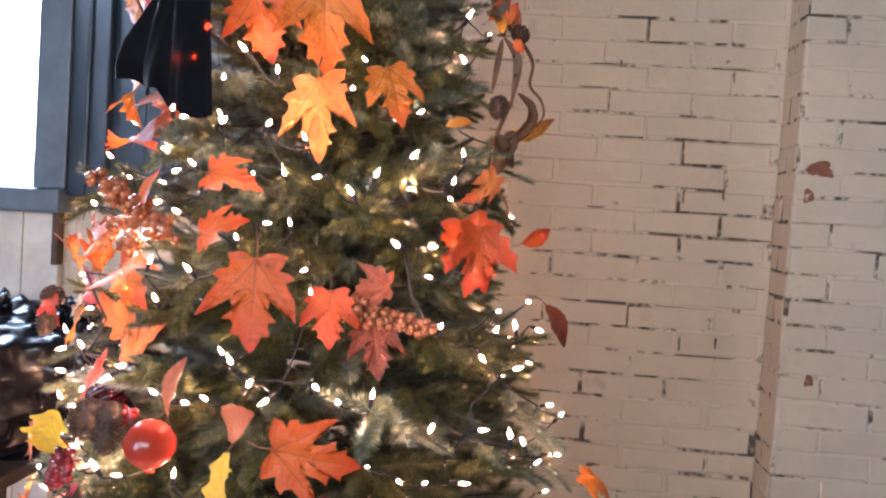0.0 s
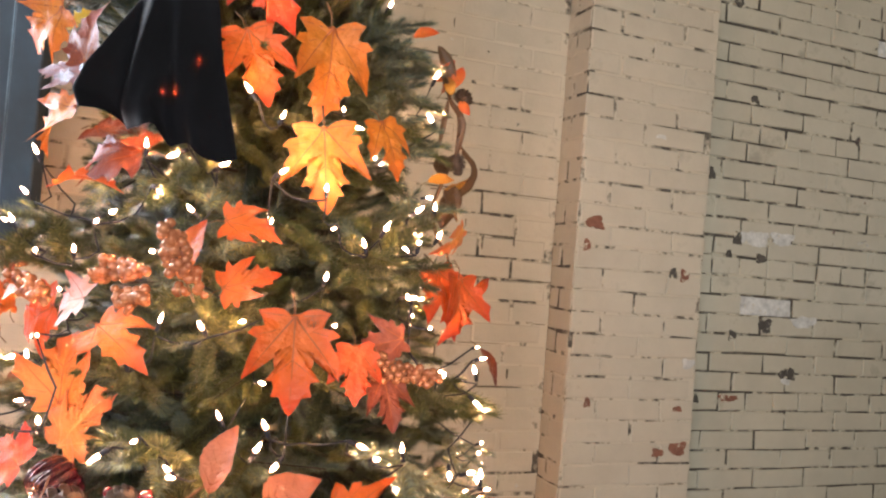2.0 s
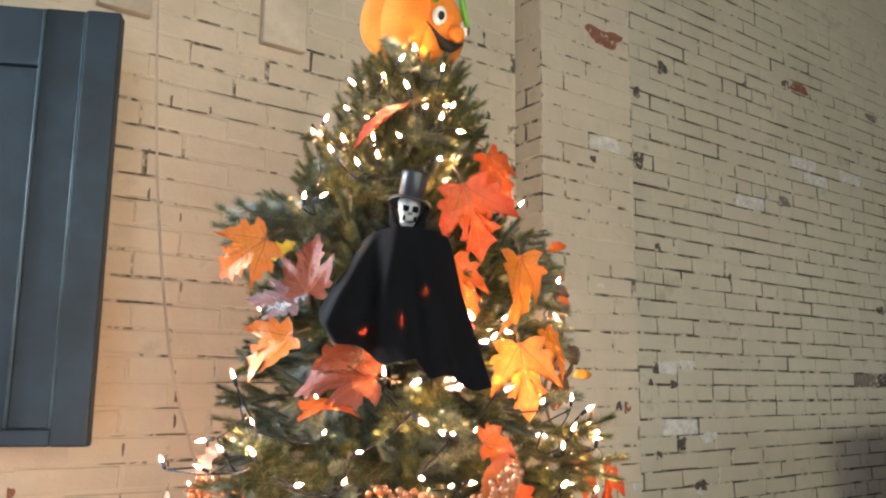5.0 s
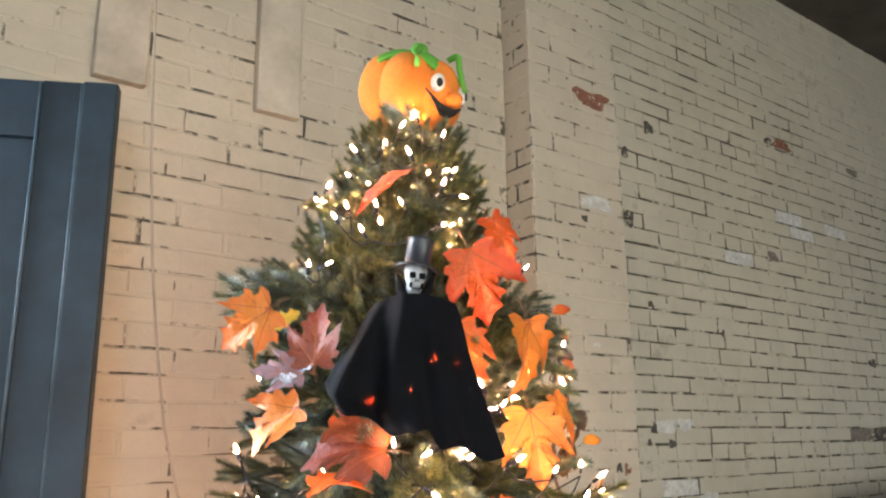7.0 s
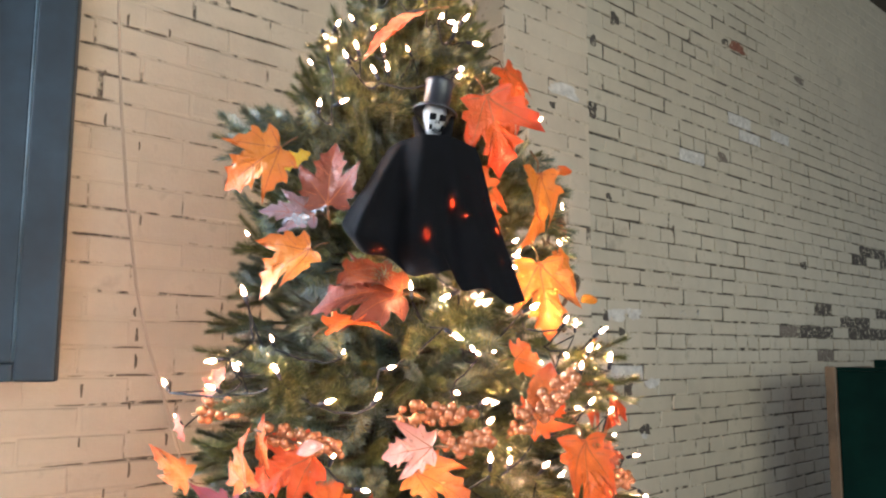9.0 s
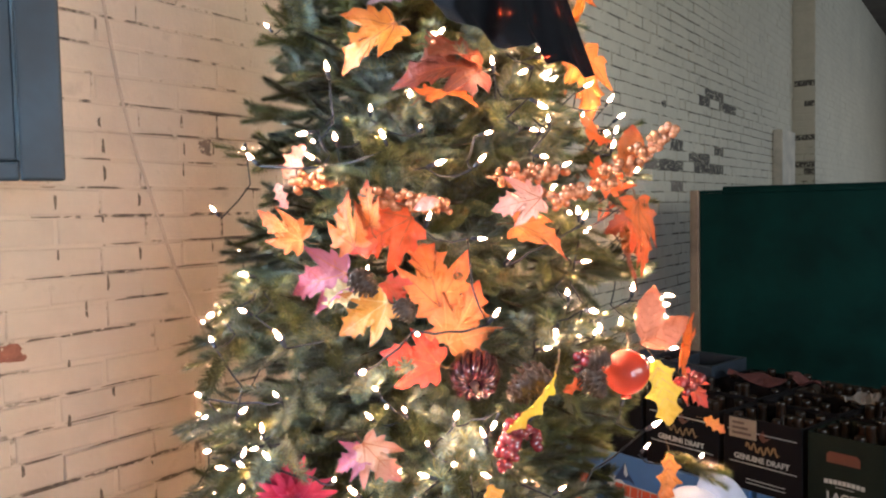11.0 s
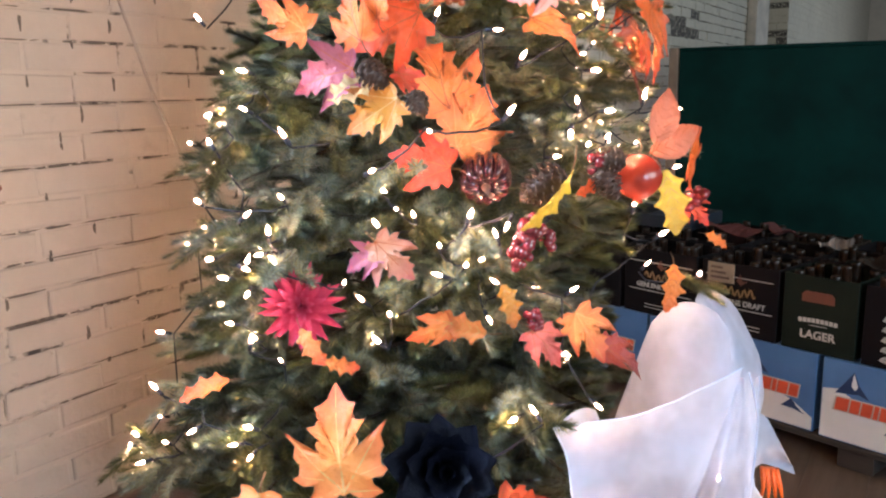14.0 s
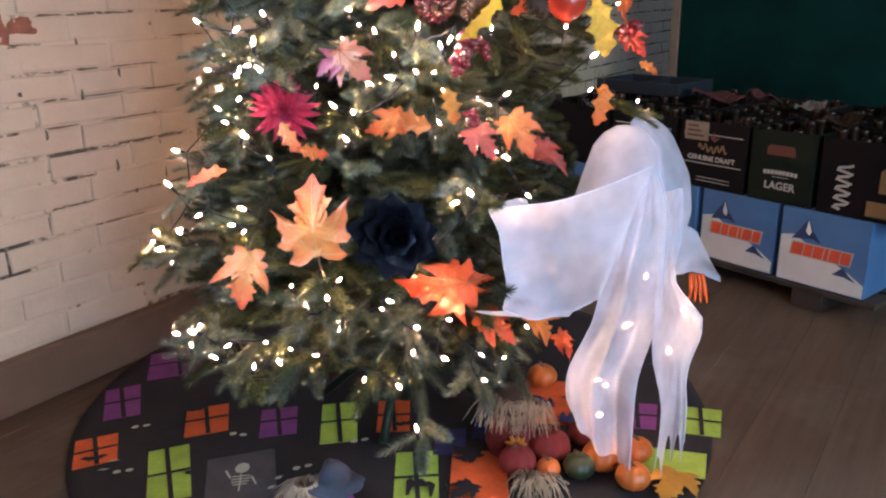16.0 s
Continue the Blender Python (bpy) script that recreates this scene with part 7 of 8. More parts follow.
bm = bmesh.new()
rings = []
for j in range(1, 27):
    r = SR * j / 26
    rings.append([bm.verts.new((r * math.cos(2 * math.pi * k / 96), r * math.sin(2 * math.pi * k / 96), skirt_z(r * math.cos(2 * math.pi * k / 96), r * math.sin(2 * math.pi * k / 96)))) for k in range(96)])
rings.append([bm.verts.new((v.co.x * 1.003, v.co.y * 1.003, 0.0005)) for v in rings[-1]])
for a, c in zip(rings, rings[1:]):
    for k in range(96):
        bm.faces.new((a[k], a[(k + 1) % 96], c[(k + 1) % 96], c[k])).smooth = True
part("cloth", bm, skirt_mat, skirt)


def patch(x, y, w, h, colour, bars=True, turn=0.0):
    """A printed window: felt laid on the cloth, its top edge towards the middle."""
    x, y = x - SX, y - SY
    a = radians(-45) + turn
    m_ = Matrix.Translation((x, y, 0)) @ Matrix.Rotation(a, 4, "Z")

    def sheet(x0, x1, y0, y1, up, nx, ny, skew=0.0):
        b_ = bmesh.new()
        rows = [[b_.verts.new((x0 + (x1 - x0) * i / nx + skew * (j / ny - 0.5), y0 + (y1 - y0) * j / ny, 0)) for i in range(nx + 1)] for j in range(ny + 1)]
        for r0, r1 in zip(rows, rows[1:]):
            for i in range(nx):
                b_.faces.new((r0[i], r0[i + 1], r1[i + 1], r1[i]))
        for v in b_.verts:
            q = m_ @ v.co
            v.co = Vector((q.x, q.y, skirt_z(q.x, q.y) + up))
        return b_

    base = part("window_patch", sheet(-w / 2, w / 2, -h / 2, h / 2, 0.0022, 8, 8, 0.01), PATCH[colour], skirt, "%s felt window" % colour)
    if bars:
        part("window_bar", sheet(-0.005, 0.005, -h / 2, h / 2, 0.0040, 1, 8), skirt_mat, base)
        part("window_bar", sheet(-w / 2, w / 2, -0.004, 0.005, 0.0052, 8, 1), skirt_mat, base)
    return base


for x, y, w, h, colour, bars, turn in ((-0.282, 2.286, 0.16, 0.17, "purple", True, 0.14), (-0.505, 2.226, 0.085, 0.16, "purple", True, 0.21), (-0.362, 1.822, 0.086, 0.13, "purple", True, 0.04),
                                       (-0.675, 2.082, 0.092, 0.12, "orange", True, 0.24), (-0.448, 1.976, 0.10, 0.135, "orange", True, 0.12), (-0.191, 1.609, 0.077, 0.15, "orange", True, -0.09),
                                       (-0.641, 1.870, 0.088, 0.21, "lime", True, 0.17), (-0.286, 1.699, 0.085, 0.185, "lime", True, -0.03), (-0.372, 1.41, 0.092, 0.20, "lime", True, -0.12),
                                       (-0.242, 2.016, 0.06, 0.09, "lime", True, 0.06), (-0.574, 1.72, 0.145, 0.20, "grey", False, 0.09), (-0.30, 1.30, 0.12, 0.20, "orange", False, -0.19),
                                       (0.08, 1.31, 0.17, 0.22, "orange", False, -0.28), (-0.10, 1.38, 0.10, 0.12, "navy", False, -0.21), (0.18, 0.985, 0.09, 0.13, "lime", True, -0.45),
                                       (0.125, 1.12, 0.09, 0.12, "purple", True, -0.38), (-0.02, 0.98, 0.13, 0.10, "lime", False, -0.42), (-0.215, 1.43, 0.07, 0.11, "navy", False, -0.16)):
    patch(x, y, w, h, colour, bars, turn)
rg = random.Random(3)
marks = 0
while marks < 10:
    a, r = rg.uniform(2.6, 4.9), rg.uniform(0.35, 0.74)
    x, y = r * math.cos(a), r * math.sin(a)
    bm = bmesh.new()
    for s in (-1, 1):
        q = [bm.verts.new((x + s * 0.016 + dx * 0.011 * math.cos(a) - dy * 0.006 * math.sin(a), y + dx * 0.011 * math.sin(a) + s * 0.006 + dy * 0.006, skirt_z(x, y) + 0.0075)) for dx, dy in ((-1, -0.6), (0.2, -1), (1, 0.4), (0, 0.9))]
        bm.faces.new(q)
    part("printed_mark", bm, pale_ink, skirt)
    marks += 1

def printed(name, x, y, turn, shapes, mat, up):
    """Small flat prints on the skirt: outlines in their own frame, laid on the cloth."""
    m_ = Matrix.Translation((x - SX, y - SY, 0)) @ Matrix.Rotation(radians(-45) + turn, 4, "Z")
    for pts in shapes:
        bm = bmesh.new()
        vs = []
        for a, c in pts:
            q = m_ @ Vector((a, c, 0))
            vs.append(bm.verts.new((q.x, q.y, skirt_z(q.x, q.y) + up)))
        bm.faces.new(vs)
        part(name, bm, mat, skirt)


def lozenge(cx, cy, w, h, k=8):
    return [(cx + w * math.cos(2 * math.pi * i / k), cy + h * math.sin(2 * math.pi * i / k)) for i in range(k)]


for x, y, turn in ((-0.558, 2.08, 0.2), (-0.46, 1.855, -0.3), (-0.694, 1.955, 0.2), (-0.478, 1.635, 0.3), (-0.272, 2.03, 0), (-0.33, 1.60, 0.2)):
    printed("printed_eye", x, y, turn, [lozenge(-0.012, 0.002, 0.009, 0.007), lozenge(0.013, -0.001, 0.009, 0.006)], pale_ink, 0.0075)
# a bony figure on the grey window, bats on the orange ones, spiders on the lime ones
printed("printed_bone", -0.574, 1.72, -0.05, [lozenge(0, 0.035, 0.016, 0.020)] + [[(-s, z_ - 0.0015), (s, z_ - 0.0015), (s * 0.85, z_ + 0.0025), (-s * 0.85, z_ + 0.0025)] for s, z_ in ((0.020, 0.004), (0.022, -0.006), (0.020, -0.016), (0.016, -0.026))] +
        [[(-0.036, 0.030), (-0.032, 0.032), (-0.020, 0.002), (-0.024, 0.0)], [(0.036, -0.030), (0.032, -0.032), (0.020, 0.0), (0.024, 0.002)], [(-0.0015, -0.05), (0.0015, -0.05), (0.0015, 0.012), (-0.0015, 0.012)]], pale_ink, 0.0085)
for x, y in ((-0.70, 2.05), (-0.435, 2.03), (-0.215, 1.56)):
    printed("printed_bat", x, y, 0.1, [[(-0.030, 0.004), (-0.018, 0.012), (-0.006, 0.006), (0, 0.012), (0.006, 0.006), (0.018, 0.012), (0.030, 0.004), (0.018, -0.004), (0.008, -0.010), (0, -0.006), (-0.008, -0.010), (-0.018, -0.004)]], skirt_mat, 0.0085)
for x, y in ((-0.62, 1.83), (-0.265, 1.66), (-0.385, 1.39)):
    printed("printed_spider", x, y, 0.2, [lozenge(0, 0, 0.009, 0.009)] + [[(0, -0.001), (0.018 * math.cos(a), 0.018 * math.sin(a)), (0, 0.001)] for a in (0.4, 1.0, 2.1, 2.8, 3.6, 4.2, 5.2, 5.8)], skirt_mat, 0.0085)

leaf_print = [(0.07 * x * 0.76, 0.07 * (y - 0.4)) for x, y in [(0.0, 0.0)] + MAPLE + [(0.0, 1.0)]] + [(-0.07 * x * 0.76, 0.07 * (y - 0.4)) for x, y in reversed(MAPLE)]
for x, y, turn in ((-0.245, 1.365, 0.6), (-0.36, 1.30, 2.2), (0.045, 1.335, 0.2), (0.115, 1.27, 1.3), (0.02, 1.24, -0.8)):
    printed("printed_leaf", x, y, turn, [leaf_print], PATCH["navy"] if x > 0 else skirt_mat, 0.0085)
printed("printed_leaf", -0.105, 0.955, 2.4, [[(1.7 * a, 1.7 * c) for a, c in leaf_print]], PATCH["gold"], 0.0090)
printed("printed_cat", -0.40, 1.375, -0.3, [[(-0.03, -0.03), (-0.024, -0.03), (-0.02, 0.0), (0.012, 0.004), (0.018, -0.03), (0.024, -0.03), (0.026, 0.012), (0.012, 0.022), (-0.016, 0.014), (-0.028, 0.030), (-0.036, 0.020)]], skirt_mat, 0.0085)

# ---- small things on the skirt ----
pump_mat = plain("orange_pumpkin_skin", (0.66, 0.17, 0.025), 0.4, grain=20, vary=0.3, bump=0.1, coat=0.2)
dark_pump = plain("maroon_cloth", (0.20, 0.02, 0.02), 0.85, grain=80, vary=0.4)


def small_pumpkin(p, r, mat, label, turn=0):
    ob = thing("small_pumpkin", label, "pumpkin", "little pumpkins", at=pose(*p, 0, 0, turn))
    bm = bmesh.new()
    rows = []
    for q in np.linspace(-1.5, 1.5, 14):
        rows.append([bm.verts.new(((r * math.cos(q) * (1 - 0.09 * abs(math.cos(4.5 * a)) ** 6)) * math.cos(a), (r * math.cos(q) * (1 - 0.09 * abs(math.cos(4.5 * a)) ** 6)) * math.sin(a), 0.78 * r * (1 + math.sin(q)) - 0.10 * r * (abs(q) > 1.3) * (1 if q > 0 else -1))) for a in np.linspace(0, 2 * math.pi, 37)[:-1]])
    for a_, c_ in zip(rows, rows[1:]):
        for k in range(36):
            bm.faces.new((a_[k], a_[(k + 1) % 36], c_[(k + 1) % 36], c_[k])).smooth = True
    bm.faces.new(rows[0])
    bm.faces.new(rows[-1])
    part("skin", bm, mat, ob)
    part("stem", tube(bmesh.new(), [(0, 0, 1.40 * r), (0.004, 0, 1.66 * r), (0.012, 0.004, 1.9 * r)], [0.16 * r, 0.11 * r, 0.12 * r], 7), stem_mat, ob)


green_skin = plain("dark_green_gourd", (0.035, 0.055, 0.025), 0.45, grain=24, vary=0.5, bump=0.1, coat=0.2)
for p, r, mt, lb in (((0.132, 1.378, 0.012), 0.038, pump_mat, "little orange pumpkin under the lowest branches"), ((-0.216, 1.183, 0.012), 0.026, pump_mat, "tiny pale orange pumpkin among maroon cloth"),
                     ((-0.182, 1.128, 0.012), 0.034, green_skin, "small dark green gourd on the tree skirt"), ((-0.130, 1.100, 0.012), 0.042, pump_mat, "little orange pumpkin beside the green gourd"),
                     ((-0.160, 1.020, 0.012), 0.036, pump_mat, "little orange pumpkin under the ghost's tails"), ((-0.242, 1.242, 0.012), 0.040, dark_pump, "maroon cloth pumpkin on the tree skirt"),
                     ((-0.156, 1.210, 0.012), 0.045, dark_pump, "maroon cloth pumpkin on the tree skirt"), ((-0.060, 1.170, 0.012), 0.040, dark_pump, "maroon cloth pumpkin on the tree skirt"),
                     ((-0.060, 1.050, 0.012), 0.034, pump_mat, "little orange pumpkin under the ghost's tails")):
    small_pumpkin(p, r, mt, lb, 40 * r * 100)

# a maroon sack doll with a straw fringe and a yellow flower
sack = thing("harvest_doll", "maroon cloth harvest doll with a straw fringe and a yellow flower", "doll", at=pose(-0.165, 1.300, 0.012))
bm = bmesh.new()
lathe(bm, [(0, 0), (0.050, 0.0), (0.058, 0.025), (0.052, 0.065), (0.040, 0.10), (0.030, 0.115), (0, 0.118)], 22)
for v in bm.verts:
    v.co += Vector((1, 1, 0.5)) * 0.006 * noise.noise(v.co * 38)
part("body", bm, dark_pump, sack, smooth=True)
bm = bmesh.new()
lathe(bm, [(0, 0.10), (0.050, 0.112), (0.056, 0.120), (0.035, 0.130), (0.026, 0.145), (0, 0.150)], 20)
for v in bm.verts:
    v.co += Vector((1, 1, 0.6)) * 0.008 * noise.noise(v.co * 30 + Vector((4, 0, 0)))
part("hat", bm, plain("brown_felt_hat", (0.10, 0.06, 0.035), 0.9, grain=90, vary=0.4), sack, "slouched brown felt hat", True)
bm = bmesh.new()
for k in range(9):
    a = 2 * math.pi * k / 9
    tube(bm, [(0.006 * math.cos(a), 0, 0.006 * math.sin(a)), (0.016 * math.cos(a), -0.004, 0.016 * math.sin(a)), (0.025 * math.cos(a), 0, 0.025 * math.sin(a))], [0.003, 0.006, 0.002], 6)
flower = part("flower", bm, SILK["mustard"], sack, "yellow and orange cloth flower", True, pose(-0.044, -0.036, 0.045, 0, 0, -52))
part("flower_heart", lathe(bmesh.new(), [(0.009, -0.002), (0.008, 0.006), (0, 0.009)], 12), dark_pump, flower, "", True, pose(0, 0, 0, 90, 0, 0))

straw_mat = plain("pale_straw", (0.46, 0.36, 0.25), 0.8, grain=90, vary=0.5)


def straw(p, n, spread, length, label, seed, down=True, row=0.0):
    rg = random.Random(seed)
    bm = bmesh.new()
    for k in range(n):
        a = rg.uniform(0, 2 * math.pi)
        d = Vector((math.cos(a) * spread * rg.random(), math.sin(a) * spread * rg.random(), 1 if not down else -1)).normalized()
        o = Vector((math.cos(a) * 0.02, math.sin(a) * 0.02, 0)) + Vector((0.35, -0.94, 0)) * rg.uniform(-row, row)
        ln = length * rg.uniform(0.7, 1.1)
        tube(bm, [o, o + d * ln * 0.5 + Vector((0, 0, 0.005)), o + d * ln], [0.0014, 0.0012, 0.0007], 3, cap=False)
    ob = new("straw_tuft", mesh_of("straw_tuft", bm, straw_mat))
    ob.matrix_basis = pose(*p)
    tagged(ob, label, "straw")


straw((-0.190, 1.280, 0.150), 260, 0.75, 0.066, "fringe of pale straw round the harvest doll's hat", 1, True, 0.055)
straw((-0.286, 1.172, 0.055), 130, 1.2, 0.05, "loose tuft of tan straw on the orange cloth", 6, True, 0.03)
straw((-0.585, 1.520, 0.085), 190, 1.6, 0.075, "loose pale straw standing on the tree skirt", 2)
hat_cloth = plain("slate_blue_cloth", (0.055, 0.068, 0.100), 0.9, grain=90, vary=0.4)
bm = bmesh.new()
lathe(bm, [(0.088, 0.10), (0.085, 0.106), (0.050, 0.112), (0.046, 0.13), (0.040, 0.16), (0.022, 0.178), (0, 0.18)], 26)
for v in bm.verts:
    v.co += Vector((0.012, 0.010, 0.010)) * noise.noise(v.co * 22)
    v.co.z += 0.012 * math.sin(3 * math.atan2(v.co.y, v.co.x)) * math.hypot(v.co.x, v.co.y) / 0.08
hat = thing("straw_doll", "small sitting straw figure in a slate blue felt hat", "straw figure", at=pose(-0.545, 1.478, 0.012, 0, 0, 20) @ Matrix.Diagonal((0.68, 0.68, 0.60, 1)))
part("hat", bm, hat_cloth, hat, "slate blue felt hat", True)
part("body", lathe(bmesh.new(), [(0, 0), (0.05, 0.0), (0.055, 0.03), (0.04, 0.075), (0.045, 0.10), (0.03, 0.125), (0, 0.13)], 18), PATCH["purple"], hat, "purple cloth body", True)

# ---- bricks of the back wall, last ----
BL, BH_, JT = 0.229, 0.0602, 0.0066     # brick length, height and joint
COURSE = BH_ + JT


def brick_geometry(w, h, proud, rg):
    """A brick's face: rounded by a chamfer, slightly askew, with its sides running back."""
    j = lambda s: rg.uniform(-s, s)
    base = [(-w / 2, 0.016, -h / 2), (w / 2, 0.016, -h / 2), (w / 2, 0.016, h / 2), (-w / 2, 0.016, h / 2)]
    edge = [(x + j(0.0030), 0.001 - proud, z_ + j(0.0030)) for x, _, z_ in base]
    c = 0.0040
    face = [(x - math.copysign(c, x) + j(0.001), -0.0014 - proud + j(0.0010), z_ - math.copysign(c, z_) + j(0.001)) for x, _, z_ in edge]
    vs = base + edge + face
    fs = [(8, 9, 10, 11)]
    for k in range(4):
        n = (k + 1) % 4
        fs += [(k, n, 4 + n, 4 + k), (4 + k, 4 + n, 8 + n, 8 + k)]
    return vs, fs


def lay(x_lo, x_hi, z_lo, z_hi, skip, seed, start=0.0, headers=0):
    """Courses of bricks between two ends; yields centre, width and height of each."""
    rg = random.Random(seed)
    k, z = 0, z_lo
    while z + BH_ < z_hi + 0.02:
        ln = 0.111 if headers and k % headers == headers - 1 else BL
        x = start - (ln + JT) * (0.5 if k % 2 else 0.0) + rg.uniform(-0.012, 0.012)
        x -= (ln + JT) * math.ceil((x - x_lo) / (ln + JT))
        while x < x_hi:
            w = ln + rg.uniform(-0.006, 0.006)
            a, c = max(x, x_lo), min(x + w, x_hi)
            if c - a > 0.03 and not skip((a + c) / 2, z + BH_ / 2, (c - a) / 2):
                yield (a + c) / 2, z + BH_ / 2, c - a, BH_ * rg.uniform(0.95, 1.03)
            x += ln + JT
        z += COURSE
        k += 1


def in_window(x, z, hw):
    return x + hw > WIN_L - 0.02 and x - hw < WIN_R + 0.11 and WIN_B - 0.08 < z < WIN_T + 0.02


def never(x, z, hw):
    return False


shared = {}
rg = random.Random(77)
singles = 0
joined = {"brickwork": ([], [], brick_paint), "worn_brickwork": ([], [], worn_paint)}


def chip_paint(name, tone, flecks):
    """Bare masonry under lost paint: mottled, with rests of cream left on it."""
    m, n, l, b = material(name)
    c = ramp(n, l, world_noise(n, l, 35, 5, 0.7).outputs[0], [(0.35, [v * 0.7 for v in tone]), (0.55, tone), (0.75, [min(1, v * 1.25) for v in tone])])
    c = mixed(n, l, ramp(n, l, world_noise(n, l, 48, 4, 0.7).outputs[0], [(flecks, 0.0), (flecks + 0.04, 1.0)]), c, WORN_CREAM)
    l.new(c, b.inputs["Base Color"])
    b.inputs["Roughness"].default_value = 0.9
    bumped(n, l, b, world_noise(n, l, 60, 4).outputs[0], 0.7, 0.004)
    return m


CHIP = {"red": chip_paint("bare_red_brick", (0.24, 0.10, 0.062), 0.60), "dark": chip_paint("dark_hole", (0.085, 0.072, 0.060), 0.565),
        "white": chip_paint("old_whitewash", (0.60, 0.58, 0.54), 0.62), "brown": chip_paint("weathered_brick", (0.20, 0.165, 0.135), 0.60)}
for tone in ("dark", "white", "brown"):
    joined[tone + "_brickwork"] = ([], [], CHIP[tone])
# stretches of the far wall where whole bricks have lost their paint
LOST = ((3.3, 4.75, 1.40, 1.62, 0.62, "dark"), (3.6, 5.1, 1.90, 2.05, 0.5, "dark"), (2.65, 3.35, 2.40, 2.52, 0.3, "white"), (1.60, 2.10, 1.44, 1.52, 0.3, "white"),
        (1.62, 2.3, 1.10, 1.28, 0.2, "white"), (2.3, 2.8, 2.24, 2.32, 0.35, "white"), (3.3, 4.7, 1.25, 1.38, 0.3, "brown"))


def into(store, bv, bf, x, y, z):
    vs, fs = store[0], store[1]
    i = len(vs)
    vs.extend([(x + p[0], y + p[1], z + p[2]) for p in bv])
    fs.extend([tuple(q + i for q in f) for f in bf])


for x, z, w, h in lay(-4.5, PIER_L, 0.1441, TOP, in_window, 1, -0.008):
    near = -0.78 < x < 0.62 and 0.15 < z < 2.3
    low = min(1.0, max(0.0, (1.05 - z) / 0.5))      # the foot of the wall is rougher, its joints washed out
    proud = max(0.0, rg.gauss(0.0006, 0.0010)) + low * rg.uniform(0.001, 0.0055)
    if near and singles < 298 and w > 0.15:
        key = (round(w / 0.012), rg.randrange(3))
        if key not in shared:
            bv, bf = brick_geometry(w, BH_, 0.0006, random.Random(len(shared)))
            me = bpy.data.meshes.new("brick")
            me.from_pydata(bv, [], bf)
            me.materials.append(brick_paint)
            shared[key] = me
        ob = new("brick", shared[key])
        ob.parent = back
        ob.matrix_basis = pose(x, FRONT - proud, z, 0, rg.uniform(-0.5, 0.5) * (1 + low), 0) @ Matrix.Diagonal((1 - 0.014 * low, 1, 1 - 0.06 * low, 1))
        singles += 1
    else:
        into(joined["brickwork"], *brick_geometry(w * (1 - 0.014 * low), h * (1 - 0.06 * low), proud, rg), x, FRONT, z)
for x, z, w, h in lay(PIER_L, PIER_R, 0.0, TOP, never, 2, PIER_L):
    into(joined["brickwork"], *brick_geometry(w, h, max(0.0, rg.gauss(0.0006, 0.001)), rg), x, PILASTER, z)
for k in range(int(TOP / COURSE)):
    # the narrow sides of the pier and of the wall's return, one header or two half bricks a course
    for y0, y1 in ([(PILASTER + 0.004, FRONT)] if k % 2 else [(PILASTER + 0.004, PILASTER + 0.078), (PILASTER + 0.087, FRONT)]):
        bv, bf = brick_geometry(y1 - y0, BH_ * rg.uniform(0.93, 1.03), max(0.0, rg.gauss(0.0006, 0.001)), rg)
        into(joined["brickwork"], [(PIER_L + q[1], -q[0], q[2]) for q in bv], bf, 0, (y0 + y1) / 2, k * COURSE + BH_ / 2)
    for y0, y1 in ([(RETURN + 0.004, RETURN + 0.19), (RETURN + 0.197, FAR)] if k % 2 else [(RETURN + 0.004, RETURN + 0.10), (RETURN + 0.107, RETURN + 0.30), (RETURN + 0.307, FAR)]):
        bv, bf = brick_geometry(y1 - y0, BH_ * rg.uniform(0.93, 1.03), max(0.0, rg.gauss(0.0006, 0.001)), rg)
        tone = "dark_brickwork" if y0 < RETURN + 0.05 and 1.2 < k * COURSE < 2.4 and rg.random() < 0.35 else "worn_brickwork"
        into(joined[tone], [(FAR_END + q[1], -q[0], q[2]) for q in bv], bf, 0, (y0 + y1) / 2, k * COURSE + BH_ / 2)
for x, z, w, h in lay(PIER_R + 0.004, FAR_END, 0.016, TOP, never, 3, 1.668, 7):
    name = "worn_brickwork"
    for x0, x1, z0, z1, share, tone in LOST:
        if x0 < x < x1 and z0 < z < z1 and rg.random() < share:
            name = (tone if rg.random() < 0.75 else "brown") + "_brickwork"
    into(joined[name], *brick_geometry(w, h, max(0.0, rg.gauss(0.001, 0.0018)) - (0.0 if name == "worn_brickwork" else 0.001), rg), x, FAR, z)
for x, z, w, h in lay(FAR_END + 0.004, END_X, 0.0, TOP, never, 4, FAR_END):
    into(joined["worn_brickwork"], *brick_geometry(w, h, max(0.0, rg.gauss(0.0006, 0.001)), rg), x, RETURN, z)
for nm, (vs, fs, mt) in joined.items():
    me = bpy.data.meshes.new(nm)
    me.from_pydata(vs, [], fs)
    me.materials.append(mt)
    ob = new(nm, me)
    ob.parent = back
    ob["kind"] = "stuff"


# ---- chips in the paint, and joints that have lost it ----
chip_rg = random.Random(12)


def ragged(w, h, proud, rg, k=30):
    """A thin patch, squarish like the brick that lost its paint, with a broken edge."""
    bm = bmesh.new()
    pts, wob = [], rg.uniform(0, 6)
    for i in range(k):
        a = 2 * math.pi * i / k
        r = 0.5 / (abs(math.cos(a)) ** 5 + abs(math.sin(a)) ** 5) ** 0.2 * (0.84 + 0.14 * math.sin(3 * a + wob) + rg.uniform(-0.10, 0.10))
        pts.append((w * r * math.cos(a), h * r * math.sin(a)))
    flat(bm, pts, 0, 0, proud)
    return bm


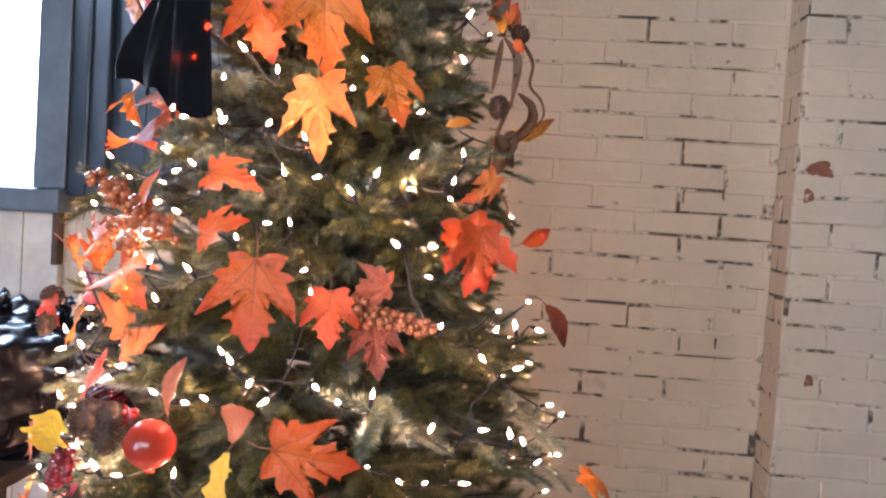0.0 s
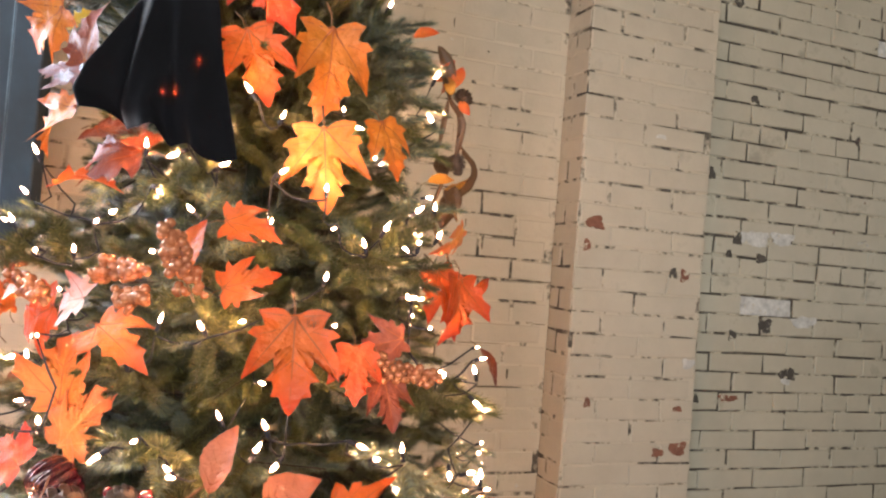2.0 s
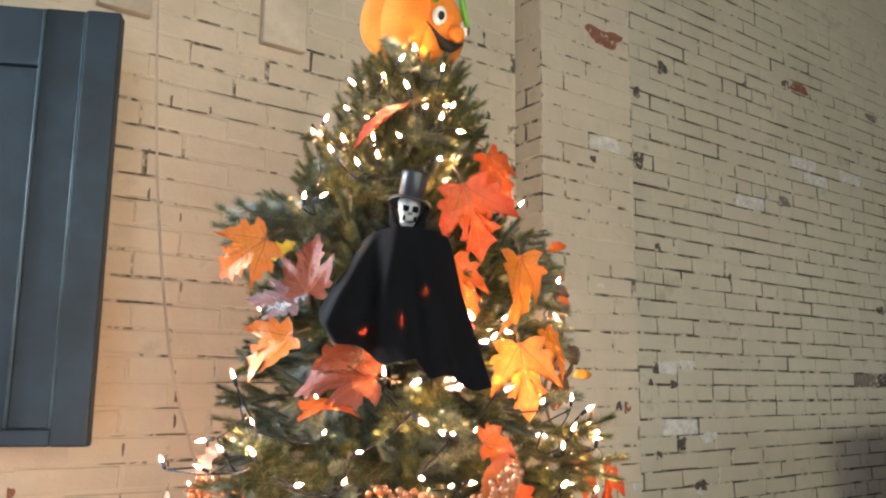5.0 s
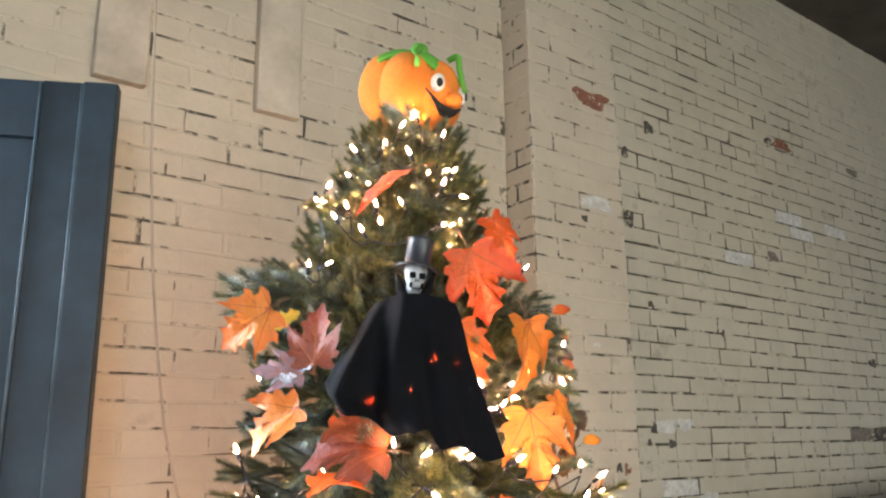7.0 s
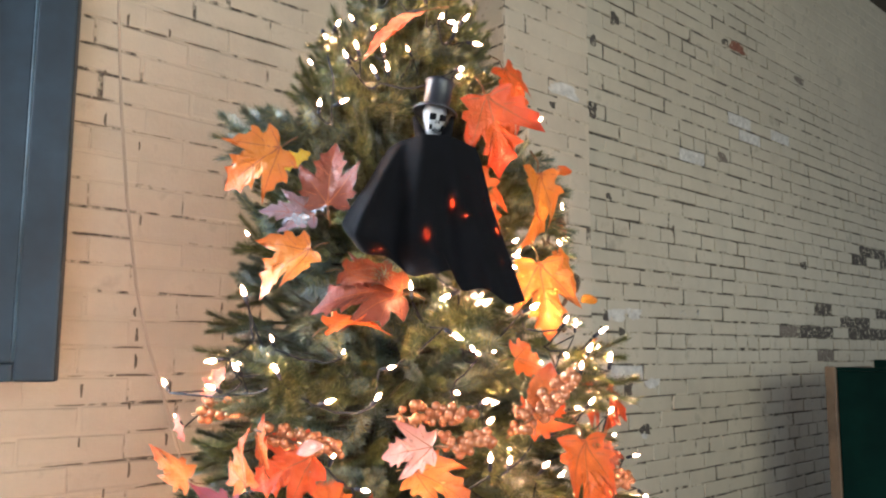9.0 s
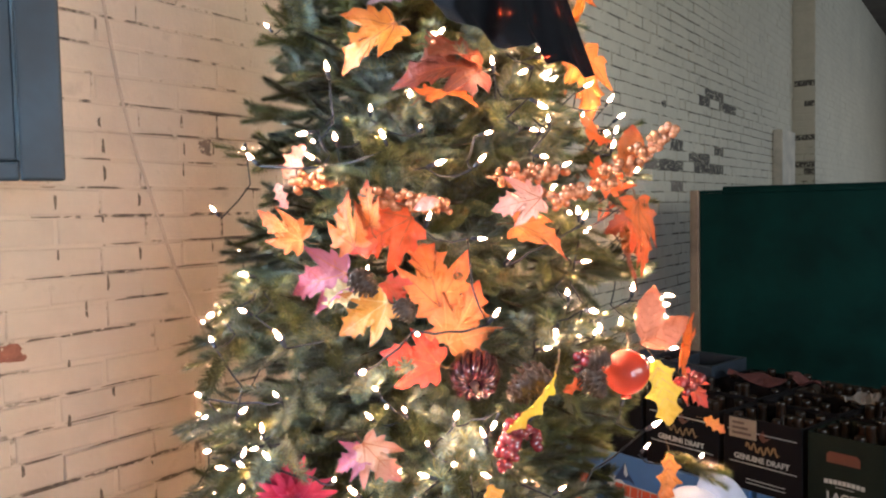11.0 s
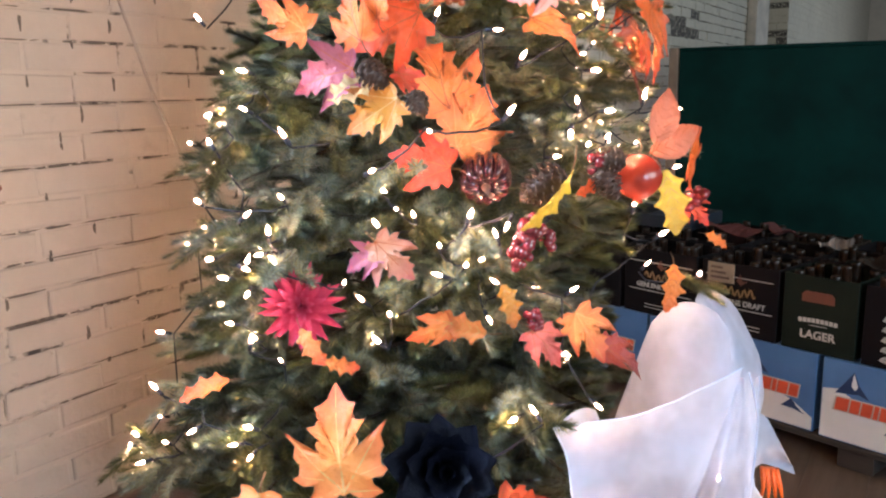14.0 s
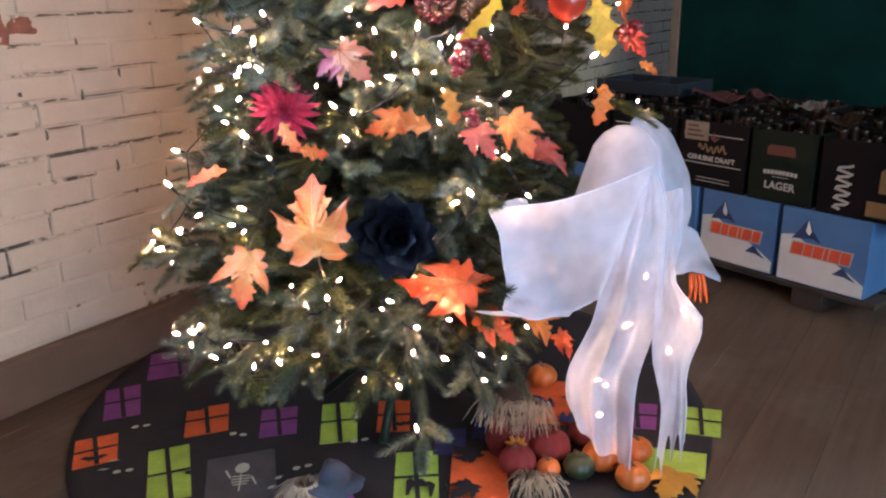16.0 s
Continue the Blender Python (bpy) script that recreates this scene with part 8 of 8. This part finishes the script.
def paint_chip(x, z, w, h, tone, face):
    part("paint_chip", ragged(w, h, 0.0010 + 0.0009 * chip_rg.random(), chip_rg), CHIP[tone], back, at=pose(x, face - 0.0042, z))


old_mortar = chip_paint("old_open_mortar", (0.15, 0.122, 0.092), 0.60)


def open_joint(x, z, w, h):
    if w > h:
        z = 0.1441 - JT / 2 + COURSE * round((z - 0.1441 + JT / 2) / COURSE)
    part("open_joint", ragged(w, h * 0.75, 0.0010, chip_rg, 30), old_mortar, back, at=pose(x, FRONT - 0.0040, z))


paint_chip(1.008, 1.473, 0.072, 0.044, "red", PILASTER)
paint_chip(0.986, 1.402, 0.027, 0.041, "red", PILASTER)
paint_chip(1.025, 0.922, 0.025, 0.034, "red", PILASTER)
paint_chip(1.309, 1.337, 0.032, 0.037, "dark", PILASTER)
paint_chip(1.353, 1.332, 0.036, 0.043, "red", PILASTER)
paint_chip(1.360, 0.905, 0.040, 0.020, "red", PILASTER)
paint_chip(1.372, 0.778, 0.072, 0.048, "red", PILASTER)
paint_chip(1.295, 0.766, 0.048, 0.029, "red", PILASTER)
paint_chip(1.390, 1.051, 0.053, 0.037, "white", PILASTER)
paint_chip(1.673, 1.963, 0.031, 0.029, "dark", FAR)
paint_chip(1.511, 1.691, 0.042, 0.047, "dark", FAR)
paint_chip(1.228, 1.766, 0.042, 0.016, "white", PILASTER)
paint_chip(1.609, 1.423, 0.029, 0.029, "dark", FAR)
paint_chip(1.697, 1.483, 0.088, 0.049, "white", FAR)
paint_chip(1.636, 1.479, 0.029, 0.049, "dark", FAR)
paint_chip(1.839, 1.493, 0.115, 0.049, "white", FAR)
paint_chip(1.647, 1.144, 0.034, 0.038, "dark", FAR)
paint_chip(1.646, 0.926, 0.088, 0.025, "red", FAR)
paint_chip(1.511, 0.923, 0.025, 0.034, "dark", FAR)
paint_chip(1.898, 0.993, 0.053, 0.034, "white", FAR)
paint_chip(1.979, 1.207, 0.092, 0.038, "white", FAR)
paint_chip(1.277, 2.725, 0.205, 0.078, "red", PILASTER)
paint_chip(1.748, 2.753, 0.068, 0.062, "dark", FAR)
paint_chip(2.843, 2.917, 0.187, 0.062, "red", FAR)
paint_chip(2.717, 2.909, 0.073, 0.043, "dark", FAR)
paint_chip(1.270, 2.301, 0.186, 0.057, "white", PILASTER)
paint_chip(1.201, 2.232, 0.036, 0.029, "dark", PILASTER)
paint_chip(2.638, 2.293, 0.110, 0.058, "brown", FAR)
paint_chip(1.679, 1.967, 0.040, 0.034, "dark", FAR)
paint_chip(1.582, 2.314, 0.056, 0.072, "dark", FAR)
paint_chip(1.718, 1.484, 0.140, 0.057, "white", FAR)
paint_chip(1.647, 1.478, 0.035, 0.048, "dark", FAR)
paint_chip(1.749, 1.417, 0.049, 0.035, "dark", FAR)
paint_chip(3.596, 2.915, 0.134, 0.048, "brown", FAR)
paint_chip(1.456, 2.545, 0.041, 0.055, "dark", PILASTER)
paint_chip(3.526, 1.822, 0.090, 0.045, "dark", FAR)
paint_chip(1.953, 1.200, 0.109, 0.037, "white", FAR)
paint_chip(1.787, 1.182, 0.064, 0.053, "dark", FAR)
paint_chip(1.902, 1.016, 0.084, 0.046, "dark", FAR)
paint_chip(-0.545, 0.918, 0.078, 0.086, "red", FRONT)
paint_chip(-0.478, 0.920, 0.080, 0.044, "red", FRONT)
paint_chip(-0.600, 1.156, 0.020, 0.026, "red", FRONT)
paint_chip(-0.507, 0.765, 0.012, 0.012, "dark", FRONT)
paint_chip(0.060, 1.385, 0.050, 0.045, "brown", FRONT)
open_joint(-0.095, 1.469, 0.124, 0.007)
open_joint(0.101, 1.474, 0.267, 0.008)
open_joint(-0.043, 1.409, 0.221, 0.007)
open_joint(0.165, 1.413, 0.195, 0.003)
open_joint(-0.254, 1.337, 0.075, 0.007)
open_joint(0.047, 1.350, 0.088, 0.007)
open_joint(-0.372, 1.273, 0.038, 0.003)
open_joint(-0.246, 1.276, 0.125, 0.008)
open_joint(-0.366, 1.208, 0.106, 0.005)
open_joint(-0.248, 1.212, 0.035, 0.007)
open_joint(-0.185, 1.216, 0.078, 0.008)
open_joint(-0.183, 1.151, 0.089, 0.005)
open_joint(0.063, 1.152, 0.150, 0.007)
open_joint(-0.385, 1.077, 0.100, 0.005)
open_joint(-0.287, 1.079, 0.095, 0.007)
open_joint(-0.133, 1.082, 0.156, 0.005)
open_joint(0.016, 1.086, 0.142, 0.005)
open_joint(-0.180, 1.024, 0.083, 0.005)
open_joint(-0.406, 0.955, 0.073, 0.008)
open_joint(-0.272, 0.956, 0.196, 0.010)
open_joint(-0.049, 0.956, 0.093, 0.005)
open_joint(0.102, 0.960, 0.154, 0.005)
open_joint(0.002, 0.892, 0.151, 0.005)
open_joint(-0.326, 0.831, 0.067, 0.008)
open_joint(-0.409, 0.829, 0.087, 0.005)
open_joint(-0.186, 0.831, 0.167, 0.005)
open_joint(-0.113, 0.764, 0.147, 0.007)
open_joint(0.016, 0.764, 0.110, 0.007)
open_joint(-0.420, 0.766, 0.074, 0.007)
open_joint(-0.287, 0.768, 0.140, 0.005)
open_joint(-0.415, 0.706, 0.094, 0.007)
open_joint(-0.209, 0.700, 0.196, 0.005)
open_joint(-0.442, 0.639, 0.048, 0.010)
open_joint(-0.351, 0.634, 0.134, 0.005)
open_joint(-0.204, 0.577, 0.124, 0.012)
open_joint(-0.083, 0.573, 0.102, 0.008)
open_joint(-0.119, 0.629, 0.041, 0.007)
open_joint(-0.368, 0.514, 0.040, 0.007)
open_joint(-0.174, 0.506, 0.206, 0.005)
open_joint(-0.120, 0.445, 0.075, 0.008)
open_joint(-0.001, 0.431, 0.148, 0.007)
open_joint(-0.462, 0.461, 0.037, 0.008)
open_joint(-0.397, 0.460, 0.092, 0.007)
open_joint(-0.296, 0.386, 0.171, 0.005)
open_joint(-0.243, 1.429, 0.008, 0.031)
open_joint(-0.235, 1.373, 0.008, 0.049)
open_joint(-0.234, 1.310, 0.008, 0.049)
open_joint(-0.244, 1.204, 0.007, 0.025)
open_joint(-0.144, 1.247, 0.008, 0.042)
open_joint(-0.358, 1.244, 0.007, 0.047)
open_joint(-0.011, 1.446, 0.007, 0.047)
open_joint(-0.006, 1.377, 0.005, 0.047)
open_joint(-0.011, 1.323, 0.005, 0.048)
open_joint(0.088, 1.383, 0.005, 0.056)
open_joint(-0.147, 1.117, 0.007, 0.046)
open_joint(0.074, 1.124, 0.005, 0.044)
open_joint(-0.357, 1.124, 0.005, 0.036)
open_joint(-0.237, 1.051, 0.007, 0.052)
open_joint(-0.295, 0.994, 0.007, 0.057)
open_joint(-0.343, 0.877, 0.007, 0.025)
open_joint(-0.348, 0.740, 0.010, 0.057)
open_joint(-0.262, 0.615, 0.008, 0.034)
open_joint(-0.235, 0.792, 0.008, 0.034)
open_joint(-0.138, 0.602, 0.007, 0.044)
open_joint(-0.278, 0.552, 0.010, 0.048)
open_joint(-0.231, 0.483, 0.010, 0.065)
open_joint(-0.458, 0.661, 0.008, 0.037)
open_joint(-0.241, 2.133, 0.112, 0.008)
open_joint(-0.298, 2.160, 0.007, 0.054)
open_joint(-0.189, 2.157, 0.007, 0.033)
open_joint(0.089, 2.224, 0.179, 0.008)
open_joint(0.095, 2.146, 0.087, 0.008)
open_joint(-0.143, 2.203, 0.139, 0.005)
open_joint(-0.090, 2.139, 0.113, 0.005)
open_joint(-0.336, 2.262, 0.074, 0.007)
open_joint(-0.363, 2.064, 0.072, 0.005)
open_joint(-0.409, 1.993, 0.054, 0.008)
open_joint(-0.346, 2.011, 0.008, 0.020)
open_joint(-0.374, 1.931, 0.101, 0.007)
open_joint(-0.381, 1.861, 0.112, 0.005)
open_joint(-0.340, 1.895, 0.007, 0.050)
open_joint(-0.253, 1.844, 0.005, 0.035)
open_joint(-0.217, 1.864, 0.117, 0.003)
open_joint(0.751, 1.425, 0.108, 0.007)
open_joint(0.752, 1.356, 0.090, 0.007)
open_joint(0.698, 1.387, 0.007, 0.061)
open_joint(0.806, 1.399, 0.007, 0.049)
open_joint(0.783, 0.944, 0.183, 0.008)
open_joint(0.717, 0.974, 0.007, 0.061)
open_joint(0.816, 0.984, 0.008, 0.049)
open_joint(0.457, 1.755, 0.092, 0.007)
open_joint(0.500, 1.748, 0.007, 0.029)
open_joint(0.542, 1.555, 0.099, 0.007)
open_joint(0.829, 1.570, 0.275, 0.003)
open_joint(0.494, 1.958, 0.170, 0.007)
open_joint(0.551, 2.047, 0.005, 0.042)
open_joint(0.651, 1.285, 0.191, 0.003)
open_joint(0.875, 1.296, 0.181, 0.005)
open_joint(0.459, 1.353, 0.054, 0.008)
open_joint(0.917, 1.150, 0.048, 0.005)
open_joint(0.671, 1.973, 0.007, 0.018)
open_joint(0.799, 1.770, 0.141, 0.005)
open_joint(0.714, 1.069, 0.184, 0.003)
